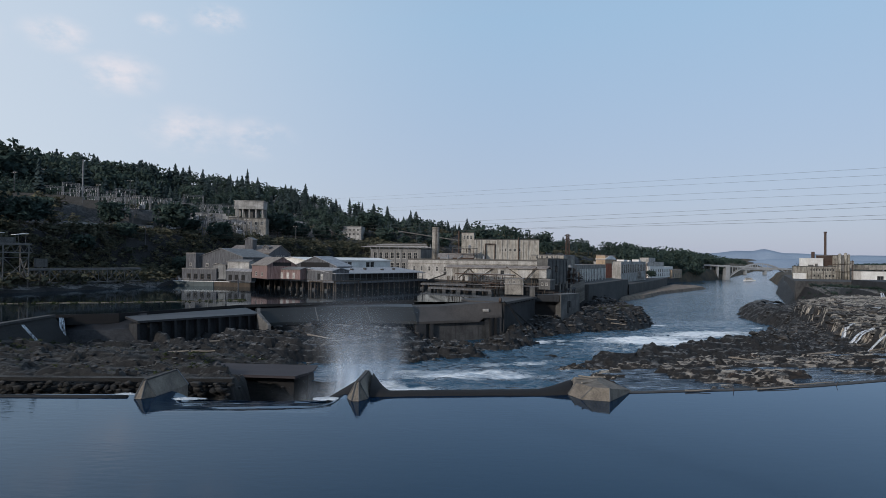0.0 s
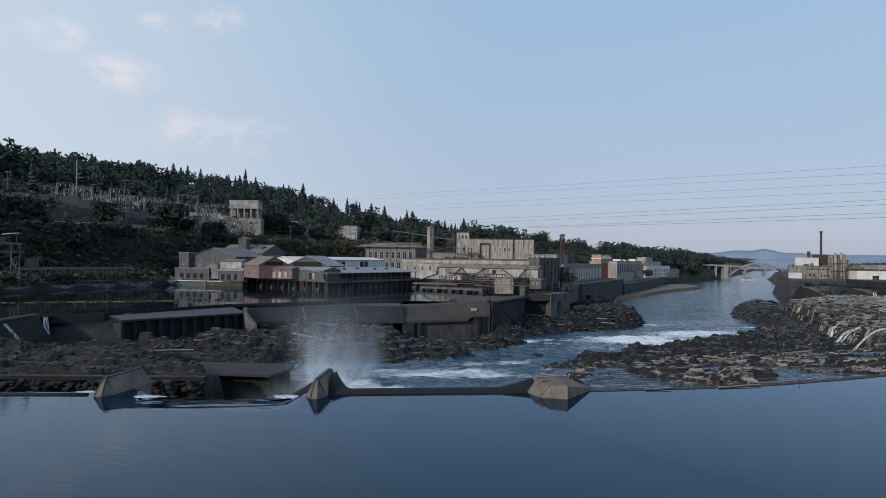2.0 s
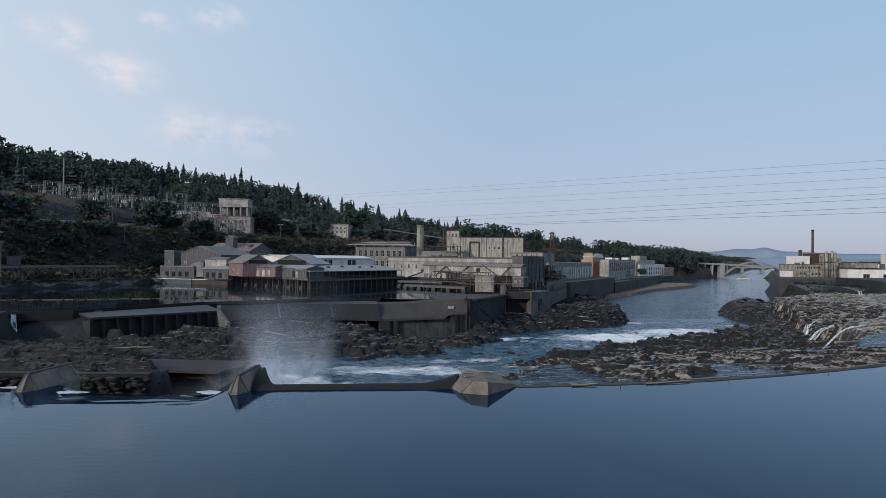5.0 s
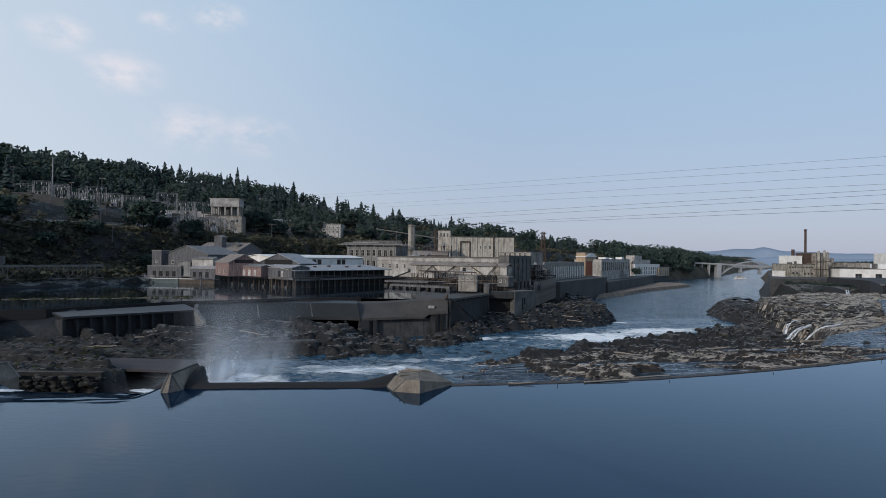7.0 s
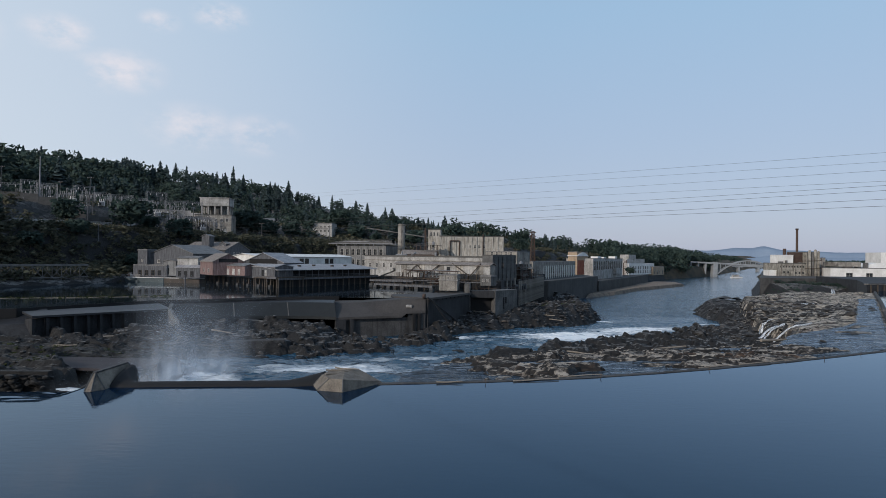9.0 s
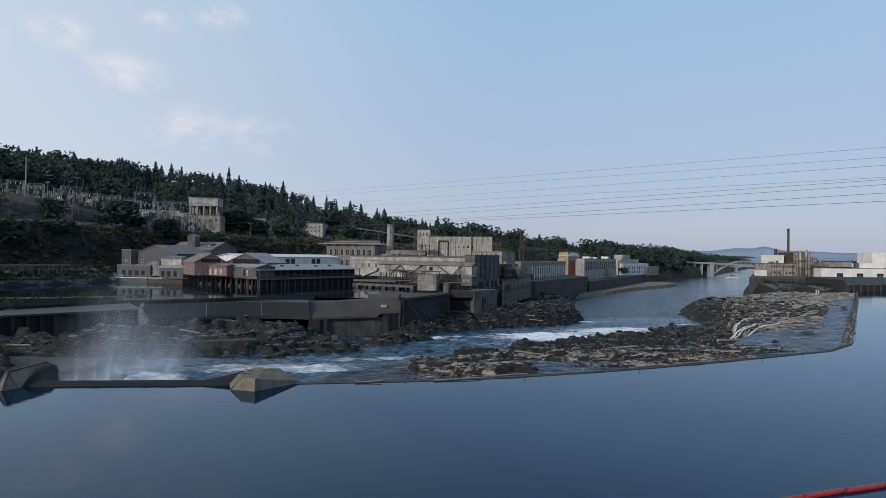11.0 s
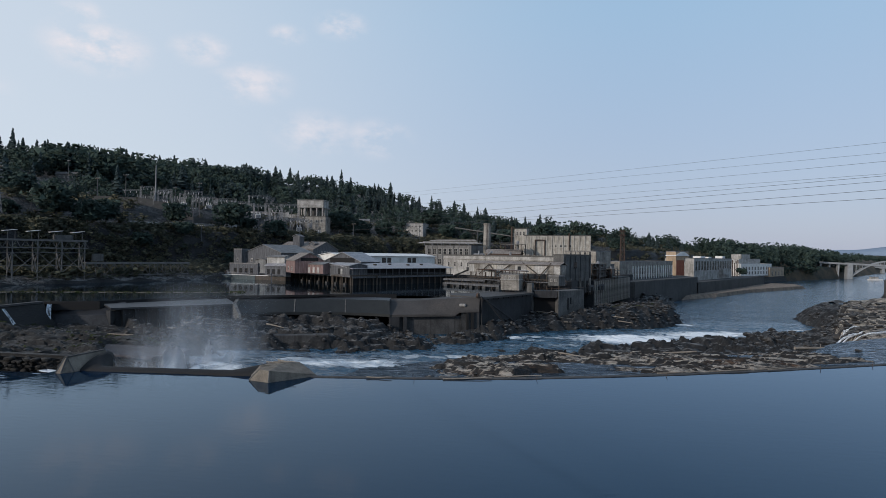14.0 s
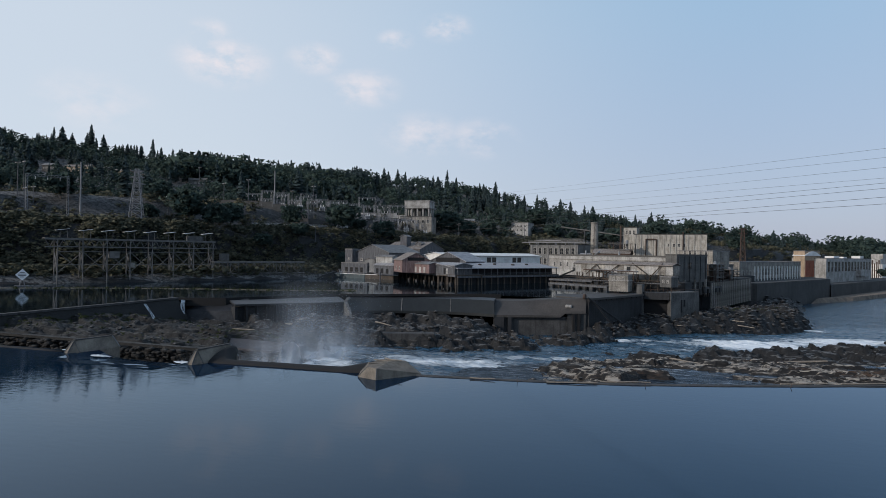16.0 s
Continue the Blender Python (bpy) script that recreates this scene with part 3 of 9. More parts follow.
def window_meshes(w, h, frame_mat, cols=2, rows=2):
    key = (round(w, 2), round(h, 2), frame_mat.name, cols, rows)
    if key not in WINDOW_CACHE:
        t = min(0.16, w * 0.12)
        bm = boxes((-w / 2, -w / 2 + t, -0.10, 0.04, 0, h), (w / 2 - t, w / 2, -0.10, 0.04, 0, h), (-w / 2 + t, w / 2 - t, -0.10, 0.04, h - t, h),
                   (-w / 2 - t, w / 2 + t, -0.16, 0.04, -t, 0))
        for i in range(1, cols):
            x = -w / 2 + w * i / cols
            box(bm, x - 0.04, x + 0.04, -0.06, 0.03, 0, h - t)
        for j in range(1, rows):
            z = h * j / rows
            box(bm, -w / 2 + t, w / 2 - t, -0.055, 0.03, z - 0.04, z + 0.04)
        a = bpy.data.meshes.new("window_frame")
        bm.to_mesh(a)
        bm.free()
        a.materials.append(frame_mat)
        bm = boxes((-w / 2 + t * 0.8, w / 2 - t * 0.8, -0.03, 0.05, 0, h - t * 0.8))
        g = bpy.data.meshes.new("pane")
        bm.to_mesh(g)
        bm.free()
        g.materials.append(M_GLASS)
        WINDOW_CACHE[key] = (a, g)
    return WINDOW_CACHE[key]


def add_windows(root, length, z, w, h, count, margin=2.0, y=0.0, frame_mat=None, name="window", x0=None, x1=None):
    a, g = window_meshes(w, h, frame_mat or M_FRAME)
    lo, hi = (margin if x0 is None else x0), (length - margin if x1 is None else x1)
    for i in range(count):
        x = lo + (hi - lo) * (i + 0.5) / count
        f = share(name, a, root, pose(x, y, z))
        share("pane", g, f)


def side_windows(root, x, depth, z, w, h, count, margin=2.0, frame_mat=None):
    """Windows in the wall on the building's right flank."""
    a, g = window_meshes(w, h, frame_mat or M_FRAME)
    for i in range(count):
        y = margin + (depth - 2 * margin) * (i + 0.5) / count
        f = share("window", a, root, pose(x, y, z, 0, 0, 90))
        share("pane", g, f)


def building(name, p0, p1, depth, z0, z1, wall, roof, label, style="flat", rise=2.5, parapet=0.5, category="building", overhang=0.4, group=""):
    """A building whose front runs from p0 to p1 (left to right as one faces it); local x along the front, y inwards."""
    turn, length = heading(p0, p1)
    root = thing(name, (p0[0], p0[1], z0), turn, label, category, group)
    h = z1 - z0
    if style == "flat":
        part("wall", boxes((0, length, 0, depth, 0, h)), wall, root)
        t = 0.35
        bm = boxes((-0.1, length + 0.1, -0.1, t, h, h + parapet), (-0.1, length + 0.1, depth - t, depth + 0.1, h, h + parapet),
                   (-0.1, t, t, depth - t, h, h + parapet), (length - t, length + 0.1, t, depth - t, h, h + parapet),
                   (t, length - t, t, depth - t, h, h + parapet * 0.4))
        part("roof", bm, roof, root)
    else:
        bm = bmesh.new()
        if style == "gable_x":      # ridge runs along the front
            ring = [(0, 0), (depth, 0), (depth, h), (depth / 2, h + rise), (0, h)]
            for x in (0, length):
                pass
            a = [bm.verts.new((0, y, z)) for y, z in ring]
            b = [bm.verts.new((length, y, z)) for y, z in ring]
        else:                        # gable faces the viewer
            ring = [(0, 0), (length, 0), (length, h), (length / 2, h + rise), (0, h)]
            a = [bm.verts.new((x, 0, z)) for x, z in ring]
            b = [bm.verts.new((x, depth, z)) for x, z in ring]
        bm.faces.new(a), bm.faces.new(list(reversed(b)))
        for i in range(5):
            bm.faces.new((a[i], b[i], b[(i + 1) % 5], a[(i + 1) % 5]))
        bmesh.ops.recalc_face_normals(bm, faces=bm.faces)
        part("wall", bm, wall, root)
        bm = bmesh.new()
        o = overhang
        span = depth if style == "gable_x" else length
        run = length if style == "gable_x" else depth
        k = rise / (span / 2)
        prof = [(-o, h - k * o + 0.05), (span / 2, h + rise + 0.05), (span + o, h - k * o + 0.05), (span + o, h - k * o + 0.25), (span / 2, h + rise + 0.27), (-o, h - k * o + 0.25)]
        ends = []
        for q in (-o, run + o):
            ends.append([bm.verts.new((q, s, z) if style == "gable_x" else (s, q, z)) for s, z in prof])
        a, b = ends
        bm.faces.new(a), bm.faces.new(list(reversed(b)))
        for i in range(6):
            bm.faces.new((a[i], b[i], b[(i + 1) % 6], a[(i + 1) % 6]))
        bmesh.ops.recalc_face_normals(bm, faces=bm.faces)
        part("roof", bm, roof, root)
    return root, length, h


# ---- the lie of the land ----
def smooth(a, b, x):
    t = np.clip((x - a) / (b - a), 0, 1)
    return t * t * (3 - 2 * t)


def polyline_distance(px, py, line):
    """Distance to a polyline, the side (+ to its left) and the nearest point's place along it."""
    best, side, along = np.full(px.shape, 1e9), np.ones(px.shape), np.zeros(px.shape)
    for i in range(len(line) - 1):
        (ax, ay), (bx, by) = line[i][:2], line[i + 1][:2]
        dx, dy = bx - ax, by - ay
        t = np.clip(((px - ax) * dx + (py - ay) * dy) / (dx * dx + dy * dy), 0, 1)
        d = np.hypot(px - ax - t * dx, py - ay - t * dy)
        s = np.sign(dx * (py - ay) - dy * (px - ax))
        m = d < best
        best, side, along = np.where(m, d, best), np.where(m, s, side), np.where(m, i + t, along)
    return best, side, along


def value_noise(x, y, seed=0):
    xi, yi = np.floor(x).astype(np.int64), np.floor(y).astype(np.int64)
    fx, fy = x - xi, y - yi
    fx, fy = fx * fx * (3 - 2 * fx), fy * fy * (3 - 2 * fy)

    def r(a, b):
        h = (a * 374761393 + b * 668265263 + seed * 2147483647) & 0xFFFFFFFF
        h = ((h ^ (h >> 13)) * 1274126177) & 0xFFFFFFFF
        return ((h ^ (h >> 16)) & 0xFFFF) / 65535.0
    return (r(xi, yi) * (1 - fx) + r(xi + 1, yi) * fx) * (1 - fy) + (r(xi, yi + 1) * (1 - fx) + r(xi + 1, yi + 1) * fx) * fy


def blocks(x, y, seed=0):
    """Jointed blocks of unit size: each one's random level and tilt, and the gap to its neighbour's joint."""
    xi, yi = np.floor(x).astype(np.int64), np.floor(y).astype(np.int64)

    def r(a, b, k):
        h = (a * 374761393 + b * 668265263 + (seed * 7 + k) * 974634599) & 0xFFFFFFFF
        h = ((h ^ (h >> 13)) * 1274126177) & 0xFFFFFFFF
        return ((h ^ (h >> 16)) & 0xFFFF) / 65535.0
    near1, near2, level, tilt = np.full(x.shape, 9.0), np.full(x.shape, 9.0), np.zeros(x.shape), np.zeros(x.shape)
    for i in (-1, 0, 1):
        for j in (-1, 0, 1):
            a, b = xi + i, yi + j
            dx, dy = x - a - 0.1 - 0.8 * r(a, b, 0), y - b - 0.1 - 0.8 * r(a, b, 1)
            d = np.maximum(np.abs(dx + 0.25 * dy), np.abs(dy - 0.2 * dx))
            m = d < near1
            near2 = np.where(m, near1, np.minimum(near2, d))
            level = np.where(m, r(a, b, 2), level)
            tilt = np.where(m, dx * (r(a, b, 3) - 0.5) + dy * (r(a, b, 4) - 0.5), tilt)
            near1 = np.where(m, d, near1)
    return level, tilt, near2 - near1


def fbm(x, y, octaves=4, seed=0):
    total, amp, norm = 0, 1.0, 0
    for o in range(octaves):
        total = total + amp * value_noise(x * 2 ** o + 17.3 * o, y * 2 ** o - 9.1 * o, seed + o)
        norm, amp = norm + amp, amp * 0.5
    return total / norm


CREST = [(-140, 50), (-60, 54.5), (-40, 55.5), (-20, 57), (9, 57.6), (17.5, 59.4), (28, 61.2), (37, 63.4), (47, 67), (55, 70.4), (63, 74.2), (73.6, 79.6),
         (85.2, 85.8), (92, 92.2), (97, 99.4), (125, 141), (160, 193), (203, 258)]
CLIFF = [(-420, -260), (-330, -100), (-268, 40), (-222, 110), (-200, 160), (-178, 190), (-161, 218), (-143, 262), (-122, 312), (-100, 356), (-72, 425), (-15, 462), (60, 505),
         (125, 570), (195, 690), (262, 800), (330, 890), (425, 1010), (700, 1500), (1300, 2600)]
RIGHT_BANK = [(206, 264), (236, 330), (224, 405), (300, 560), (400, 740), (520, 985), (640, 1180), (900, 1600), (1500, 2600)]
CHANNEL = [(-13, 60), (-10, 95), (0, 125), (16, 141), (38, 168), (66, 196), (100, 228), (118, 268), (124, 320), (150, 400), (215, 560), (340, 800), (480, 1060)]
CHANNEL_W = [7.5, 14, 16, 14, 17, 21, 25, 27, 30, 44, 80, 105, 110]
SHELF_EDGE = [(16, 57), (20, 64), (25, 76), (31, 88), (38, 99), (48, 108), (61, 113), (75, 112.5), (88, 115.5), (98, 127), (105, 146), (110, 157), (112.5, 168), (115.5, 177), (119.5, 189), (125.5, 203), (132, 220),
              (141, 243), (149, 262), (160, 278), (182, 296), (215, 318)]
SPIT = [(16, 198), (40, 232), (64, 252), (80, 276), (88, 335), (108, 408), (150, 472)]


def land(x, y):
    """Banks and hill outside the rocky bed."""
    d, side, along = polyline_distance(x, y, CLIFF)
    d = d * side
    s = np.interp(along, [0, 8, 9, 10, 11, 12, 13, 14, 15, 16, 18], [1.09, 1.09, 1.06, 0.97, 0.99, 1.0, 0.86, 0.68, 0.50, 0.38, 0.28])
    wob = fbm(x / 38, y / 38, 3, 5) - 0.5
    dd = d + 9 * wob
    left = (-19 + 19 * smooth(-26, -16, d) + 2.5 * smooth(-18, -6, d)
            + s * (19 * smooth(-1, 13, dd) + 3.5 * smooth(13, 36, dd) + 10 * smooth(32, 52, dd) + 0.195 * np.clip(dd - 118, 0, 430) + 6 * smooth(118, 200, dd) * wob))
    left = left + 2.2 * (fbm(x / 9, y / 9, 3, 8) - 0.5) * smooth(-4, 6, d)
    e, side2, _ = polyline_distance(x, y, RIGHT_BANK)
    e = -e * side2
    right = -19 + 17 * smooth(-3, 10, e) + 6 * smooth(60, 400, e) + 20 * smooth(400, 1500, e)
    return np.maximum(left, right)


def river_level(y):
    """Mean level of the lower river: steep under the weir, level below the rapids."""
    return -11.6 + 6.2 * smooth(158, 80, y) - 0.9 * smooth(178, 212, y) - 2.4 * smooth(208, 262, y)


def shelf_level(c):
    """Mean level of the rock shelf, c metres behind the crest."""
    return -0.75 - 4.0 * smooth(2, 50, c) - 4.6 * smooth(38, 90, c)


def sheet_level(x, c):
    """Level of the thin water on the shelf, c metres behind the crest."""
    return shelf_level(c) - 0.14 + 0.50 * smooth(74, 90, x) * smooth(40, 8, c)


def sheet_width(x, y):
    """How far the running water reaches behind the crest: broad at the corner, a strip along the far arm."""
    return 25 - 10.5 * smooth(66, 80, x) - 10.2 * smooth(106, 132, y) * smooth(84, 97, x)


def rock(x, y):
    """The rocky bed between the crest, the mill dam and the river."""
    c, side, _ = polyline_distance(x, y, CREST)
    c = c * side
    shelf = shelf_level(c) + (0.50 * smooth(20, 33, x) - 0.10) * smooth(84, 72, x) * smooth(1.5, 6, c) - 1.3 * smooth(12, 22, c) * smooth(56, 68, x) * smooth(104, 92, x)
    lower = river_level(y) - 2.8
    # broad shelf up to its river edge, which swings back round the bay below the cascades
    e, sd, ae = polyline_distance(x, y, SHELF_EDGE)
    e = e * sd + 5 * (fbm(x / 7, y / 7, 3, 3) - 0.5)
    run = np.interp(ae, [0, 2, 5, 8, 10, 12, 14, 16, 18, 21], [8, 9, 12, 14, 22, 28, 32, 28, 26, 30])
    right = smooth(84, 106, x)
    tier = fbm(x / 34 + 0.3, y / 13, 3, 44) * 7
    tier = (np.floor(tier) + smooth(0.55, 0.95, tier - np.floor(tier))) / 7
    ledge = -1.5 - 0.8 * smooth(8, 30, c) - 3.9 * smooth(34, 62, c) - 1.2 * smooth(20, 40, c) * smooth(200, 165, y) + 3.4 * (tier - 0.5) - (1.0 * smooth(11, 17, c) + 2.2 * smooth(17, 26, c)) * smooth(194, 172, y)
    wet = sheet_level(x, c) - 0.2
    strip = sheet_width(x, y)
    back = smooth(strip - 2, strip + 2, c + 5 * (fbm(x / 8, y / 8, 2, 47) - 0.5))
    shelf = shelf * (1 - right) + (wet * (1 - back) + ledge * back) * right
    # a sheer face under the ledges, then a long talus down to the river
    plain = smooth(-0.12, 1, e / run)
    sheer = 0.46 * smooth(-0.02, 0.07, e / run) + 0.54 * smooth(0.05, 0.95, e / run)
    steep = smooth(8.5, 10.5, ae)
    base = shelf + (lower - shelf) * (plain * (1 - steep) + sheer * steep)
    # low islet in the rapids beside the shelf
    base = np.maximum(base, -4.2 - 5 * smooth(0.4, 1.3, np.hypot((x - 28) / 9.5, (y - 96 - 0.25 * (x - 28)) / 3.6) + 0.5 * (fbm(x / 5, y / 4, 3, 37) - 0.5)))
    # dry bed west of the gates
    west = -2.0 - 1.2 * smooth(62, 82, y) - 2.6 * smooth(90, 130, y) + 1.6 * smooth(-60, -82, x) + 0.8 * (fbm(x / 7, y / 4, 3, 12) - 0.5)
    west = west - 4.2 * smooth(79.7, 78.5, y - 0.02 * (x + 60) + 2.0 * (fbm(x / 5, y / 5, 2, 61) - 0.5))
    # the bed breaks off beside the concrete apron
    gone = smooth(-1.2, 0.6, x + 37 - (97.6 - np.maximum(y, 88.5)) * 0.79 - 3.6 * smooth(88, 85.5, y) + 0.8 * (fbm(x / 2, y / 2, 2, 64) - 0.5)) * smooth(101, 98, y)
    west = west * (1 - gone) + np.minimum(west, np.where(y > 89, -5.4, -8.5)) * gone
    mid = -6.3 - 1.6 * smooth(-60, 10, x) - 4.5 * smooth(16, 44, -((y - 150) - 0.62 * (x + 20)) + 14)
    mid = mid - 3.4 * smooth(-14, -3, x) * smooth(146, 172, y)
    mid = mid - 2.2 * smooth(0.5, -2.5, y - 145.5 - 0.42 * (x + 13.6)) * smooth(-33, -28, x) * smooth(-8, -13, x)
    k = smooth(-24, -14, x)
    left = west * (1 - k) + mid * k
    j = smooth(104, 134, y + 0.25 * (x + 40))
    left = left * (1 - j) + np.minimum(mid, left + 2) * j
    kk = smooth(8, 19, x)
    h = left * (1 - kk) + base * kk
    # rocky spit below the mill
    spit, _, al = polyline_distance(x, y, SPIT)
    top = np.interp(al, [0, 1, 2, 3, 4, 6], [-8.8, -7.6, -7.4, -7.9, -9.5, -11.0])
    h = np.maximum(h * (1 - smooth(16, 30, y - 165)) + np.where(e > 4, np.where(right > 0.5, h, -18), h) * smooth(16, 30, y - 165), top - 9.0 * smooth(6, 20, spit + 4 * (fbm(x / 6, y / 6, 3, 33) - 0.5)))
    # right spit
    sp2, _, al2 = polyline_distance(x, y, [(166, 276), (165, 296), (161, 318)])
    h = np.maximum(h, -8.6 - 1.6 * al2 - 7.5 * smooth(1, 15, sp2 + 5 * (fbm(x / 8, y / 8, 3, 35) - 0.5)))
    # river channel
    ch, _, ac = polyline_distance(x, y, CHANNEL)
    wdt = np.interp(ac, np.arange(len(CHANNEL_W)), CHANNEL_W)
    cut = smooth(1.15, 0.72, (ch + 5 * (fbm(x / 11, y / 11, 3, 21) - 0.5)) / wdt)
    floor_z = river_level(y) - 2.2
    h = h * (1 - cut) + np.minimum(h, floor_z) * cut
    # ledges and joints of the basalt
    bx, by = x + 7 * (fbm(x / 9, y / 9, 2, 101) - 0.5), y + 5 * (fbm(x / 8, y / 8, 2, 102) - 0.5) + 0.12 * x
    n1 = fbm(bx / 13.0, by / 5.4, 5, 2)
    n2 = fbm(x / 1.5, y / 0.8, 3, 7)
    amp = (0.15 + 0.85 * smooth(0.5, 6, c)) * RELIEF * (1 - 0.45 * smooth(70, 92, x) * smooth(22, 14, c)) * (1 - 0.25 * right)
    far = smooth(122, 138, y) * (1 - right)
    slab, lean, gap = blocks(bx / 7.0, by / 3.4, 3)
    chip, lean2, gap2 = blocks(bx / (2.3 + 0.5 * far), by / (1.15 + 1.2 * far), 5)
    tall = 0.40 + 0.75 * far + 0.30 * right
    shape = 2.3 * (n1 - 0.5) * (1 + far) + (1.0 + 0.4 * far - 0.3 * right) * (slab - 0.5) + (0.35 + 1.2 * far + (0.1 + 1.3 * smooth(-6.5, -9, h)) * right) * (chip - 0.5)
    q = (h + shape) / tall
    fl = np.floor(q)
    step = (fl + smooth(0.72, 0.98, q - fl)) * tall + (0.55 + 0.3 * far) * lean + (0.16 + 0.35 * far) * lean2
    # basins worn into the shelf
    step = step - 1.7 * smooth(0.52, 0.58, fbm(bx / 11.0, by / 5.0, 2, 62)) * smooth(84, 74, x) * smooth(1.5, 3, c) * smooth(24, 18, c)
    fine = 0.30 * (fbm(x / 0.75, y / 0.45, 2, 23) - 0.5) * smooth(135, 118, y)
    crack = 0.40 * smooth(0.06, 0.0, gap) + (0.14 + 0.5 * far) * smooth(0.12, 0.0, gap2)
    return h + amp * (fine + step - h + 0.22 * (n2 - 0.5) - crack * (1 - 0.5 * right))


RELIEF = 1.0


def grid_mesh(name, xs, ys, fn, material, smooth_shade=False, keep=None, low=None):
    X, Y = np.meshgrid(xs, ys)
    Z = fn(X, Y)
    nx, ny = len(xs), len(ys)
    verts = np.stack([X.ravel(), Y.ravel(), Z.ravel()], 1)
    i = np.arange(nx * ny).reshape(ny, nx)
    q = np.stack([i[:-1, :-1].ravel(), i[:-1, 1:].ravel(), i[1:, 1:].ravel(), i[1:, :-1].ravel()], 1)
    if keep is not None:
        k = keep(X, Y)
        kk = (k[:-1, :-1] & k[:-1, 1:] & k[1:, 1:] & k[1:, :-1]).ravel()
        q = q[kk]
    me = bpy.data.meshes.new(name)
    me.vertices.add(len(verts))
    me.vertices.foreach_set("co", verts.astype(np.float32).ravel())
    me.loops.add(len(q) * 4)
    me.loops.foreach_set("vertex_index", q.astype(np.int32).ravel())
    me.polygons.add(len(q))
    me.polygons.foreach_set("loop_start", np.arange(0, len(q) * 4, 4, dtype=np.int32))
    me.update(calc_edges=True)
    me.validate()
    if smooth_shade:
        me.polygons.foreach_set("use_smooth", [True] * len(me.polygons))
    me.materials.append(material)
    if low is not None:      # another rock below a level
        me.materials.append(low[0])
        zf = verts[q[:, 0], 2] + 2.0 * (fbm(verts[q[:, 0], 0] / 6, verts[q[:, 0], 1] / 6, 2, 96) - 0.5)
        me.polygons.foreach_set("material_index", (zf < low[1]).astype(np.int32))
    return me


def behind_crest(x, y):
    c, side, _ = polyline_distance(x, y, CREST)
    return c * side


def spaced(lo, hi, fine_lo, fine_hi, fine, coarse):
    return np.concatenate([np.arange(lo, fine_lo, coarse), np.arange(fine_lo, fine_hi, fine), np.arange(fine_hi, hi + coarse, coarse)])


# ground: one sheet out to the horizon
gx = np.concatenate([np.linspace(-4600, -900, 16)[:-1], np.arange(-900, 520, 7.0), np.linspace(520, 1400, 60), np.linspace(1430, 4700, 18)])
gy = np.concatenate([np.linspace(-2500, -120, 12)[:-1], np.arange(-120, 1150, 8.0), np.linspace(1150, 2000, 50), np.linspace(2040, 4700, 16)])


def ground_height(x, y):
    h = land(x, y)
    inside = (x > -118) & (x < 262) & (y > 40) & (y < 338) | (x > 50) & (x < 180) & (y > 300) & (y < 480)
    return np.where(inside & (behind_crest(x, y) > -30), np.minimum(h, -20), h)


ground = new("ground", grid_mesh("ground", gx, gy, ground_height, M_SOIL, True))
ground.data.materials.append(M_GRASS)
cen = np.empty(len(ground.data.polygons) * 3, np.float32)
ground.data.polygons.foreach_get("center", cen)
cen = cen.reshape(-1, 3).astype(float)
cd, cs, ca = polyline_distance(cen[:, 0], cen[:, 1], CLIFF)
cd = cd * cs + 26 * (fbm(cen[:, 0] / 45, cen[:, 1] / 45, 3, 88) - 0.5)
ground.data.materials.append(M_RUBBLE)
ed, es, ea = polyline_distance(cen[:, 0], cen[:, 1], RIGHT_BANK)
slots = ((cd > 15) & (cd < 56) & (ca < 11)).astype(np.int32)
slots[(ea < 4.2) & (-ed * es < 20)] = 2
ground.data.polygons.foreach_set("material_index", slots)
tagged(ground, "dark wooded hillside and river banks under trees", "ground", kind="structure")

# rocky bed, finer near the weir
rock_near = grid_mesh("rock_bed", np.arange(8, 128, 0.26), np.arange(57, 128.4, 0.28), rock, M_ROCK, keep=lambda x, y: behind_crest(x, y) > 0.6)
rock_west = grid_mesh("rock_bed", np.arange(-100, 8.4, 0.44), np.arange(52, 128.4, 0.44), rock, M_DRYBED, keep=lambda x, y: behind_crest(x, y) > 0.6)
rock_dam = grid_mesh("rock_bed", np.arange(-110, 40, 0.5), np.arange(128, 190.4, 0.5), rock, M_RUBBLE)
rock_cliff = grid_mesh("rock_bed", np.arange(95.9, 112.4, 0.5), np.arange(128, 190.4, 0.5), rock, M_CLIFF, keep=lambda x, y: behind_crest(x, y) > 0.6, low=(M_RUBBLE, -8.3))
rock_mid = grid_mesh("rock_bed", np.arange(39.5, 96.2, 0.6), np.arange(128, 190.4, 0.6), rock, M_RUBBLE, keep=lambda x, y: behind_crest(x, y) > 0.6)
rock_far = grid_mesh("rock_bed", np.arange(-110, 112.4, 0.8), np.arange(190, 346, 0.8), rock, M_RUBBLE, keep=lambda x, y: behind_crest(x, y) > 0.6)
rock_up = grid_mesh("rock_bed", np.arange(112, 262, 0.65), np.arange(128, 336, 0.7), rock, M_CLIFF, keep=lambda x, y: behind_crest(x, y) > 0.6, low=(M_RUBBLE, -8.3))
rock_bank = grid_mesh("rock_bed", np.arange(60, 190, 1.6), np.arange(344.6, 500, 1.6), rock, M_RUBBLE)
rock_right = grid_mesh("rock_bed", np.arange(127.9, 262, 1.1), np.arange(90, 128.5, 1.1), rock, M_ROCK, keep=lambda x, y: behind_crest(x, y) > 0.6)
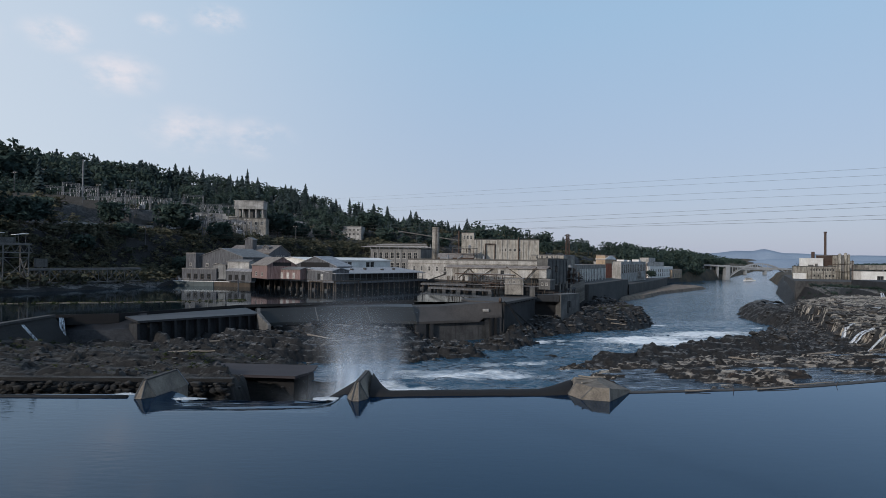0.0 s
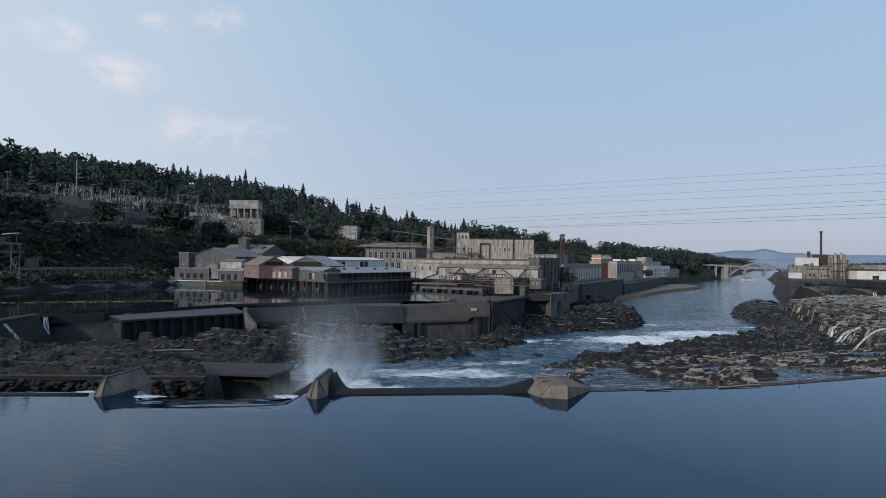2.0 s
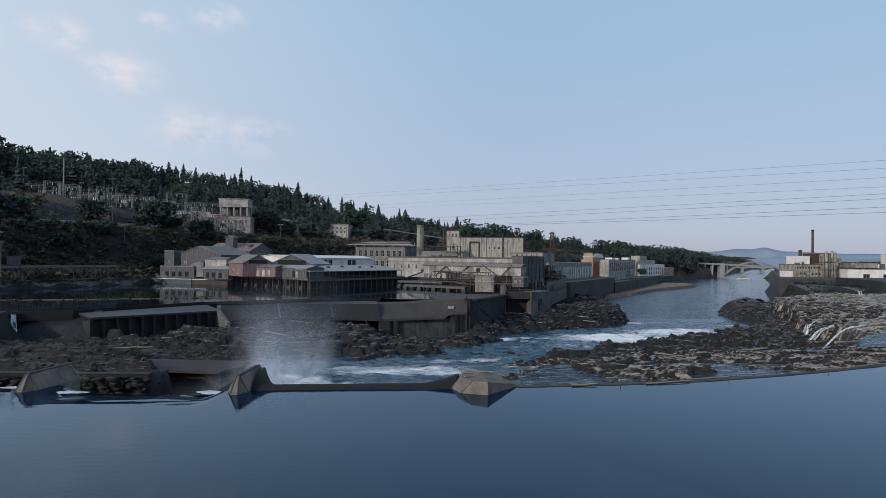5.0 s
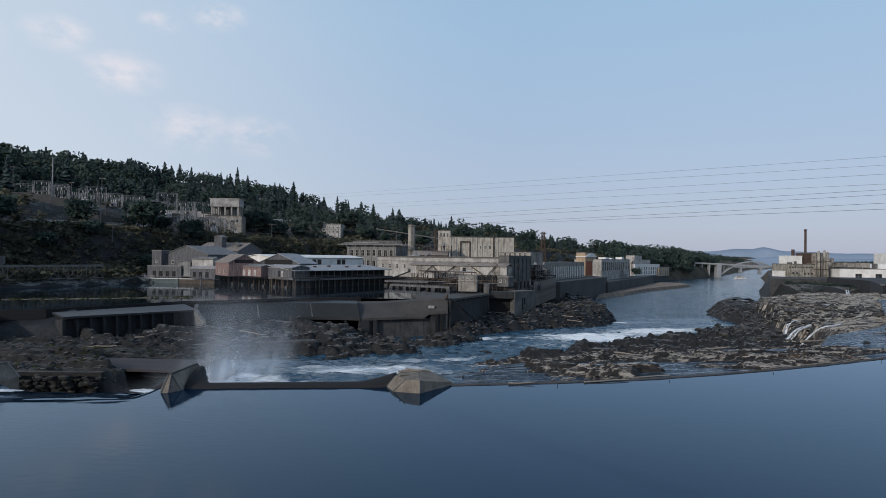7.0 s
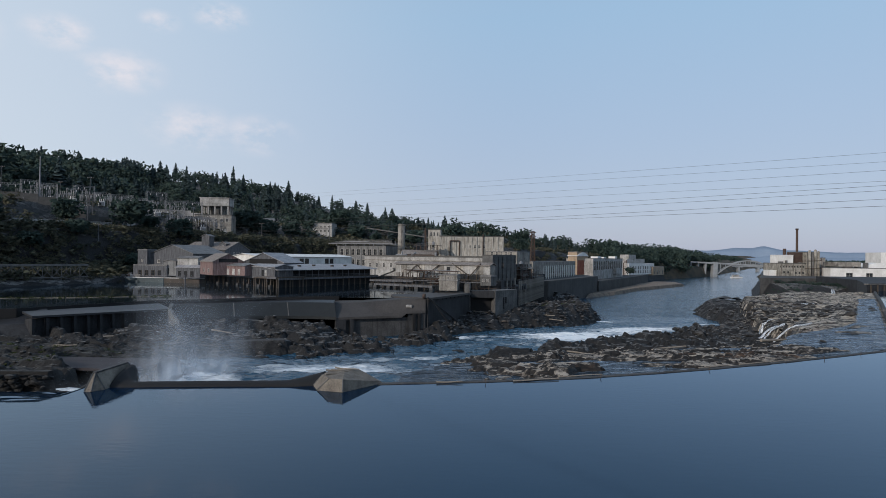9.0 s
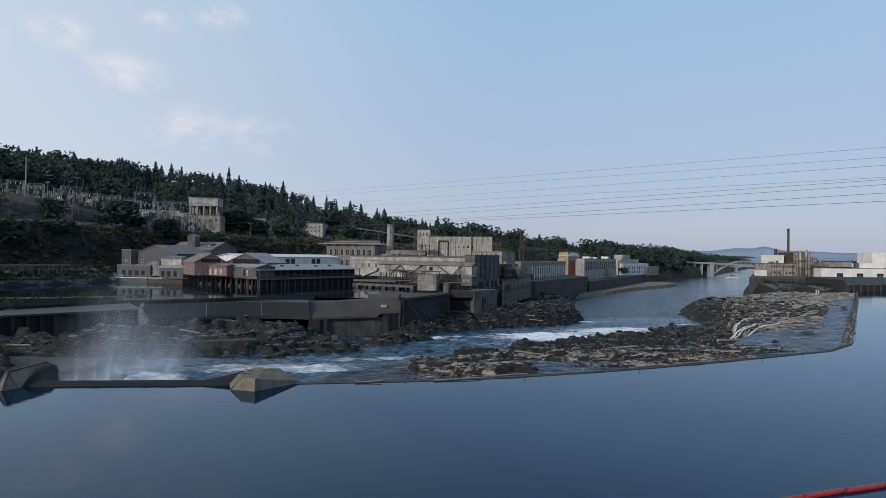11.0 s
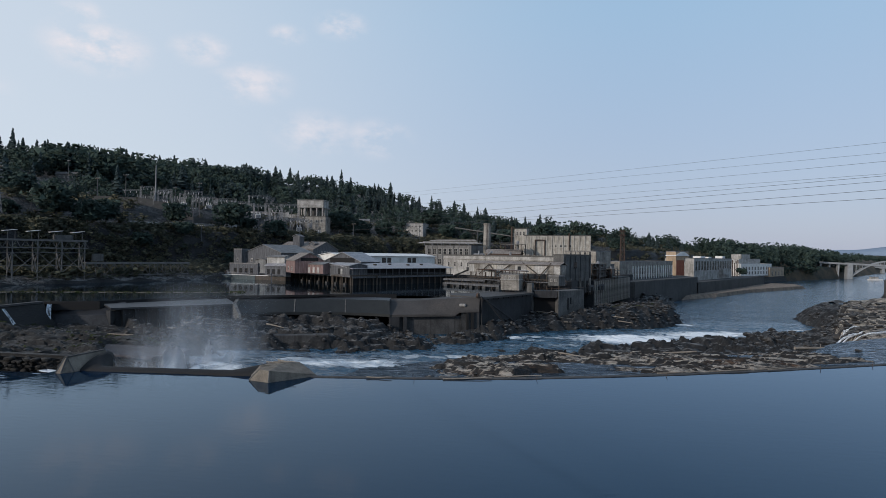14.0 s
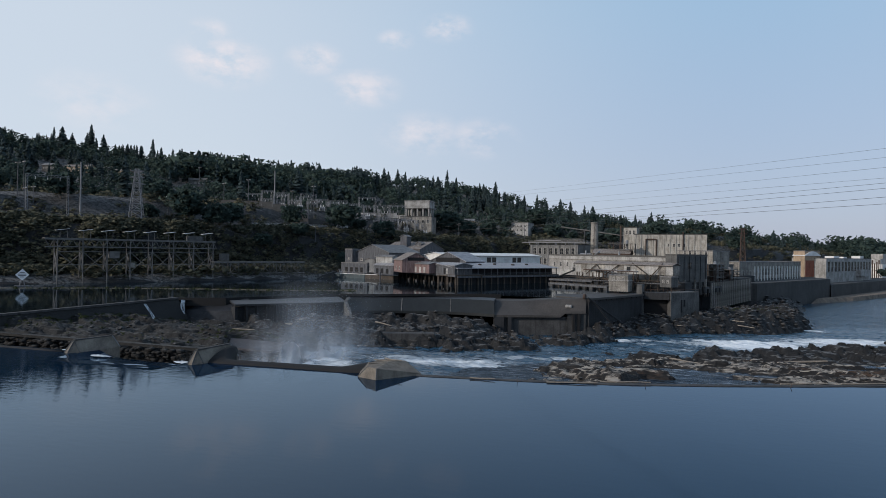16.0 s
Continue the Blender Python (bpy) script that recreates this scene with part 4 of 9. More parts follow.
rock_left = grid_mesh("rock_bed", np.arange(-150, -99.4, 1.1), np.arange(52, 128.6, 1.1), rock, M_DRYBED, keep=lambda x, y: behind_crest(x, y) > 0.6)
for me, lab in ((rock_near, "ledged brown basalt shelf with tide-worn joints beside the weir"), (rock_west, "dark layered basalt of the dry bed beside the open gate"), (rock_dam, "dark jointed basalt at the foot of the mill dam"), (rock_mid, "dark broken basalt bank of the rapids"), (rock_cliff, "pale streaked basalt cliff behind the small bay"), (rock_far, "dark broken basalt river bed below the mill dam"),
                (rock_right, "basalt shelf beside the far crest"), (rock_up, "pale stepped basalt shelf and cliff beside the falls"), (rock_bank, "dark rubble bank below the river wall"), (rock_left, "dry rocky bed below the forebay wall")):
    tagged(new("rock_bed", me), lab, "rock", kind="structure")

# pool above the weir
pool_ring = [(-1400, -1500), (1500, -1500), (1500, 300), (330, 303), (232, 277)] + list(reversed([(x, y + 0.3) for x, y in CREST if x > -9])) + [(-9.0, 57.3), (-9.0, 50.2), (-25.6, 50.2), (-25.6, 56.8)] + list(reversed([(x, y + 0.3) for x, y in CREST if x < -26])) + [(-1400, -60)]
bm = bmesh.new()
bm.faces.new([bm.verts.new((x, y, 0)) for x, y in pool_ring])
bmesh.ops.triangulate(bm, faces=bm.faces)
tagged(part("pool_water", bm, M_POOL, None), "smooth dark blue river pool held above the weir", "water", kind="structure")


# the surface bends down into the open gate
def draw_z(x, y):
    fade = smooth(-25.6, -22.6, x) * smooth(-9.0, -11.2, x)
    streak = fbm((x + 0.9 * y) / 5.0, (y - 0.25 * x) / 1.1, 3, 141) - 0.5
    return fade * (-0.95 * smooth(50.4, 60.5, y) + 0.16 * streak * smooth(50.4, 53.5, y))


drawn = grid_mesh("gate_water", np.linspace(-25.6, -9.0, 70), np.linspace(50.2, 58.2, 46), draw_z, M_POOL, True)
tagged(new("gate_water", drawn), "dark streaked water bending down into the open gate", "water", kind="structure")
# forebay behind the mill dam
bm = bmesh.new()
bm.faces.new([bm.verts.new((x, y, -0.9)) for x, y in ((-420, -200), (-79.6, -200), (-79.6, 85), (-81.5, 130), (-66, 153), (-44, 171), (-14, 194), (16, 196), (30, 221), (46, 240), (60, 300), (-20, 470), (-420, 470))])
bmesh.ops.triangulate(bm, faces=bm.faces)
tagged(part("forebay_water", bm, M_FORE, None), "still dark forebay water behind the mill dam", "water", kind="structure")


# lower river
def river_z(x, y):
    ch, _, ac = polyline_distance(x, y, CHANNEL)
    rough = smooth(330, 200, y) * smooth(60, 20, ch)
    z = river_level(y)
    return z + rough * (1.3 * (fbm(x / 5, y / 3, 3, 51) - 0.5) + 0.6 * (fbm(x / 1.6, y / 1.0, 2, 52) - 0.5))


river = grid_mesh("river_water", spaced(-60, 1500, -40, 170, 1.0, 12), np.concatenate([np.arange(60, 290, 1.0), np.arange(290, 700, 8), np.arange(700, 2700, 40)]), river_z, M_RIVER, True,
                  keep=lambda x, y: (behind_crest(x, y) > 1.5) & ((x > -15) | (y > 92)))
co = np.empty(len(river.vertices) * 3, np.float32)
river.vertices.foreach_get("co", co)
co = co.reshape(-1, 3)
fx, fy = co[:, 0], co[:, 1]


def near(x0, y0, rx, ry, turn=0.0):
    c, s = math.cos(radians(turn)), math.sin(radians(turn))
    u, v = (fx - x0) * c + (fy - y0) * s, -(fx - x0) * s + (fy - y0) * c
    return np.clip(1 - np.sqrt((u / rx) ** 2 + (v / ry) ** 2), 0, 1)


foam = np.maximum.reduce([0.8 * near(-7, 80, 16, 14), 0.6 * near(6, 80, 14, 8, 8), 0.55 * near(22, 80, 14, 10, 20), 0.5 * near(40, 128, 20, 7, 30), 0.8 * near(-11, 72, 16, 34), 0.62 * near(4, 106, 26, 18, 10), 0.72 * near(66, 200, 46, 14, 24), 0.85 * near(66, 190, 34, 15, 14), 0.5 * near(16, 138, 26, 9, 35),
                          0.62 * near(28, 184, 24, 5, 30), 0.80 * near(94, 222, 42, 20, 38), 0.45 * near(134, 262, 16, 7, 10), 0.30 * near(60, 180, 90, 50, 30), 0.6 * near(92, 268, 12, 5), 0.4 * near(24, 122, 14, 6, 30)])
att = river.attributes.new("foam", "FLOAT", "POINT")
att.data.foreach_set("value", foam.astype(np.float32))
tagged(new("river_water", river), "choppy blue green river with white rapids below the falls", "water", kind="structure")


# thin water standing and running over the shelf
def sheet_z(x, y):
    c, side, _ = polyline_distance(x, y, CREST)
    c = c * side
    z = sheet_level(x, c)
    q = (z + 0.25) / 0.25
    fl = np.floor(q)
    return np.where(x > 66, z, (fl + smooth(0.75, 1.0, q - fl)) * 0.25) + 0.04 * (fbm(x / 2.0, y / 0.8, 3, 91) - 0.5) * 4


shelf = grid_mesh("shelf_water", np.arange(19, 175, 0.7), np.arange(60, 215, 0.7), sheet_z, M_SHEET, True,
                  keep=lambda x, y: (behind_crest(x, y) > 1.0) & (behind_crest(x, y) < sheet_width(x, y) + 2.5) & (rock(x, y) > sheet_z(x, y) - 5.0))
tagged(new("shelf_water", shelf), "thin sheet of rippled water running over the rock shelf", "water", kind="structure")

# ---- weir: concrete piers, rubber weir, crest ----
def pier_block(name, nose, ridge_end, half, top, label):
    """Tent-shaped pier: a short steep nose, a long level ridge running downstream, flat sides."""
    turn = math.degrees(math.atan2(ridge_end[1] - nose[1], ridge_end[0] - nose[0])) - 90
    length = math.hypot(ridge_end[0] - nose[0], ridge_end[1] - nose[1])
    root = thing(name, (*nose, 0), turn, label, "pier", "weir piers")
    bm = bmesh.new()
    lo = -2.5
    ring = [(-half * 0.35, -0.15), (half * 0.35, -0.15), (half, 0.9), (half * 1.1, length + 0.5), (-half * 1.1, length + 0.5), (-half, 0.9)]
    k = len(ring)
    b = [bm.verts.new((x, y, lo)) for x, y in ring]
    w = [bm.verts.new((x, y, 0.06)) for x, y in ring]
    c1, c2 = bm.verts.new((-0.13, 0.75, top * 0.92)), bm.verts.new((0.13, 0.75, top * 0.92))
    d1, d2 = bm.verts.new((-0.13, length, top)), bm.verts.new((0.13, length, top))
    for i in range(k):
        bm.faces.new((b[i], b[(i + 1) % k], w[(i + 1) % k], w[i]))
    bm.faces.new((w[0], w[1], c2, c1))
    bm.faces.new((w[1], w[2], c2))
    bm.faces.new((w[5], w[0], c1))
    bm.faces.new((w[2], w[3], d2, c2))
    bm.faces.new((w[4], w[5], c1, d1))
    bm.faces.new((c1, c2, d2, d1))
    bm.faces.new((w[3], w[4], d1, d2))
    bmesh.ops.recalc_face_normals(bm, faces=bm.faces)
    bmesh.ops.bevel(bm, geom=list(bm.edges), offset=0.04, segments=1, affect="EDGES")
    part("body", bm, M_BLOCK, root)
    part("edge_guard", tubes(0.06, ((half * 1.12, length + 0.5, 0.05), (0.14, length + 0.02, top + 0.02)), ((-half * 1.12, length + 0.5, 0.05), (-0.14, length + 0.02, top + 0.02))), M_STEEL, root)
    part("coping", boxes((-0.17, 0.17, 0.8, length, top * 0.955, top + 0.05)), M_CONC, root)
    for q in (-1, 1):
        bm = bmesh.new()
        tube(bm, (q * half * 0.36, -0.15, 0.05), (q * 0.14, 0.76, top * 0.94), 0.09, 4)
        part("edge_rib", bm, M_GREYWALL, root, "paler nose rib")
        bm = bmesh.new()
        tube(bm, (q * half, 0.92, 0.05), (q * 0.14, 0.78, top * 0.94), 0.07, 4)
        part("edge_rib", bm, M_GREYWALL, root)
    return root


pier_block("weir_pier", (-26.7, 54.9), (-26.0, 60.6), 0.95, 1.5, "long tent-shaped concrete weir pier standing in the pool edge")
pier_block("weir_pier", (-7.85, 55.0), (-7.6, 61.0), 0.9, 1.55, "pointed concrete weir pier between open gate and rubber weir")
# broad wedge pier
root = thing("weir_pier", (14, 58, 0), 0, "broad faceted concrete abutment wedge with driftwood on top", "pier", "weir piers")
bm = bmesh.new()
ring = [(-1.8, -1.4), (0.6, -2.1), (3.85, 2.2), (2.2, 4.6), (-2.0, 4.5), (-2.6, 0.6)]
tops = [(-0.75, -1.35, 1.10), (0.6, -1.95, 1.14), (3.6, 2.1, 0.22), (1.2, 3.8, 1.08), (-1.4, 3.5, 1.12), (-1.8, 0.9, 1.02)]
k = len(ring)
b = [bm.verts.new((x, y, -2.5)) for x, y in ring]
w = [bm.verts.new((x, y, 0.06)) for x, y in ring]
u = [bm.verts.new(p) for p in tops]
top_v = bm.verts.new((0.2, 1.6, 1.22))
for i in range(k):
    j = (i + 1) % k
    bm.faces.new((b[i], b[j], w[j], w[i]))
    bm.faces.new((w[i], w[j], u[j], u[i]))
    bm.faces.new((u[i], u[j], top_v))
bmesh.ops.recalc_face_normals(bm, faces=bm.faces)
bmesh.ops.bevel(bm, geom=list(bm.edges), offset=0.03, segments=1, affect="EDGES")
part("body", bm, M_BLOCK, root)
for i in (0, 1, 5):
    bm = bmesh.new()
    tube(bm, (ring[i][0], ring[i][1], 0.08), tops[i], 0.06, 4)
    part("edge_rib", bm, M_GREYWALL, root, "paler edge rib")


def sweep(name, line, profile, material, parent=None, label="", smooth_shade=True):
    """Sweep a closed profile (sideways, up) along a 3D line; line entries may carry a scale."""
    bm = bmesh.new()
    rings = []
    for i, p in enumerate(line):
        a, c = Vector(line[max(i - 1, 0)][:3]), Vector(line[min(i + 1, len(line) - 1)][:3])
        d = (c - a).normalized()
        side = Vector((d.y, -d.x, 0)).normalized()
        k = p[3] if len(p) > 3 else 1.0
        rings.append([bm.verts.new(Vector(p[:3]) + side * s * k + Vector((0, 0, 1)) * z * k) for s, z in profile])
    for a, b in zip(rings, rings[1:]):
        for i in range(len(profile)):
            j = (i + 1) % len(profile)
            bm.faces.new((a[i], a[j], b[j], b[i]))
    bm.faces.new(rings[0]), bm.faces.new(list(reversed(rings[-1])))
    bmesh.ops.recalc_face_normals(bm, faces=bm.faces)
    return part(name, bm, material, parent, label, smooth_shade)


half_round = [(0.42, -0.9)] + [(0.42 * math.cos(a), 0.10 + 0.30 * math.sin(a)) for a in np.linspace(0, math.pi, 7)] + [(-0.42, -0.9)]
# inflated rubber weir: a level bag whose ends fold up against the piers
def rubber_bag(stations, label):
    """stations: x, crest y, crest z, foot y, foot z in front; the back drops behind the crest."""
    bm = bmesh.new()
    rings = []
    for x, yc, zc, yf, zf in stations:
        ring = [(yf, -0.9), (yf, zf)] + [(yf + (yc - yf) * t, zf + (zc - zf) * math.sin(t * math.pi / 2) ** 0.8) for t in (0.25, 0.5, 0.75, 1.0)] + [(yc + 0.7, zc - 0.25), (yc + 1.1, zc - 0.8), (yc + 1.2, -1.6)]
        rings.append([bm.verts.new((x, y, z)) for y, z in ring])
    for p, q in zip(rings, rings[1:]):
        for i in range(len(p)):
            j = (i + 1) % len(p)
            bm.faces.new((p[i], p[j], q[j], q[i]))
    bm.faces.new(rings[0]), bm.faces.new(list(reversed(rings[-1])))
    bmesh.ops.recalc_face_normals(bm, faces=bm.faces)
    return tagged(part("rubber_weir", bm, M_RUBBER_SHADE, None, smooth=True), label, "weir", kind="structure")


bag = []
for x in np.concatenate([np.linspace(-6.95, -4.6, 10), np.linspace(-4, 8.0, 14), np.linspace(8.4, 12.1, 10)]):
    k = np.clip(1 - (x + 6.95) / 1.9, 0, 1) ** 1.5 + np.clip(1 - (12.1 - x) / 3.4, 0, 1) ** 1.2 * 0.6
    foot_y = 56.6 + 0.105 * (x + 6.95) + 0.03 * math.sin(x * 1.7)
    bag.append((x, foot_y + 1.0 + 3.2 * k * (1 if x < 0 else 0.6), 0.36 + 1.05 * k, foot_y, 0.05 + 0.06 * k))
rubber_bag(bag, "black rubber weir lying level between two concrete piers")
for x0, x1, lab in ((-8.15, -10.9, "black rubber flap climbing the pier from the open gate"),):
    rubber_bag([(x0 + (x1 - x0) * t, 60.0 - 1.6 * t, 1.0 - 1.5 * t, 57.3 + 0.2 * t, 0.0 - 0.7 * t) for t in np.linspace(0, 1, 8)], lab)
low = [(x, 58.2, -1.9, 1.0) for x in np.linspace(-24.6, -9.0, 9)]
tagged(sweep("lowered_rubber_weir", low, half_round, M_RUBBER_SHADE), "lowered black rubber weir under running water", "weir", kind="structure")
left = [(x, 54.3 + 0.035 * (x + 60), -0.12, 0.72) for x in np.linspace(-92, -28, 20)]
tagged(sweep("rubber_weir", left, half_round, M_RUBBER_SHADE), "long low black rubber weir beside the dry bed", "weir", kind="structure")
# crest of the fixed weir with its lip
lip = [(0.0, -3.0), (0.0, 0.05), (-0.12, 0.09), (-0.6, 0.09), (-0.8, 0.0), (-1.3, -3.0)]
cl = [(x, y, 0) for x, y in CREST[5:]]
tagged(sweep("weir_crest", cl, lip, M_CONC, smooth_shade=False), "low weathered concrete weir crest at water level", "weir", kind="structure")

# driftwood caught along the crest
rng = random.Random(4)


def log_mesh(length, r, seed, material=None):
    g = random.Random(seed)
    bm = bmesh.new()
    n, sides = 6, 7
    rings = []
    for i in range(n):
        t = i / (n - 1)
        cx, cz = 0.10 * length * 0.12 * math.sin(t * 3 + seed), 0.04 * math.sin(t * 5 + seed)
        rr = r * (1 - 0.45 * t) * g.uniform(0.9, 1.1)
        rings.append([bm.verts.new((length * (t - 0.5), cx + rr * math.cos(a), cz + rr * math.sin(a))) for a in np.linspace(0, 2 * math.pi, sides, endpoint=False)])
    for a, b in zip(rings, rings[1:]):
        for i in range(sides):
            bm.faces.new((a[i], a[(i + 1) % sides], b[(i + 1) % sides], b[i]))
    bm.faces.new(list(reversed(rings[0]))), bm.faces.new(rings[-1])
    for k in range(1 if seed == 2 else 0):
        x = g.uniform(-0.3, 0.3) * length
        tube(bm, (x, 0, 0), (x + g.uniform(-0.3, 0.5), g.uniform(-0.3, 0.3), g.uniform(0.3, 0.7)), r * 0.35, 5, r * 0.15)
    me = bpy.data.meshes.new("driftwood_log")
    bm.to_mesh(me)
    bm.free()
    me.materials.append(material or M_DRIFT)
    return me


LOGS = [log_mesh(l, r, i) for i, (l, r) in enumerate(((6.0, 0.20), (4.0, 0.13), (8.5, 0.24), (2.6, 0.08), (5.0, 0.09)))]


def lay_log(me, x, y, z, turn, tilt=0.0, label="bleached driftwood log stranded on the weir crest"):
    ob = new("driftwood_log", me)
    ob.matrix_world = pose(x, y, z, 0, tilt, turn)
    return tagged(ob, label, "log", "driftwood")


def along(line, s):
    """Point and heading at s metres along a plan polyline."""
    for (ax, ay), (bx, by) in zip(line, line[1:]):
        l = math.hypot(bx - ax, by - ay)
        if s <= l:
            return ax + (bx - ax) * s / l, ay + (by - ay) * s / l, math.degrees(math.atan2(by - ay, bx - ax))
        s -= l
    return bx, by, math.degrees(math.atan2(by - ay, bx - ax))


for i in range(64):
    s = 1 + i * 2.55 + rng.uniform(-1, 1)
    x, y, a = along(CREST[5:], s)
    off = rng.uniform(-0.9, 0.2)
    if rng.random() < (0.75 if s < 80 else 0.25):
        continue
    me = LOGS[rng.choice((3, 4, 4) if s < 80 else (1, 3, 3, 4, 0))]
    lay_log(me, x - math.sin(radians(a)) * off * -1, y + math.cos(radians(a)) * off * -1, 0.12 + rng.uniform(0, 0.06), a + rng.uniform(-5, 5))
for x, y, z, a, i in ((13.6, 60.2, 1.26, 12, 3), (14.2, 60.9, 1.26, -20, 3), (13.6, 59.0, 1.2, 40, 3)):
    lay_log(LOGS[i], x, y, z, a, label="grey driftwood lying on the concrete wedge pier")

# marker stakes on the crest
for s in (10.5, 23.0, 37.5, 58.0, 66.0, 92.0):
    x, y, a = along(CREST[5:], s)
    st = part("crest_stake", tubes(0.03, ((0, 0, -0.5), (0.1, 0, 0.42))), M_RUST, None)
    st.matrix_world = pose(x, y - 0.3, 0, 0, rng.uniform(-12, 12), 0)
    tagged(st, "thin rusty stake fixed to the weir crest", "stake", "crest stakes")

# red floating boom
p0, p1 = (20, 21.75), (150, 66.75)
turn, length = heading(p0, p1)
n_seg = int(length / 2.95)
boom = thing("safety_boom", (*p0, 0.08), turn, "red floating safety boom of jointed tubes on the pool", "boom")
bm = bmesh.new()
tube(bm, (0.06, 0, 0), (2.8, 0, 0), 0.15, 10)
tube(bm, (0.0, 0, 0), (0.06, 0, 0), 0.12, 8)
me = bpy.data.meshes.new("float")
bm.to_mesh(me)
bm.free()
me.materials.append(M_RED)
bm = tubes(0.05, ((2.78, 0, 0.02), (3.0, 0, 0.02)))
lk = bpy.data.meshes.new("link")
bm.to_mesh(lk)
bm.free()
lk.materials.append(M_STEEL)
for i in range(n_seg):
    f = share("float", me, boom, pose(i * 2.95, 0.10 * math.sin(i * 0.7), 0, 0, 0, 1.2 * math.sin(i * 1.3)))
    share("link", lk, f)


# ---- mill dam ----
def loft(name, top, bottom, material, parent, thick=1.2, label=""):
    """A sloped slab between a back edge and a front edge (lists of 3D points), with thickness below."""
    bm = bmesh.new()
    a = [bm.verts.new(p) for p in top]
    b = [bm.verts.new(p) for p in bottom]
    c = [bm.verts.new((p[0], p[1], p[2] - thick)) for p in top]
    d = [bm.verts.new((p[0], p[1], p[2] - thick)) for p in bottom]
    n = len(top)
    for i in range(n - 1):
        bm.faces.new((a[i], b[i], b[i + 1], a[i + 1]))
        bm.faces.new((b[i], d[i], d[i + 1], b[i + 1]))
        bm.faces.new((c[i], a[i], a[i + 1], c[i + 1]))
        bm.faces.new((d[i], c[i], c[i + 1], d[i + 1]))
    bm.faces.new((a[0], c[0], d[0], b[0]))
    bm.faces.new((a[-1], b[-1], d[-1], c[-1]))
    bmesh.ops.recalc_face_normals(bm, faces=bm.faces)
    return part(name, bm, material, parent, label)


dam = thing("mill_dam", (0, 0, 0), 0, "long stained concrete mill dam with sloped spillway and panelled wall", "dam", kind="structure")
P0, P1 = (-66.3, 134.8), (-47.8, 161.6)
turn, length = heading(P0, P1)
u = ((P1[0] - P0[0]) / length, (P1[1] - P0[1]) / length)
nrm = (-u[1], u[0])     # upstream


def off(p, along_m, back, z):
    return (p[0] + u[0] * along_m + nrm[0] * back, p[1] + u[1] * along_m + nrm[1] * back, z)


# apron slab over the panelled wall
loft("apron_slab", [off(P0, 0, 4.6, -0.95), off(P0, length, 5.2, -0.95)], [off(P0, 0, -0.5, -1.65), off(P0, length, -0.5, -2.1)], M_WET, dam, 0.45, "pale wet apron slab")
bm = bmesh.new()
for a, b2 in ((0, length),):
    box(bm, 0, length, 1.0, 3.0, -9.5, -2.45)
panel_wall = part("panel_wall", bm, M_CONC_DARK, dam)
panel_wall.matrix_basis = pose(P0[0], P0[1], 0, 0, 0, turn)
bt = bpy.data.meshes.new("buttress")
bm = bmesh.new()
ring = [(-0.2, -9.4), (-0.2, -2.3), (1.0, -2.3), (1.0, -9.4)]
bmv = [[bm.verts.new((x, y, z)) for y, z in ((-0.25, -2.3), (1.1, -2.3), (1.1, -9.4), (-0.7, -9.4))] for x in (-0.28, 0.28)]
bm.faces.new(bmv[0]), bm.faces.new(list(reversed(bmv[1])))
for i in range(4):
    bm.faces.new((bmv[0][i], bmv[0][(i + 1) % 4], bmv[1][(i + 1) % 4], bmv[1][i]))
bmesh.ops.recalc_face_normals(bm, faces=bm.faces)
bm.to_mesh(bt)
bm.free()
bt.materials.append(M_CONC_DARK)
for i in range(12):
    share("buttress", bt, dam, pose(*off(P0, 0.3 + (length - 0.6) * i / 11, 0, 0), 0, 0, turn))
# curved overflow left of the panels
tp, bt_ = [], []
for i in range(9):
    t = i / 8
    x, y = -81.3 + 15.0 * t, 131.0 + 3.9 * t
    tp.append((x - 2.2 + 1.0 * t, y + 5.2 + 2.0 * t, -0.85 + 0.15 * t))
    bt_.append((x + 0.5 * t, y + 0.2 - 1.2 * math.sin(t * math.pi), -6.2 + 0.3 * t if t < 0.97 else -6.0))
mid_ = [((a[0] + b2[0]) / 2, (a[1] * 0.7 + b2[1] * 0.3), a[2] * 0.80 + b2[2] * 0.2 - 0.25) for a, b2 in zip(tp, bt_)]
mid2 = [((a[0] * 0.3 + b2[0] * 0.7), (a[1] * 0.35 + b2[1] * 0.65), a[2] * 0.45 + b2[2] * 0.55) for a, b2 in zip(tp, bt_)]
loft("overflow_crest", tp, mid_, M_WET, dam, 1.5)
loft("overflow_face", mid_, mid2, M_WET, dam, 1.5)
loft("overflow_toe", mid2, bt_, M_CONC_DARK, dam, 1.0)
# smooth spillway
C0, C1 = (-48.4, 162.0), (-8.3, 177.8)
top, low_, n = [], [], 13
for i in range(n):
    t = i / (n - 1)
    bow = 7.0 * math.sin(t * math.pi * 0.85)
    x, y = C0[0] + (C1[0] - C0[0]) * t, C0[1] + (C1[1] - C0[1]) * t + bow
    top.append((x - 2.2 + 1.0 * t, y + 5.0, -1.15 - 0.35 * t))
    low_.append((x + 0.8, y - 1.6, -4.6 - 0.9 * t))
knee = [(a[0] * 0.75 + b2[0] * 0.25, a[1] * 0.75 + b2[1] * 0.25, a[2] - 0.25) for a, b2 in zip(top, low_)]
loft("spillway_crest", [(a[0], a[1] + 2.0, a[2] + 0.3) for a in top], knee, M_WET, dam, 1.0, "paler worn spillway crest")
loft("spillway_face", knee, low_, M_SPILL, dam, 0.8, "dark smooth spillway face")
# pale training wall at the left end of the spillway
bm = bmesh.new()
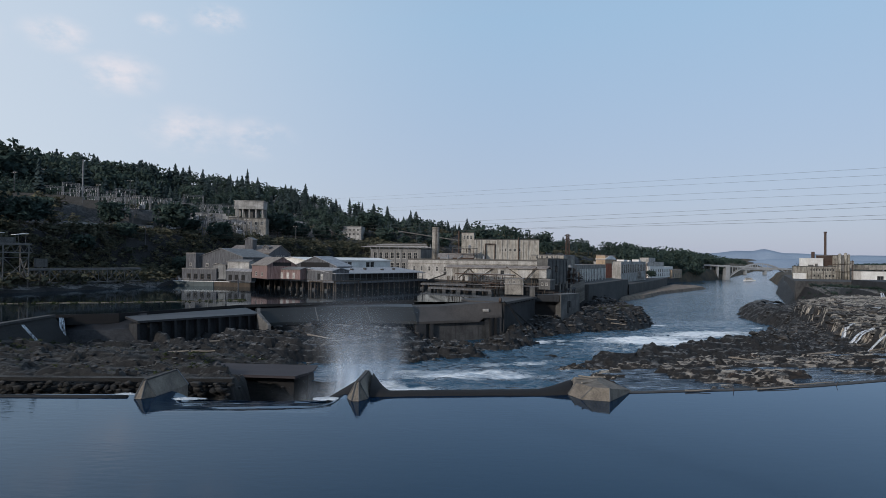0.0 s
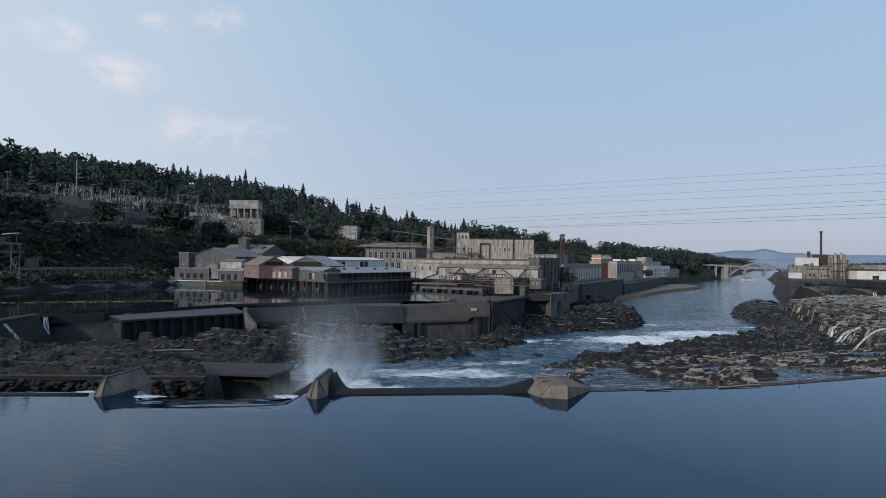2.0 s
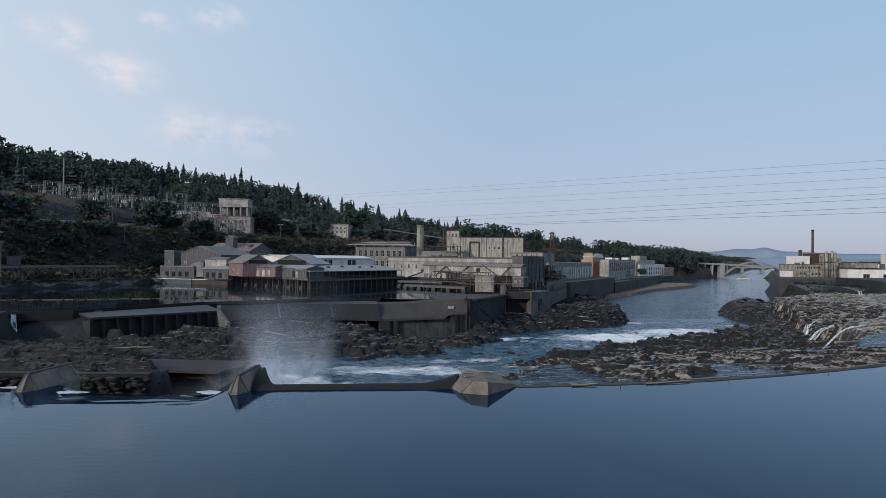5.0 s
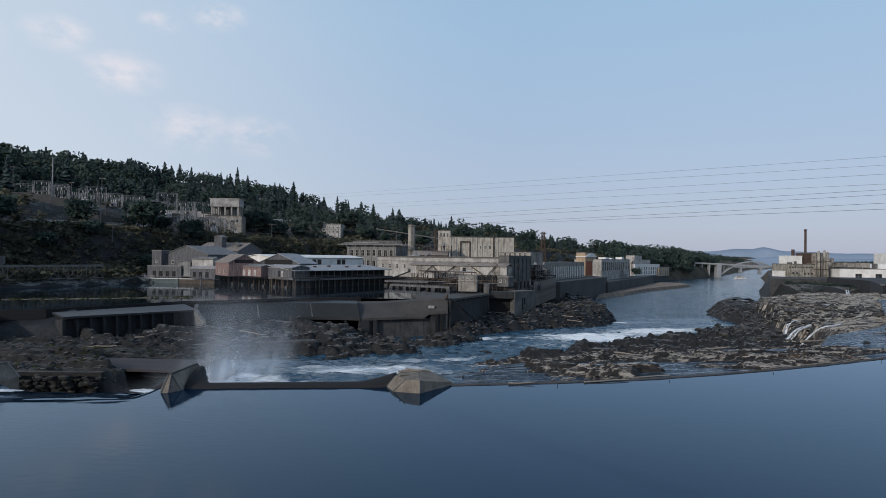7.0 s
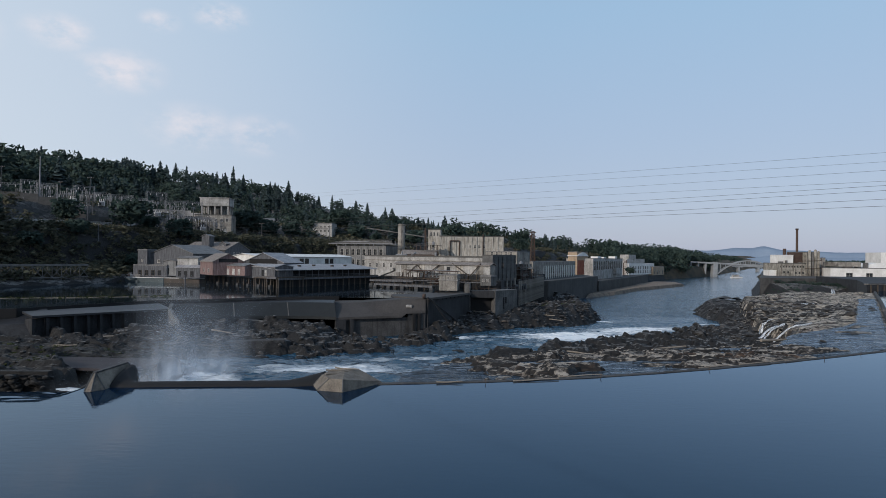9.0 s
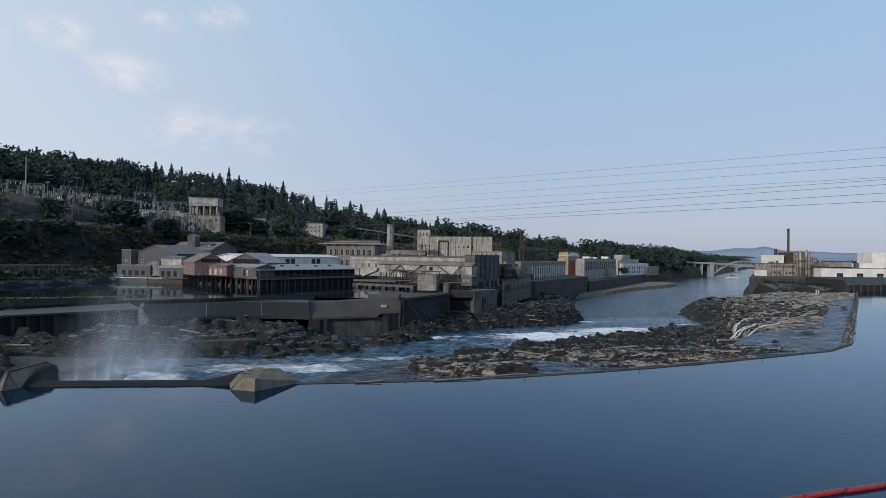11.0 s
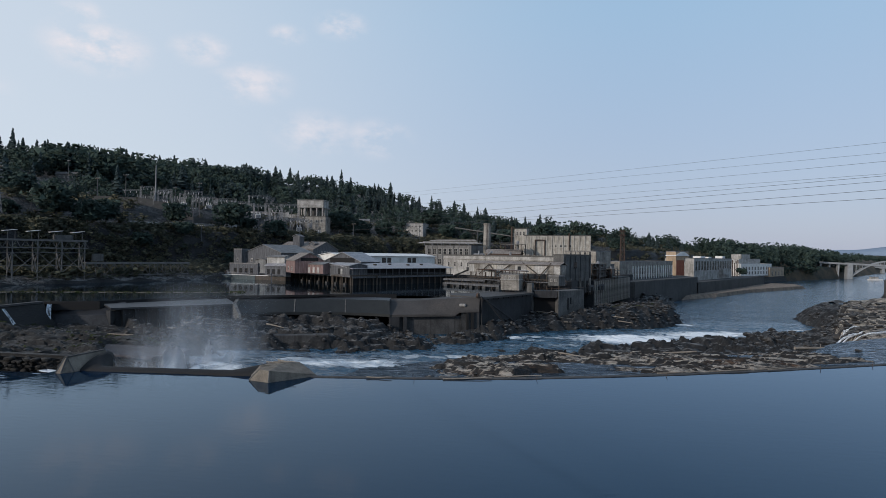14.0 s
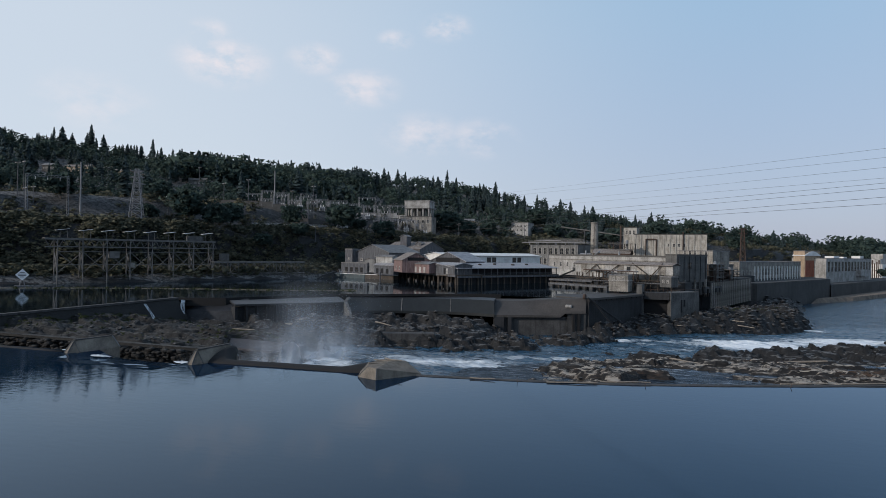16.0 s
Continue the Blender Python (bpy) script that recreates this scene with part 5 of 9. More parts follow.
v = [bm.verts.new(p) for p in ((-49.2, 164.5, -1.0), (-48.0, 160.5, -1.9), (-43.8, 156.2, -4.6), (-43.2, 156.6, -4.6), (-47.3, 161.2, -1.9), (-48.4, 165.0, -1.0))]
v2 = [bm.verts.new((p.co.x, p.co.y, -6.0)) for p in v]
bm.faces.new(v), bm.faces.new(list(reversed(v2)))
for i in range(6):
    bm.faces.new((v[i], v[(i + 1) % 6], v2[(i + 1) % 6], v2[i]))
bmesh.ops.recalc_face_normals(bm, faces=bm.faces)
part("training_wall", bm, M_GREYWALL, dam, "pale concrete training wall")
# flashboards along the back of the dam, in the forebay
fb = [(-82.5, 131.8), (-71.5, 137.6), (-53.6, 166.0), (-45.0, 171.3), (-28, 184), (-9.0, 192.5)]
for a, b2 in zip(fb, fb[1:]):
    tn, ln = heading(a, b2)
    o = part("flashboard", boxes((0, ln, -0.15, 0.15, -2.5, -0.3)), M_RUBBER_SHADE, dam)
    o.matrix_basis = pose(a[0], a[1], 0, 0, 0, tn)
# joints across the spillway
for k in (4, 8):
    loft("joint", [(knee[k][0] - 0.16, knee[k][1], knee[k][2] + 0.05), (knee[k][0] + 0.16, knee[k][1], knee[k][2] + 0.05)],
         [(low_[k][0] - 0.16, low_[k][1] - 0.05, low_[k][2] + 0.05), (low_[k][0] + 0.16, low_[k][1] - 0.05, low_[k][2] + 0.05)], M_GREYWALL, dam, 0.1, "pale mortar joint")
# end bay: a warped deck from the spillway's slope to an upright end, with a dipped front lip
front_top = [(-8.0, 179.6, -5.75), (1.3, 183.3, -5.6), (10.8, 187.2, -5.6), (12.2, 187.8, -4.5), (18.0, 190.4, -4.4)]
back_top = [(-10.6, 187.6, -2.0), (-1.6, 190.0, -2.0), (8.0, 190.9, -1.1), (11.0, 191.1, -0.9), (18.0, 191.5, -0.4)]
deck_ob = loft("bay_deck", back_top, front_top, M_DECK, dam, 0.7, "sloped brown-grey concrete deck of the end bay")
deck_ob.data.shade_smooth()
deck_ob.data.set_sharp_from_angle(angle=radians(50))
loft("bay_back", [(-10.4, 190.6, -1.6), (-1.4, 193.0, -1.5), (8, 196, -0.9), (11, 196.5, -0.7), (17.6, 197, -0.38)], back_top, M_DECK, dam, 0.6)
bm = bmesh.new()
prism(bm, [(-7.4, 181.0), (1.5, 184.6), (10.9, 188.4), (17.7, 191.4), (19.0, 196), (-6, 192)], -14.5, -6.2)
part("bay_wall", bm, M_CONC, dam)
bm = bmesh.new()
prism(bm, [(12.6, 188.6), (17.9, 190.7), (18.6, 193.6), (13.4, 192.6)], -14.5, -5.05)
part("bay_end", bm, M_CONC, dam)
for x, y, w in ((-6.4, 180.6, 1.5), (-3.4, 181.8, 0.5)):
    o = part("wall_pier", boxes((-w, w, -0.4, 1.2, -14.5, -6.3)), M_CONC_DARK, dam)
    o.matrix_basis = pose(x, y, 0, 0, 0, 22)
# black strips on the wall face paint the shade of two slots
for x, y in ((14.6, 189.0), (16.1, 189.6)):
    o = part("slot_shade", boxes((-0.35, 0.35, -0.25, 0.5, -14.2, -5.1)), M_RUBBER_SHADE, dam)
    o.matrix_basis = pose(x, y, 0, 0, 0, 23)
part("pale_cap", boxes((12.0, 14.0, 188.9, 189.9, -3.4, -2.5, 0.2)), M_WHITE, dam, "white stained anchor block")
# wing wall back to the gate, under an overhanging deck
bm = bmesh.new()
prism(bm, [(17.9, 191.7), (18.8, 191.3), (32.8, 222.0), (31.4, 223.4)], -14.5, -1.05)
part("wing_wall", bm, M_CONC_DARK, dam)
bm = bmesh.new()
prism(bm, [(8, 196.6), (17.75, 191.6), (19.4, 190.9), (33.4, 221.4), (30, 227), (6, 206)], -1.05, -0.42)
part("wing_deck", bm, M_DECK, dam)
part("deck_bolt", boxes(*[(18.9 + 1.35 * i, 19.15 + 1.35 * i, 190.7 + 2.95 * i, 190.95 + 2.95 * i, -1.5, -1.0) for i in range(10)]), M_RUBBER_SHADE, dam)
part("brace_pipe", tubes(0.30, ((18.6, 190.2, -0.3), (29.5, 201.5, -9.8)), ((20.2, 191.6, -1.4), (25.4, 197, -9))), M_CONC_DARK, dam, "dark pipe down the wing wall")
part("winch_wheel", tubes(0.75, ((17.2, 191.0, 0.1), (17.8, 190.8, 0.1)), sides=10), M_RUST, dam, "rusty winch wheel")

# old footing wall buried in the rocks under the spillway
bm = bmesh.new()
prism(bm, [(-28.5, 139.2), (-13.6, 145.5), (-14.6, 148.4), (-29.5, 142.1)], -14, -7.6)
bmesh.ops.bevel(bm, geom=[e for e in bm.edges], offset=0.15, segments=1, affect="EDGES")
tagged(part("footing_wall", bm, M_CONC, None), "worn grey concrete footing wall among dark rocks", "wall", kind="structure")

# gate structure beyond the wing
gate = thing("gate_structure", (0, 0, 0), 0, "dark stained concrete gate structure with a recessed gate", "gate", kind="structure")
bm = bmesh.new()
prism(bm, [(30.9, 222.0), (32.7, 221.6), (33.3, 225.4), (31.3, 226)], -13, 2.8)
part("pier", bm, M_GREYWALL, gate)
bm = bmesh.new()
prism(bm, [(42.0, 221.8), (51.2, 233.2), (47.5, 237.5), (40.2, 228)], -14, 0.3)
part("pier", bm, M_GREYWALL, gate)
bm = bmesh.new()
prism(bm, [(32.72, 222.8), (41.5, 222.3), (40.1, 228.2), (33.2, 227)], -2.2, 0.18)
part("deck", bm, M_CONC_DARK, gate)
bm = bmesh.new()
prism(bm, [(32.8, 225.2), (40.8, 225.6), (40.6, 226.6), (32.8, 226.2)], -13, -2.22)
part("gate_leaf", bm, M_RUBBER_SHADE, gate, "dark timber gate leaf")
# shade inside the pier slits, put on as black strips
for x, y in ((45.4, 225.9), (46.3, 227.0)):
    o = part("slit_shade", boxes((-0.28, 0.28, -0.12, 0.4, -6.5 if x < 46 else -4.5, -2.2)), M_RUBBER_SHADE, gate)
    o.matrix_basis = pose(x, y, 0, 0, 0, 51)
part("rail", tubes(0.06, ((33, 223, 1.2), (42.2, 222.4, 1.2)), ((42.2, 222.4, 1.2), (51, 233, 1.2)), *[((33 + 1.3 * i, 223 - 0.08 * i, 0.2), (33 + 1.3 * i, 223 - 0.08 * i, 1.2)) for i in range(8)]), M_RUST, gate)

# forebay wall along the dry bed
wall = thing("forebay_wall", (0, 0, 0), 0, "long mossy stone forebay wall with a pale coping", "wall", kind="structure")
wl = [(-78, -40), (-78.6, 40), (-79.2, 86), (-80.4, 108), (-81.8, 130.5)]
for a, b2 in zip(wl, wl[1:]):
    tn, ln = heading(a, b2)
    bm = bmesh.new()
    vs = [[bm.verts.new((x, y, z)) for y, z in ((-4.6, -6.5), (-0.5, -0.55), (0.6, -0.55), (0.6, -6.5))] for x in (0, ln)]
    bm.faces.new(vs[0]), bm.faces.new(list(reversed(vs[1])))
    for i in range(4):
        bm.faces.new((vs[0][i], vs[0][(i + 1) % 4], vs[1][(i + 1) % 4], vs[1][i]))
    bmesh.ops.recalc_face_normals(bm, faces=bm.faces)
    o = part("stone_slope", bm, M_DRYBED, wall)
    o.matrix_basis = pose(a[0], a[1], 0, 0, 0, tn)
    o = part("coping", boxes((0, ln, -0.7, 0.75, -0.55, -0.12)), M_CONC, wall, "pale concrete coping")
    o.matrix_basis = pose(a[0], a[1], 0, 0, 0, tn)

# flat concrete apron beside the plunge
ap = thing("concrete_apron", (0, 0, 0), 0, "flat grey concrete apron jutting over the plunge pool", "apron", kind="structure")
bm = bmesh.new()
prism(bm, [(-30.4, 88.5), (-20.8, 87.6), (-19.2, 91.5), (-19.5, 96.8), (-37.2, 97.8)], -4.5, -4.15)
part("slab", bm, M_MAROON, ap)
# footing coloured black to paint the shade under the slab
bm = bmesh.new()
prism(bm, [(-31.4, 90.4), (-21.4, 89.6), (-19.9, 91.8), (-20, 96.4), (-36, 97.4)], -11, -4.51)
part("footing", bm, M_RUBBER_SHADE, ap)
bm = bmesh.new()
prism(bm, [(-96, 77.2), (-26.6, 78.6), (-26.6, 79.6), (-96, 78.6)], -3.3, -2.85)
tagged(part("stone_ledge", bm, M_DRYBED, None), "dark stone ledge edging the dry bed", "ledge", kind="structure")


# ---- white water, falls and spray ----
def fall(line, width, label, seed=0, strands=5):
    """Tumbling white water: several uneven strands, each with thickness."""
    g = random.Random(seed)
    bm = bmesh.new()
    for k in range(strands):
        s0 = (k + 0.5) / strands - 0.5 + g.uniform(-0.14, 0.14)
        w0 = width / strands * g.uniform(0.6, 1.25)
        start = g.randrange(0, max(1, len(line) // 4))
        rings = []
        for i, p in enumerate(line[start:], start):
            a, c = Vector(line[max(i - 1, 0)]), Vector(line[min(i + 1, len(line) - 1)])
            d = c - a
            side = Vector((-d.y, d.x, 0))
            side = side.normalized() if side.length > 0.05 else Vector((1, 0, 0))
            grow = 0.7 + 0.6 * i / len(line)
            mid = Vector(p) + side * (s0 * width * grow + 0.07 * math.sin(i * 0.9 + k * 2.1)) + Vector((0, 0, g.uniform(-0.04, 0.08)))
            w = w0 * grow * g.uniform(0.85, 1.15)
            rings.append([bm.verts.new(mid + side * w * 0.5), bm.verts.new(mid + Vector((-0.06, -0.06, 0.07))), bm.verts.new(mid - side * w * 0.5), bm.verts.new(mid + Vector((0.1, 0.15, -0.4)))])
        for a, b2 in zip(rings, rings[1:]):
            for i in range(4):
                bm.faces.new((a[i], a[(i + 1) % 4], b2[(i + 1) % 4], b2[i]))
    bmesh.ops.recalc_face_normals(bm, faces=bm.faces)
    return tagged(part("waterfall", bm, M_FALL, None, smooth=True), label, "waterfall", "waterfalls")


def plunge(top, lip, foot, n=14):
    """A water line that slides to a lip and then drops free to the foot of the cliff."""
    (x0, y0), (x1, y1), (x2, y2) = top, lip, foot
    z = rock(np.array([x0, x1, x2], float), np.array([y0, y1, y2], float)) + (0.25, 0.25, 0.2)
    out = [(x0 + (x1 - x0) * t, y0 + (y1 - y0) * t, z[0] + (z[1] - z[0]) * t) for t in np.linspace(0, 0.85, 5)]
    out += [(x1 + (x2 - x1) * t, y1 + (y2 - y1) * t, z[1] + (z[2] - z[1]) * t ** 1.7) for t in np.linspace(0, 1, n)]
    # never below the rock that it runs over
    bed = rock(np.array([p[0] for p in out]), np.array([p[1] for p in out])) + 0.35
    return [(x, y, float(max(z_, b_))) for (x, y, z_), b_ in zip(out, bed)]


fall(plunge((116.5, 166.6), (112.0, 165.0), (107.4, 163.2)), 1.4, "white waterfall dropping over a basalt cliff", 1, 2)
fall(plunge((112.5, 149.6), (108.2, 148.2), (102.6, 150.3)), 1.6, "slanting white cascade over brown rock steps", 2, 2)
fall(plunge((121, 181), (117.6, 179.6), (114.5, 178.4)), 1.0, "thin white trickle down a pale cliff", 8, 1)
fall(plunge((147, 206), (144.5, 205.2), (142, 204.4)), 1.6, "short white spill between upper ledges", 9, 2)
fall([(206, 291.5, -1.0), (204.5, 288.5, -2.6), (203.0, 286, -4.6)], 1.8, "small white fall below the mill wall", 3, 2)
fall([(-80.6, 131.6, -0.9), (-79.9, 130.6, -1.6), (-79.2, 129.8, -3.6), (-78.7, 129.2, -6.0)], 1.2, "thin white spill beside the forebay wall", 5)
fall([(-79.0, 117.2, -0.9), (-76.8, 117.0, -3.0), (-74.8, 116.8, -5.2)], 0.8, "thin spill down the mossy forebay wall", 6)
# turbulent apron water in the open gates
def foam_patch(x, y, z, rx, ry, turn, seed, label):
    g = np.random.RandomState(seed)
    bm = bmesh.new()
    n = 26
    vs = {}
    for i in range(n):
        for j in range(n):
            a, b2 = -1 + 2 * i / (n - 1), -1 + 2 * j / (n - 1)
            r = math.hypot(a, b2)
            if r <= 1.0:
                h = max(0.0, 1 - r) * 0.2 * (0.4 + 0.9 * g.rand()) - 0.06
                vs[i, j] = bm.verts.new((a * rx * (1 + 0.06 * g.randn()), b2 * ry * (1 + 0.06 * g.randn()), h))
    for (i, j) in list(vs):
        q = [vs.get(k) for k in ((i, j), (i + 1, j), (i + 1, j + 1), (i, j + 1))]
        if all(q):
            bm.faces.new(q)
    o = part("foam_patch", bm, M_FOAM, None, smooth=True)
    o.matrix_world = pose(x, y, z, 0, 0, turn)
    return tagged(o, label, "foam", "foam patches", "stuff")


# glassy tongue through the open gate
bm = bmesh.new()
prof = [(57.9, -0.80), (58.2, -0.84), (58.6, -0.96), (59.0, -1.2), (59.6, -1.8), (60.2, -3.0), (61.2, -5.0), (62.4, -7.4)]
rows_ = []
for i in range(25):
    t = i / 24
    x = -24.4 + 15.2 * t
    k = math.sin(math.pi * t) ** 0.35 if 0 < t < 1 else 0
    rows_.append([bm.verts.new((x + 0.1 * math.sin(y * 3), y + 0.12 * math.sin(t * 21), z * (0.55 + 0.45 * k) + 0.02 * math.sin(t * 33 + y * 2))) for y, z in prof])
for a, c in zip(rows_, rows_[1:]):
    for q in range(len(prof) - 1):
        bm.faces.new((a[q], c[q], c[q + 1], a[q + 1]))
tagged(part("gate_flow", bm, M_POOL, None, smooth=True), "glassy tongue of water sliding through the open gate", "water", kind="structure")
foam_patch(-23.2, 56.3, -0.26, 1.9, 0.42, 8, 1, "white curl of water running past a weir pier")
foam_patch(-10.3, 56.6, -0.16, 1.8, 0.6, -8, 2, "white curl of water running into the open gate")
foam_patch(-28.6, 56.6, 0.0, 1.6, 0.4, 3, 3, "white water fanning round a weir pier")
foam_patch(-11.0, 60.0, -0.9, 1.7, 0.9, 12, 7, "white mound of water breaking beside the pier")
foam_patch(-8.9, 63.5, -2.2, 3.4, 2.4, 10, 4, "boiling white water at the foot of the gate")
foam_patch(-4.0, 72, -4.9, 8.0, 5.0, 15, 5, "boiling white water behind the rubber weir")
foam_patch(-9.0, 68, -4.6, 4.0, 3.0, -5, 6, "boiling white plunge below the open gate")

# ---- spray over the plunge pool ----
def spray(x0, y0, half, height, depth, base, thick, seed):
    """One billow of spray: a bulging sheet of droplets, thick at the plunge, thinning to nothing at its rim."""
    a, b = np.meshgrid(np.linspace(-1, 1, 41), np.linspace(0, 1, 31))
    lean = 0.18 * half * b * math.sin(seed * 1.7)
    x = x0 + a * half * (0.75 + 0.45 * b) + lean
    y = y0 - depth * np.cos(a * 1.5) * (1 - 0.5 * b) + 1.6 * (fbm(a * 3 + seed, b * 3, 3, seed) - 0.5) + 0.40 * (x - x0)
    z = base + height * b
    rim = np.clip(1 - np.abs(a) ** 1.6 - 0.35 * (fbm(a * 2 + 5 * seed, b * 2, 3, seed + 9) - 0.4) * 2, 0, 1)
    rim = rim * rim * (3 - 2 * rim)
    mist = thick * rim * (np.exp(-b * 2.1) * (1 - b) ** 0.8) * smooth(0, 0.06, b)
    verts = np.stack([x.ravel(), y.ravel(), z.ravel()], 1)
    i = np.arange(41 * 31).reshape(31, 41)
    q = np.stack([i[:-1, :-1].ravel(), i[:-1, 1:].ravel(), i[1:, 1:].ravel(), i[1:, :-1].ravel()], 1)
    q = q[mist.ravel()[q].max(1) > 0.006]
    me = mesh_np("spray", verts.tolist(), q.tolist(), M_MIST, True)
    att = me.attributes.new("mist", "FLOAT", "POINT")
    att.data.foreach_set("value", mist.ravel().astype(np.float32))
    return tagged(new("spray", me), "billow of fine white spray drifting up from the plunge pool", "spray", "spray billows", "stuff")


for x0, y0, half, height, thick, seed in ((-13.5, 65.0, 4.6, 4.6, 1.0, 11), (-12.0, 70.0, 5.0, 6.5, 1.0, 1), (-11.0, 76.0, 4.4, 11.0, 0.90, 3), (-11.5, 81.5, 5.0, 14.0, 0.78, 4), (-10.0, 88.0, 8.0, 14.0, 0.55, 7), (-12.0, 95.0, 11.0, 17.5, 0.42, 10)):
    spray(x0, y0, half, height, 1.5, -5.2, thick, seed)

# ---- mill platform, wharf ----
bm = bmesh.new()
prism(bm, [(-106, 352), (-126, 302), (-92, 300), (-56, 272), (-40, 272), (-16, 312), (-20, 322), (40, 262), (47, 254), (52, 282), (70, 352), (84, 372), (60, 520), (-15, 480), (-78, 440)], -18, 2.5)
tagged(part("mill_platform", bm, M_CONC_DARK, None), "concrete and rubble platform under the old mill", "platform", kind="structure")
bm = bmesh.new()
prism(bm, [(72, 352), (83, 353.5), (138, 462), (120, 580), (60, 500), (40, 352)], -19, -0.9)
tagged(part("retaining_wall", bm, M_RIVERWALL, None), "tall dark concrete river wall under the warehouses", "wall", kind="structure")
bm = bmesh.new()
prism(bm, [(138, 460), (206, 592), (250, 690), (262, 800), (190, 700), (118, 570)], -19, -4.6)
tagged(part("retaining_wall", bm, M_RIVERWALL, None), "long dark concrete river wall", "wall", kind="structure")
# gravel bar below the wall
bm = bmesh.new()
ring = [(120, 424), (150, 462), (192, 535), (236, 592), (272, 640), (282, 690), (262, 700), (205, 600), (150, 492)]
vs = [bm.verts.new((x, y, -15.2)) for x, y in ring]
cx = [bm.verts.new((x * 0.93 + 0.07 * 190, y * 0.93 + 0.07 * 560, -12.4)) for x, y in ring]
for i in range(len(ring)):
    bm.faces.new((vs[i], vs[(i + 1) % len(ring)], cx[(i + 1) % len(ring)], cx[i]))
bm.faces.new(cx)
bmesh.ops.recalc_face_normals(bm, faces=bm.faces)
tagged(part("gravel_bar", bm, M_GRAVEL, None), "pale tan gravel bar at the foot of the river wall", "gravel", kind="structure")


def pile_deck(p0, p1, depth, z, piles, label, parent_name="wharf", pile_r=0.32, shade_skirt=False):
    tn, ln = heading(p0, p1)
    root = thing(parent_name, (p0[0], p0[1], 0), tn, label, "wharf")
    part("deck", boxes((0, ln, 0, depth, z - 0.45, z)), M_TIMBER, root)
    part("fender_beam", boxes((0, ln, -0.25, 0.0, z - 0.9, z - 0.15)), M_GREYWOOD, root)
    bm = bmesh.new()
    tube(bm, (0, 0, -4), (0, 0, z - 0.45), pile_r, 7)
    me = bpy.data.meshes.new("pile")
    bm.to_mesh(me)
    bm.free()
    me.materials.append(M_TIMBER)
    bm = boxes((-0.9, 0.9, -0.6, 0.6, -2.5, -0.05))
    fo = bpy.data.meshes.new("footing")
    bm.to_mesh(fo)
    bm.free()
    fo.materials.append(M_CONC)
    for i in range(piles):
        for k, y in enumerate((0.5, depth * 0.5, depth - 0.6)):
            share("pile", me, root, pose(0.6 + (ln - 1.2) * i / (piles - 1), y, 0))
        if i % 2 == 0 and not shade_skirt:
            share("footing", fo, root, pose(0.6 + (ln - 1.2) * i / (piles - 1), 0.3, 0))
    # black sheets added behind the front piles for the shade under the deck
    if shade_skirt:
        for q in np.arange(0.3, ln - 1.2, 1.3):
            part("under_deck_shade", boxes((q, q + 1.15 + 0.1 * math.sin(q), 1.1, 1.25, -1.6, z - 0.45)), M_RUBBER_SHADE, root, "black sheet painting the shade between the piles")
    return root, ln


pile_deck((-96, 292), (-43.2, 246.6), 14, 3.4, 18, "timber pile wharf with pale concrete footings under the sheds")
pile_deck((-42.6, 246.8), (-8.5, 297), 15, 3.0, 17, "timber pile wharf under the long open shed, with black shade sheets below deck", shade_skirt=True)
# dock with moored floats
pile_deck((-128, 288), (-97, 281), 8, 1.5, 8, "low pale dock deck beside the grey sheds", "dock")
for x, y, ln_, mt_ in ((-125, 283.2, 23, M_TEAL), (-102.5, 278.3, 18, M_TIMBER)):
    fl = thing("dock_float", (x, y, -0.9), -12.5, "long teal steel float moored at the dock" if mt_ is M_TEAL else "dark timber float with a pale deck at the dock", "float")
    part("hull", boxes((0, ln_, 0, 4.2, -0.4, 2.0, 0.15)), mt_, fl)
    part("deck", boxes((0.1, ln_ - 0.1, 0.1, 4.1, 2.0, 2.25)), M_TANK, fl, "pale deck boards")
    part("rail", tubes(0.05, ((0.3, 0.2, 3.2), (ln_ - 0.3, 0.2, 3.2)), *[((q, 0.2, 2.2), (q, 0.2, 3.2)) for q in np.arange(0.3, ln_, 2.4)]), M_STEEL, fl)
    part("deck_locker", boxes((ln_ * 0.3, ln_ * 0.42, 1.5, 3.2, 2.25, 3.6, 0.1)), M_GALV, fl)
for i, (x, y, z, w, mt) in enumerate(((-122, 287, 1.5, 3.2, M_TANK), (-116, 286, 1.5, 4.5, M_TANK), (-108, 284.5, 1.5, 3.0, M_GREYWOOD))):
    root = thing("work_boat", (x, y, z), -11 + 4 * i, "small pale work boat hauled on the dock", "boat", "boats on the dock")
    bm = bmesh.new()
    hull = [(-w / 2, 0.0), (-w / 2 + 0.3, 0.8), (w / 2 - 0.5, 0.8), (w / 2, 0.0), (w / 2 - 0.5, -0.8), (-w / 2 + 0.3, -0.8)]
    lo = [bm.verts.new((a * 0.85, b * 0.6, 0.0)) for a, b in hull]
    hi = [bm.verts.new((a, b, 0.9)) for a, b in hull]
    bm.faces.new(list(reversed(lo))), bm.faces.new(hi)
    for k in range(6):
        bm.faces.new((lo[k], lo[(k + 1) % 6], hi[(k + 1) % 6], hi[k]))
    bmesh.ops.recalc_face_normals(bm, faces=bm.faces)
    part("hull", bm, mt, root)
    part("cabin", boxes((-w * 0.2, w * 0.15, -0.5, 0.5, 0.9, 1.9)), M_WHITE, root)

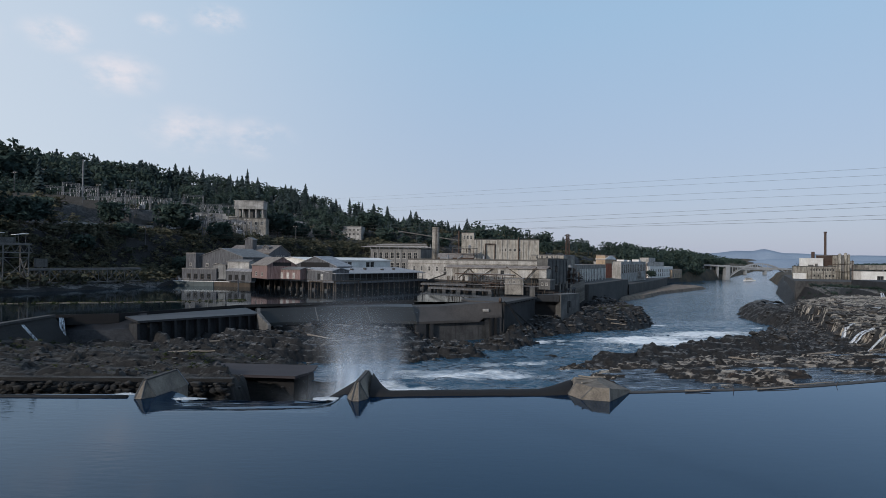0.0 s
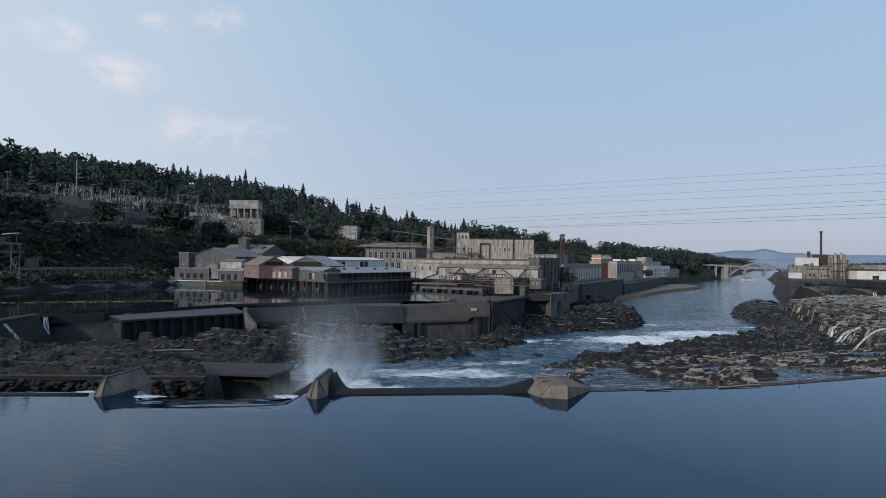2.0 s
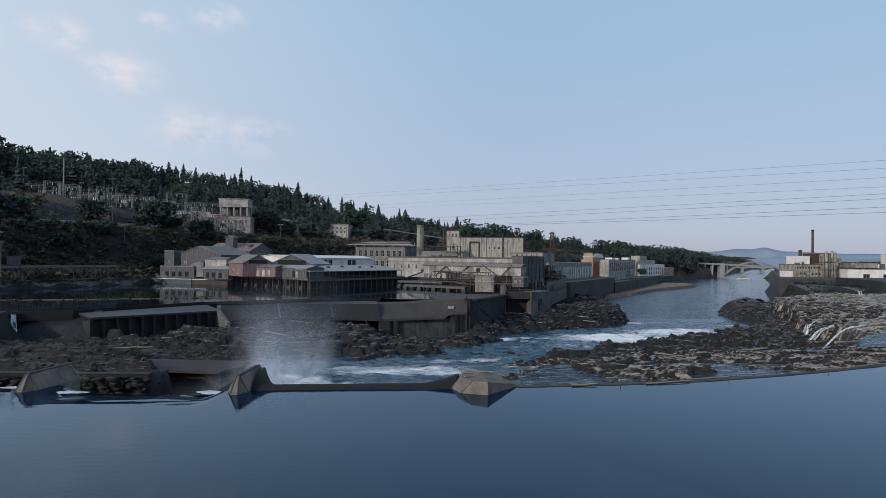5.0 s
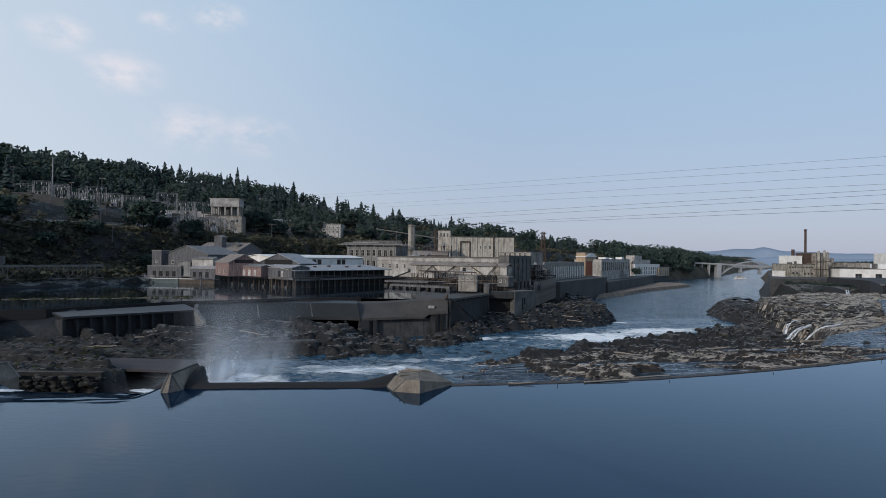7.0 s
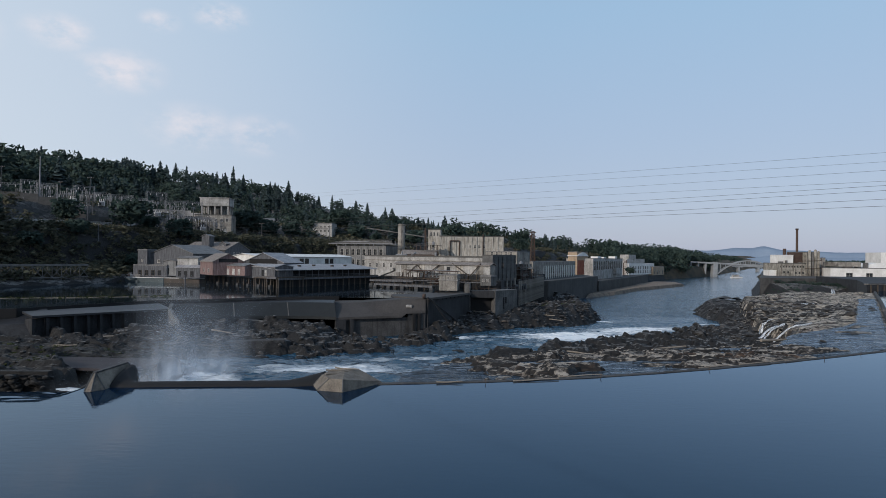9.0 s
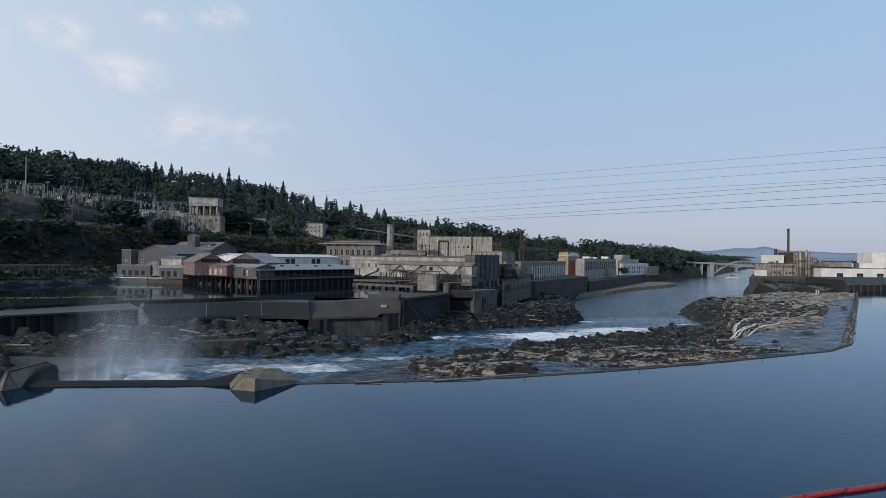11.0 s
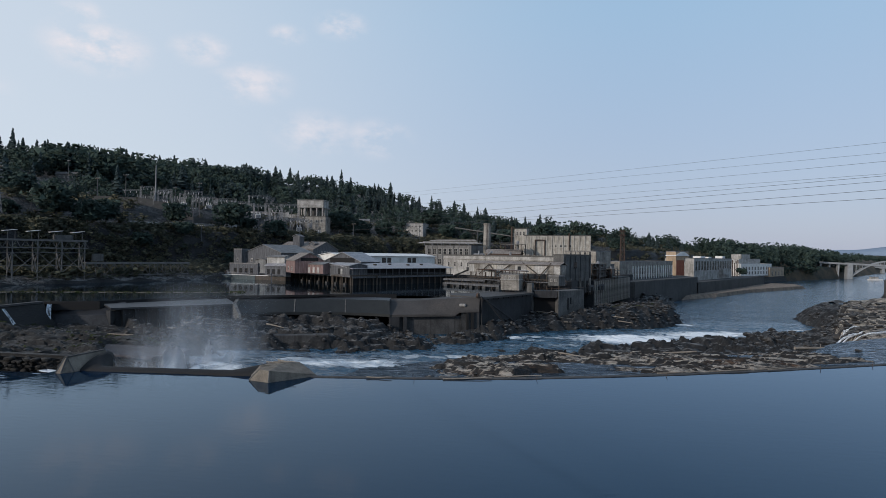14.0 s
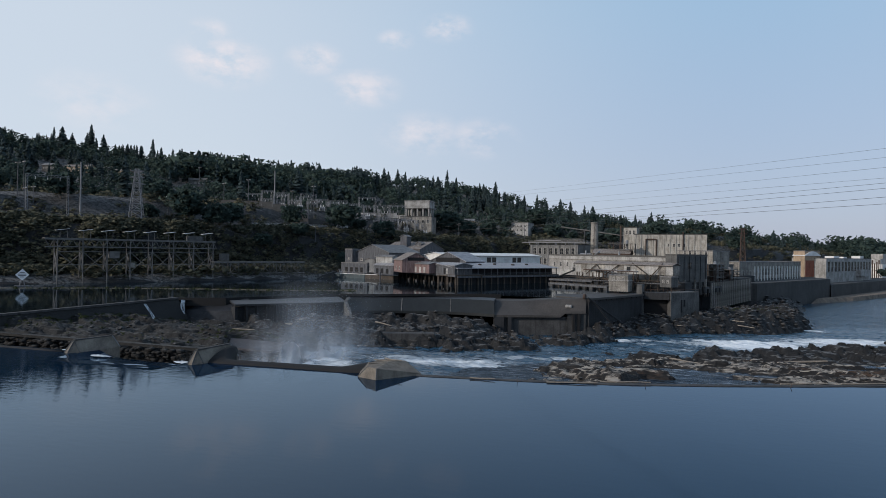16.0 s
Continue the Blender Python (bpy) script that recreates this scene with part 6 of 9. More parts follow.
# winches, drums and boards left on the dock
g5 = random.Random(21)
for i in range(9):
    x = -122 + i * 4.4
    y, z = 286.0 - 0.215 * (x + 122) + g5.uniform(-0.8, 0.8), 1.5
    if i % 3 == 0:
        root = thing("oil_drum", (x, y, z), 0, "rusty steel drum standing on the dock", "drum", "dock drums")
        bm = bmesh.new()
        tube(bm, (0, 0, 0), (0, 0, 1.1), 0.42, 10)
        part("body", bm, M_RUST, root)
        bm = bmesh.new()
        tube(bm, (0, 0, 1.1), (0, 0, 1.14), 0.40, 10)
        part("lid", bm, M_STEEL, root)
    elif i % 3 == 1:
        root = thing("dock_crate", (x, y, z), g5.uniform(0, 40), "pale weathered crate stacked on the dock", "crate", "dock crates")
        part("body", boxes((-0.9, 0.9, -0.7, 0.7, 0, 1.3, 0.03)), M_TANK if i % 2 else M_GREYWOOD, root)
        part("lid", boxes((-0.95, 0.95, -0.75, 0.75, 1.3, 1.4)), M_GREYWOOD, root)
    else:
        root = thing("winch_post", (x, y, z), g5.uniform(-20, 20), "dark mooring winch post on the dock", "winch", "dock winches")
        part("post", tubes(0.16, ((0, 0, 0), (0, 0, 3.4)), ((0, 0, 3.2), (1.2, 0, 3.9))), M_TIMBER, root)
        part("drum", tubes(0.3, ((-0.4, 0, 1.0), (0.4, 0, 1.0)), sides=8), M_RUST, root)
for i, (x, y, h) in enumerate(((-136, 283, 9.5), (-133, 281, 8.0), (-86.5, 262.8, 5.2))):
    o = part("mooring_pile", tubes(0.28, ((0, 0, -3.0), (0.15, 0, h - 2)), sides=7), M_GREYWOOD, None)
    o.matrix_world = pose(x, y, 0, 0, g5.uniform(-3, 3), 0)
    tagged(o, "tall grey timber mooring pile at the dock", "pile", "mooring piles")

# ---- wharf sheds ----
b, L, H = building("mill_shed", (-83.5, 271.5), (-73, 258), 13, 3.4, 9.0, M_PINKWOOD, M_ROOFBROWN, "faded pink board shed with a rusty gable roof on the wharf", "gable_x", 3.3)
add_windows(b, L, 1.2, 1.6, 1.6, 2)
# gable is closed; a black sheet paints its shaded interior
part("gable_shade", boxes((L - 0.02, L + 0.06, 2.5, 10.5, 5.4, 6.9)), M_RUBBER_SHADE, b, "black sheet painting the shade of an open gable")
b, L, H = building("mill_shed", (-113, 288), (-90.5, 281), 24, 3.0, 12.2, M_GREYWOOD, M_ROOFGREY, "grey weathered board shed with a broad gable", "gable_y", 3.9)
add_windows(b, L, 5.0, 1.4, 1.3, 4)
b, L, H = building("mill_tower", (-118.5, 286.5), (-113.4, 285), 6, 2.8, 13.6, M_GREYWOOD, M_ROOFGREY, "narrow grey board hoist tower beside the shed")
add_windows(b, L, 5.5, 1.0, 1.2, 1, 1.0)
b, L, H = building("mill_shed", (-96.4, 278.0), (-85.6, 274.4), 5.0, 6.6, 10.2, M_WHITE, M_ROOFGREY, "whitewashed upper lean-to against the grey shed", "gable_x", 0.8)
b, L, H = building("mill_shed", (-96.0, 275.6), (-83.8, 271.8), 3.8, 1.6, 6.1, M_GREYWOOD, M_ROOFPALE, "low grey lean-to with a pale tin roof at the dock", "gable_x", 0.9)
# doorways are black panels that paint the shade inside
for q in (1.2, 4.4, 7.8):
    part("door", boxes((q, q + 1.7, -0.08, 0.0, 0.5, 2.9)), M_RUBBER_SHADE, b, "black panel painting a shaded doorway")
b, L, H = building("mill_shed", (-104.2, 281.6), (-97.6, 279.2), 4.2, 2.2, 8.6, M_MIDGREY, M_ROOFGREY, "small pale grey annex with a dark doorway", "gable_y", 0.7)
# black panel for the shade in the doorway
part("door", boxes((1.2, 3.2, -0.08, 0.0, 0.6, 3.4)), M_RUBBER_SHADE, b, "black panel painting a shaded doorway")
b, L, H = building("mill_shed", (-119, 283.5), (-102, 279.8), 5.0, 1.6, 6.6, M_GREYWOOD, M_ROOFGREY, "low grey board shed open to the dock")
add_windows(b, L, 0.6, 1.8, 2.4, 4, frame_mat=M_TIMBER)
b, L, H = building("mill_shed", (-113, 321), (-88.5, 316), 25, 2.6, 14.3, M_GREYWOOD, M_ROOFBROWN, "large grey mill shed with a dark patched roof", "gable_x", 4.2)
side_windows(b, L, 25, 9.5, 1.2, 1.3, 4, 7.0)
add_windows(b, L, 6.0, 1.3, 1.3, 6)
b, L, H = building("mill_tower", (-102.6, 321.2), (-98.3, 320.3), 4.2, 15.2, 21.4, M_GREYWOOD, M_ROOFGREY, "square grey hoist tower on the mill shed roof", "gable_y", 0.9)
b, L, H = building("roof_dormer", (-93.6, 322.4), (-90.2, 321.7), 4, 15.2, 17.6, M_GREYWOOD, M_ROOFBROWN, "small gabled dormer on the shed roof", "gable_y", 0.9, category="dormer")
add_windows(b, L, 0.7, 0.9, 0.9, 1, 0.8)
b, L, H = building("mill_shed", (-66, 275), (-46, 268.5), 15, 3.2, 8.7, M_GREYWOOD, M_ROOFPALE, "dark gabled shed with a pale tin roof", "gable_y", 4.2)
part("gable_boarding", boxes((3.5, L - 3.5, -0.06, -0.01, 5.2, 7.2)), M_RUBBER_SHADE, b, "dark gable boarding")
b, L, H = building("wharf_hut", (-71, 263.6), (-58.6, 255.0), 6.5, 3.4, 7.4, M_PINKWOOD, M_ROOFGREY, "low faded red hut with white doors", "gable_x", 0.9)
for q in (1.4, 3.2, 7.0, 10.6):
    part("door", boxes((q, q + 1.5, -0.08, 0.0, 0.15, 2.75)), M_WHITE, b, "pale boarded door")
b, L, H = building("wharf_hut", (-57.6, 258.6), (-44.2, 248.2), 9, 3.4, 7.2, M_GREYWOOD, M_ROOFPALE, "grey clapboard hut at the wharf corner", "gable_x", 1.0)
for q in range(9):
    part("clapboard", boxes((0.1, L - 0.1, -0.07, 0.0, 0.15 + 0.40 * q, 0.50 + 0.40 * q)), M_GREYWOOD, b)
# shaded doorway painted as a black panel over the clapboards
part("door", boxes((8.2, 9.7, -0.12, -0.08, 0.1, 2.6)), M_RUBBER_SHADE, b, "black panel painting a shaded doorway")
part("door", boxes((10.2, 11.5, -0.12, -0.08, 0.1, 2.5)), M_WHITE, b, "pale boarded door")
# long open shed on posts
tn, ln = heading((-43.2, 248.2), (-9.5, 297.5))
shed = thing("open_shed", (-43.2, 248.2, 3.0), tn, "long open-sided shed with a pale tin roof and dark interior", "shed")
bm = bmesh.new()
for (y0, z0), (y1, z1) in (((-1.0, 2.95), (16, 5.0)),):
    v = [bm.verts.new(p) for p in ((-0.5, y0, z0), (ln + 0.5, y0, z0), (ln + 0.5, y1, z1), (-0.5, y1, z1), (-0.5, y0, z0 + 0.22), (ln + 0.5, y0, z0 + 0.22), (ln + 0.5, y1, z1 + 0.22), (-0.5, y1, z1 + 0.22))]
    for q in ((3, 2, 1, 0), (4, 5, 6, 7), (0, 1, 5, 4), (1, 2, 6, 5), (2, 3, 7, 6), (3, 0, 4, 7)):
        bm.faces.new([v[i] for i in q])
part("roof", bm, M_ROOFPALE, shed)
# black sheet close behind the posts paints the shaded interior
part("interior_shade", boxes((0, ln, 3.4, 3.7, 0, 3.4)), M_RUBBER_SHADE, shed)
me = bpy.data.meshes.new("post")
bm = boxes((-0.14, 0.14, -0.14, 0.14, 0, 3.0))
bm.to_mesh(me)
bm.free()
me.materials.append(M_GREYWOOD)
for i in range(17):
    share("post", me, shed, pose(0.3 + (ln - 0.6) * i / 16, 0, 0))
part("rail", boxes((0, ln, -0.08, 0.02, 0.95, 1.08), (0, ln, -0.08, 0.02, 0.45, 0.55)), M_GREYWOOD, shed)
for i in range(5):
    o = part("roof_vent", boxes((0, 1.2, 0, 1.0, 0, 0.9)), M_TIMBER, shed)
    o.matrix_basis = pose(9 + i * 9.5, 7 + (i % 3), 3.9 + 0.12 * (i % 3))
b, L, H = building("white_warehouse", (-66, 298), (-30.5, 360.6), 19, 2.5, 11.2, M_BRIGHT, M_ROOFWHITE, "long white warehouse with a bright white roof", "gable_x", 1.3, overhang=0.7)
for x in (12, 16, 30, 34, 50, 54):
    add_windows(b, L, 5.3, 3.0, 2.6, 1, frame_mat=M_DARKFRAME, x0=x - 2, x1=x + 2)

# ---- paper mill ----
b, L, H = building("old_mill_building", (-48.5, 416), (-14.5, 401.5), 24, 2.5, 18.6, M_MIDGREY, M_DARKROOF, "old grey concrete mill building with tall framed windows")
add_windows(b, L, 10.2, 2.6, 4.0, 8, 1.5)
add_windows(b, L, 3.6, 2.6, 3.8, 8, 1.5)
me = bpy.data.meshes.new("pilaster")
bm = boxes((-0.35, 0.35, -0.3, 0.05, 0, 15.8))
bm.to_mesh(me)
bm.free()
me.materials.append(M_MIDGREY)
for i in range(9):
    share("pilaster", me, b, pose(1.5 + (L - 3) * i / 8, 0, 0))
part("roof_pipe", tubes(0.2, ((-9, 3, 17.8), (L + 6, 3, 17.4)), ((-6, 6, 18.9), (L * 0.55, 6, 19.3)), *[((3 + i * 5, 3, 15.8), (3 + i * 5, 3, 17.8)) for i in range(7)], sides=7), M_STEEL, b, "long grey roof pipes on stands")
b, L, H = building("paper_machine_hall", (-18.2, 323.5), (40.0, 265.5), 8, 1.5, 12.0, M_WHITE, M_DARKROOF, "long whitewashed paper mill hall with a row of small windows", parapet=0.7)
add_windows(b, L, 5.2, 1.5, 2.2, 14, 2.0)
part("cornice", boxes((-0.2, L + 0.2, -0.25, -0.02, 8.6, 9.0)), M_CREAM, b)
for q in (((16, 8, 11.4), (23, 9, 11.4)), ((24, 5, 11.2), (24, 5, 13.2)), ((30, 6, 11.2), (33, 6, 12.6)), ((47, 6, 11.2), (47, 6, 12.8))):
    part("rooftop_duct", tubes(0.5, q, sides=9), M_STEEL, b, "grey roof duct")
b, L, H = building("grey_boiler_house", (43.9, 261.0), (55.8, 279.2), 5, -3.0, 12.9, M_GREYWALL, M_DARKROOF, "windowless grey concrete boiler house with a black stain")
add_windows(b, L, 10.6, 2.6, 2.6, 1, 3.0, frame_mat=M_DARKFRAME, x0=6, x1=12)
for i in range(6):
    part("downpipe", tubes(0.12, ((1.0 + i * 3.9, -0.2, 0), (1.0 + i * 3.9, -0.2, 15.6))), M_CONC_DARK, b)
for i in range(6):
    part("buttress", boxes((0.8 + i * 3.85, 1.5 + i * 3.85, -0.55, 0.05, 0, 6.2)), M_CREAM if i % 2 else M_GREYWALL, b)
add_windows(b, L, 2.4, 2.2, 2.8, 5, 1.4, frame_mat=M_DARKFRAME)
b, L, H = building("pump_house", (21.8, 220.4), (28.2, 219.4), 6, 0.3, 5.7, M_CREAM, M_ROOFGREY, "small pale concrete pump house on the dam deck", "flat", parapet=0.3)
part("upper_band", boxes((-0.25, L + 0.25, -0.25, 6.25, 3.6, 3.9)), M_WHITE, b)
add_windows(b, L, 4.1, 0.7, 0.7, 3, 0.8)
b, L, H = building("valve_shed", (38, 247), (42, 244), 4, 1.0, 4.6, M_GREYWALL, M_ROOFGREY, "small grey valve shed beside the gallery")
add_windows(b, L, 1.6, 0.9, 1.1, 2, 0.6)
# timber conveyor gallery on bents
tn, ln = heading((1.5, 281.0), (42.6, 256.0))
gal = thing("conveyor_gallery", (1.5, 281.0, 0), tn, "pale boarded conveyor gallery on tall timber bents", "gallery")
part("wall", boxes((0, ln, 0.05, 4.5, 5.0, 8.9)), M_CREAM, gal)
k = 15
for i in range(k):
    part("wall_panel", boxes((ln * i / k + 0.05, ln * (i + 1) / k - 0.05, -0.06, 0.045, 5.1, 8.8)), (M_WHITE, M_PALE, M_WHITE, M_CREAM)[(i * 7 + i // 3) % 4], gal)
bm = bmesh.new()
prof = [(-0.9, 8.75), (2.25, 9.75), (5.1, 8.75), (5.1, 9.0), (2.25, 10.05), (-0.9, 9.0)]
e = [[bm.verts.new((x, y, z)) for y, z in prof] for x in (-0.5, ln + 0.5)]
bm.faces.new(e[0]), bm.faces.new(list(reversed(e[1])))
for i in range(6):
    bm.faces.new((e[0][i], e[1][i], e[1][(i + 1) % 6], e[0][(i + 1) % 6]))
bmesh.ops.recalc_face_normals(bm, faces=bm.faces)
part("roof", bm, M_ROOFBROWN, gal)
add_windows(gal, ln, 6.4, 1.7, 1.6, 1, y=-0.1, frame_mat=M_DARKFRAME, x0=26, x1=30)
for i in range(9):
    x = 1 + (ln - 2) * i / 8
    part("bent", tubes(0.2, ((x, 0.3, -3), (x, 0.5, 5)), ((x, 4.2, -3), (x, 4.0, 5)), ((x, 0.4, -1), (x, 4.0, 4))), M_TIMBER, gal)
    part("girt", tubes(0.14, ((x, 0.3, 2.6), (min(x + 5.7, ln), 0.3, 2.6)), ((x, 0.3, 0.4), (min(x + 5.7, ln), 0.3, 2.6))), M_TIMBER, gal)
for x0, x1 in ((7, 12), (17, 12), (17, 23.5), (39, 30), (39, 44)):
    part("strut", tubes(0.22, ((x0, -1.2, 4.2), (x1, -0.6, 9.6 if x1 > 25 else 8.6)), sides=6), M_TIMBER, gal, "dark timber strut")
part("walkway", boxes((-4, ln + 4, -3.2, -1.2, 1.6, 1.9)), M_GREYWOOD, gal)
part("walkway_rail", tubes(0.06, ((-4, -3.2, 2.9), (ln + 4, -3.2, 2.9)), *[((q, -3.2, 1.8), (q, -3.2, 2.9)) for q in np.arange(-4, ln + 4, 3.0)]), M_TIMBER, gal)
ramp = part("ramp", boxes((0, 10.5, -1.1, 1.1, -0.6, 0.6)), M_WHITE, gal, "white sloping conveyor ramp")
a0, a1 = Vector((-6.4, 289.5, 3.4)), Vector((1.8, 282.0, 6.6))
d = a1 - a0
ramp.matrix_basis = gal.matrix_world.inverted() @ (Matrix.Translation(a0) @ pose(0, 0, 0, 0, -math.degrees(math.asin(d.z / d.length)), math.degrees(math.atan2(d.y, d.x))))
# trestle walkway in the forebay
pile_deck((-6, 262), (19, 244), 3, 0.9, 9, "old timber trestle walkway standing in the forebay", "trestle_walkway", 0.2)
pile_deck((-10, 280), (10, 272), 3, 1.8, 8, "old timber trestle walkway beside the hall", "trestle_walkway", 0.2)
pile_deck((55, 276), (62, 292), 6, 0.2, 9, "timber pile landing below the boiler house", "landing", 0.22)

b, L, H = building("storage_house", (20.0, 397), (61.3, 396), 10, 2.5, 25.2, M_PALE, M_DARKROOF, "tall stained concrete storage house with vertical ribs", parapet=0.6)
me = bpy.data.meshes.new("rib")
bm = boxes((-0.4, 0.4, -0.35, 0.05, 0, 22.6))
bm.to_mesh(me)
bm.free()
me.materials.append(M_PALE)
for i in range(13):
    share("rib", me, b, pose(0.6 + (L - 1.2) * i / 12, 0, 0))
add_windows(b, L, 15.6, 1.6, 1.8, 5, 3.0, x0=16, x1=30)
part("standpipe", tubes(0.35, ((L * 0.68, -0.7, 0), (L * 0.68, -0.7, 24.5))), M_RUST, b, "rusty standpipe")
part("pipe_loop", tubes(0.35, ((7, -0.8, 6), (7, -0.8, 20)), ((13, -0.8, 6), (13, -0.8, 20)), ((7, -0.8, 20), (13, -0.8, 20))), M_RUST, b, "rusty pipe loop")
b, L, H = building("head_house", (12.4, 417), (20.6, 416), 6, 2.5, 30.2, M_PALE, M_DARKROOF, "narrow head house tower with open windows")
add_windows(b, L, 23.6, 1.4, 2.6, 3, 0.8)
part("stack_pipe", tubes(0.6, ((-2.0, 1, 5), (-2.0, 1, 29))), M_RUST, b, "dark rusty vent pipe")
b, L, H = building("rust_shed", (-3, 384), (18.6, 382), 11, 6, 13.6, M_RUST, M_ROOFBROWN, "dark rusted plant shed with curved ducts", "gable_x", 2.5)
silo = thing("chimney_stack", (-4.9, 407, 2.5), 0, "plain round grey concrete chimney", "chimney")
bm = bmesh.new()
tube(bm, (0, 0, 0), (0, 0, 30.6), 2.6, 24, 2.25)
part("shaft", bm, M_CREAM, silo, smooth=True)
bm = bmesh.new()
tube(bm, (0, 0, 30.0), (0, 0, 30.9), 2.45, 24)
part("rim", bm, M_CREAM, silo)
part("ladder", tubes(0.08, ((0.5, -2.65, 0), (0.5, -2.3, 30)), ((-0.1, -2.65, 0), (-0.1, -2.3, 30))), M_RUST, silo)
conv = part("sloping_conveyor", tubes(0.38, ((0, 0, 0), (44, -6, -6.5))), M_GALV, None)
conv.matrix_world = pose(-32, 440, 32)
tagged(conv, "long thin sloping pipe conveyor behind the chimney", "conveyor")
b, L, H = building("mill_annex", (45, 317), (59.5, 306.5), 13, 2.4, 14.9, M_CREAM, M_ROOFGREY, "pale annex with a low roof behind the warehouses")
add_windows(b, L, 11.0, 1.4, 1.8, 5)
add_windows(b, L, 7.5, 1.4, 1.8, 5)
b, L, H = building("tank_shed", (57, 292), (70, 330), 12, 2.4, 8.5, M_GREYWALL, M_DARKROOF, "low dark plant shed")
b, L, H = building("river_warehouse", (76, 367), (121, 462), 20, -0.9, 9.6, M_CREAM, M_ROOFGREY, "long low whitewashed warehouse above the river wall")
add_windows(b, L, 3.0, 2.6, 4.2, 13, 26.0)
add_windows(b, L, 3.4, 1.8, 2.6, 4, 1.0, x0=3, x1=24)
part("plinth", boxes((0, L, -0.25, -0.02, 0, 1.2)), M_GREYWALL, b)
me = bpy.data.meshes.new("pilaster")
bm = boxes((-0.5, 0.5, -0.4, 0.05, 0, 8.2))
bm.to_mesh(me)
bm.free()
me.materials.append(M_BRIGHT)
for i in range(17):
    share("pilaster", me, b, pose(22 + (L - 24) * i / 16, 0, 0))
b, L, H = building("brick_powerhouse", (128, 489), (139.5, 502), 8, -0.9, 17.0, M_TANWALL, M_ROOFGREY, "tan and red brick powerhouse with a curved white roof")
part("brick_face", boxes((L * 0.06, L * 0.62, -0.15, -0.02, 0.3, 11.6)), M_BRICK, b, "red brick lower front")
for q in (0.14, 0.37):
    part("arch_door", boxes((L * q, L * (q + 0.1), -0.22, -0.16, 0.3, 9.0)), M_BRICK, b)
bm = bmesh.new()
arc = [(-0.8, 0.0)] + [(L * t, 2.6 * math.sin(math.pi * t) + 0.5) for t in np.linspace(0, 1, 9)] + [(L + 0.8, 0.0)]
e = [[bm.verts.new((x, y, 14.3 + 0.5 + z)) for x, z in arc] for y in (-0.6, 8.6)]
bm.faces.new(e[0]), bm.faces.new(list(reversed(e[1])))
for i in range(len(arc)):
    j = (i + 1) % len(arc)
    bm.faces.new((e[0][i], e[1][i], e[1][j], e[0][j]))
bmesh.ops.recalc_face_normals(bm, faces=bm.faces)
part("curved_roof", bm, M_ROOFWHITE, b, "curved pale roof")
add_windows(b, L, 6.0, 2.2, 5.0, 3, 1.0, x0=L * 0.6, x1=L)
b, L, H = building("river_mill", (142, 494), (193, 590), 22, -4.6, 12.0, M_WHITE, M_ROOFGREY, "white river mill with tall narrow windows and rooftop boxes")
add_windows(b, L, 7.6, 4.6, 7.2, 14, 1.5)
part("white_bay", boxes((L * 0.63, L * 0.84, -3, 0.05, 3.5, 8.5)), M_WHITE, b, "projecting white loading bay")
part("rooftop_box", boxes((30, 42, 4, 10, 16.6, 18.6), (52, 60, 4, 10, 16.6, 18.2), (90, 99, 3, 9, 16.6, 19.0)), M_TANK, b)
b, L, H = building("stepped_white_mill", (216, 648), (262, 706), 26, -4.6, 7.0, M_BRIGHT, M_ROOFWHITE, "stepped white riverside building with a square turret")
add_windows(b, L, 6.0, 2.4, 3.2, 10, 2.0)
add_windows(b, L, 1.6, 2.4, 3.0, 10, 2.0)
part("upper_storey", boxes((8, L - 16, 5, 22, 11.6, 17.0)), M_WHITE, b)
part("turret", boxes((20, 40, 8, 18, 17.0, 21.4)), M_WHITE, b)
b, L, H = building("brick_outhouse", (258, 698), (286, 742), 12, -6, 3.4, M_TANWALL, M_ROOFBROWN, "low brick outhouse with an arched doorway")
add_windows(b, L, 1.0, 3.0, 4.5, 4, 2.0)
# rusty stacks behind the river mill
for i in range(6):
    st = part("vent_stack", tubes(0.55, ((0, 0, 0), (0, 0, 13 + (i % 3) * 1.4))), M_RUST, None)
    st.matrix_world = pose(198 + i * 3.2, 620 + i * 6, -4.6)
    tagged(st, "dark rusty vent stack beside the white mill", "stack", "vent stacks")


def lattice(name, at, h, w0, w1, label, category, levels=7, r=0.12, arms=(), material=None, turn=0.0):
    root = thing(name, at, turn, label, category)
    m = material or M_STEEL

    def c(t, k):
        w = (w0 + (w1 - w0) * t) / 2
        return (w * (-1, 1, 1, -1)[k % 4], w * (-1, -1, 1, 1)[k % 4], h * t)
    for k in range(4):
        part("leg", tubes(r, (c(0, k), c(1, k))), m, root)
    for i in range(levels):
        t0, t1 = i / levels, (i + 1) / levels
        pr = []
        for k in range(4):
            pr += [(c(t0, k), c(t1, k + 1)), (c(t0, k + 1), c(t1, k)), (c(t1, k), c(t1, k + 1))]
        part("bracing", tubes(r * 0.6, *pr), m, root)
    for z, half in arms:
        part("cross_arm", tubes(r * 0.9, ((-half, 0, z), (half, 0, z)), ((-half, 0, z), (0, 0, z + 0.9)), ((half, 0, z), (0, 0, z + 0.9))), m, root)
    return root


lattice("lattice_mast", (81, 404, -0.9), 30.5, 3.6, 1.6, "rusty lattice mast rising behind the warehouses", "mast", 10, 0.2, ((27, 2.2), (29.5, 2.2)), M_RUST)

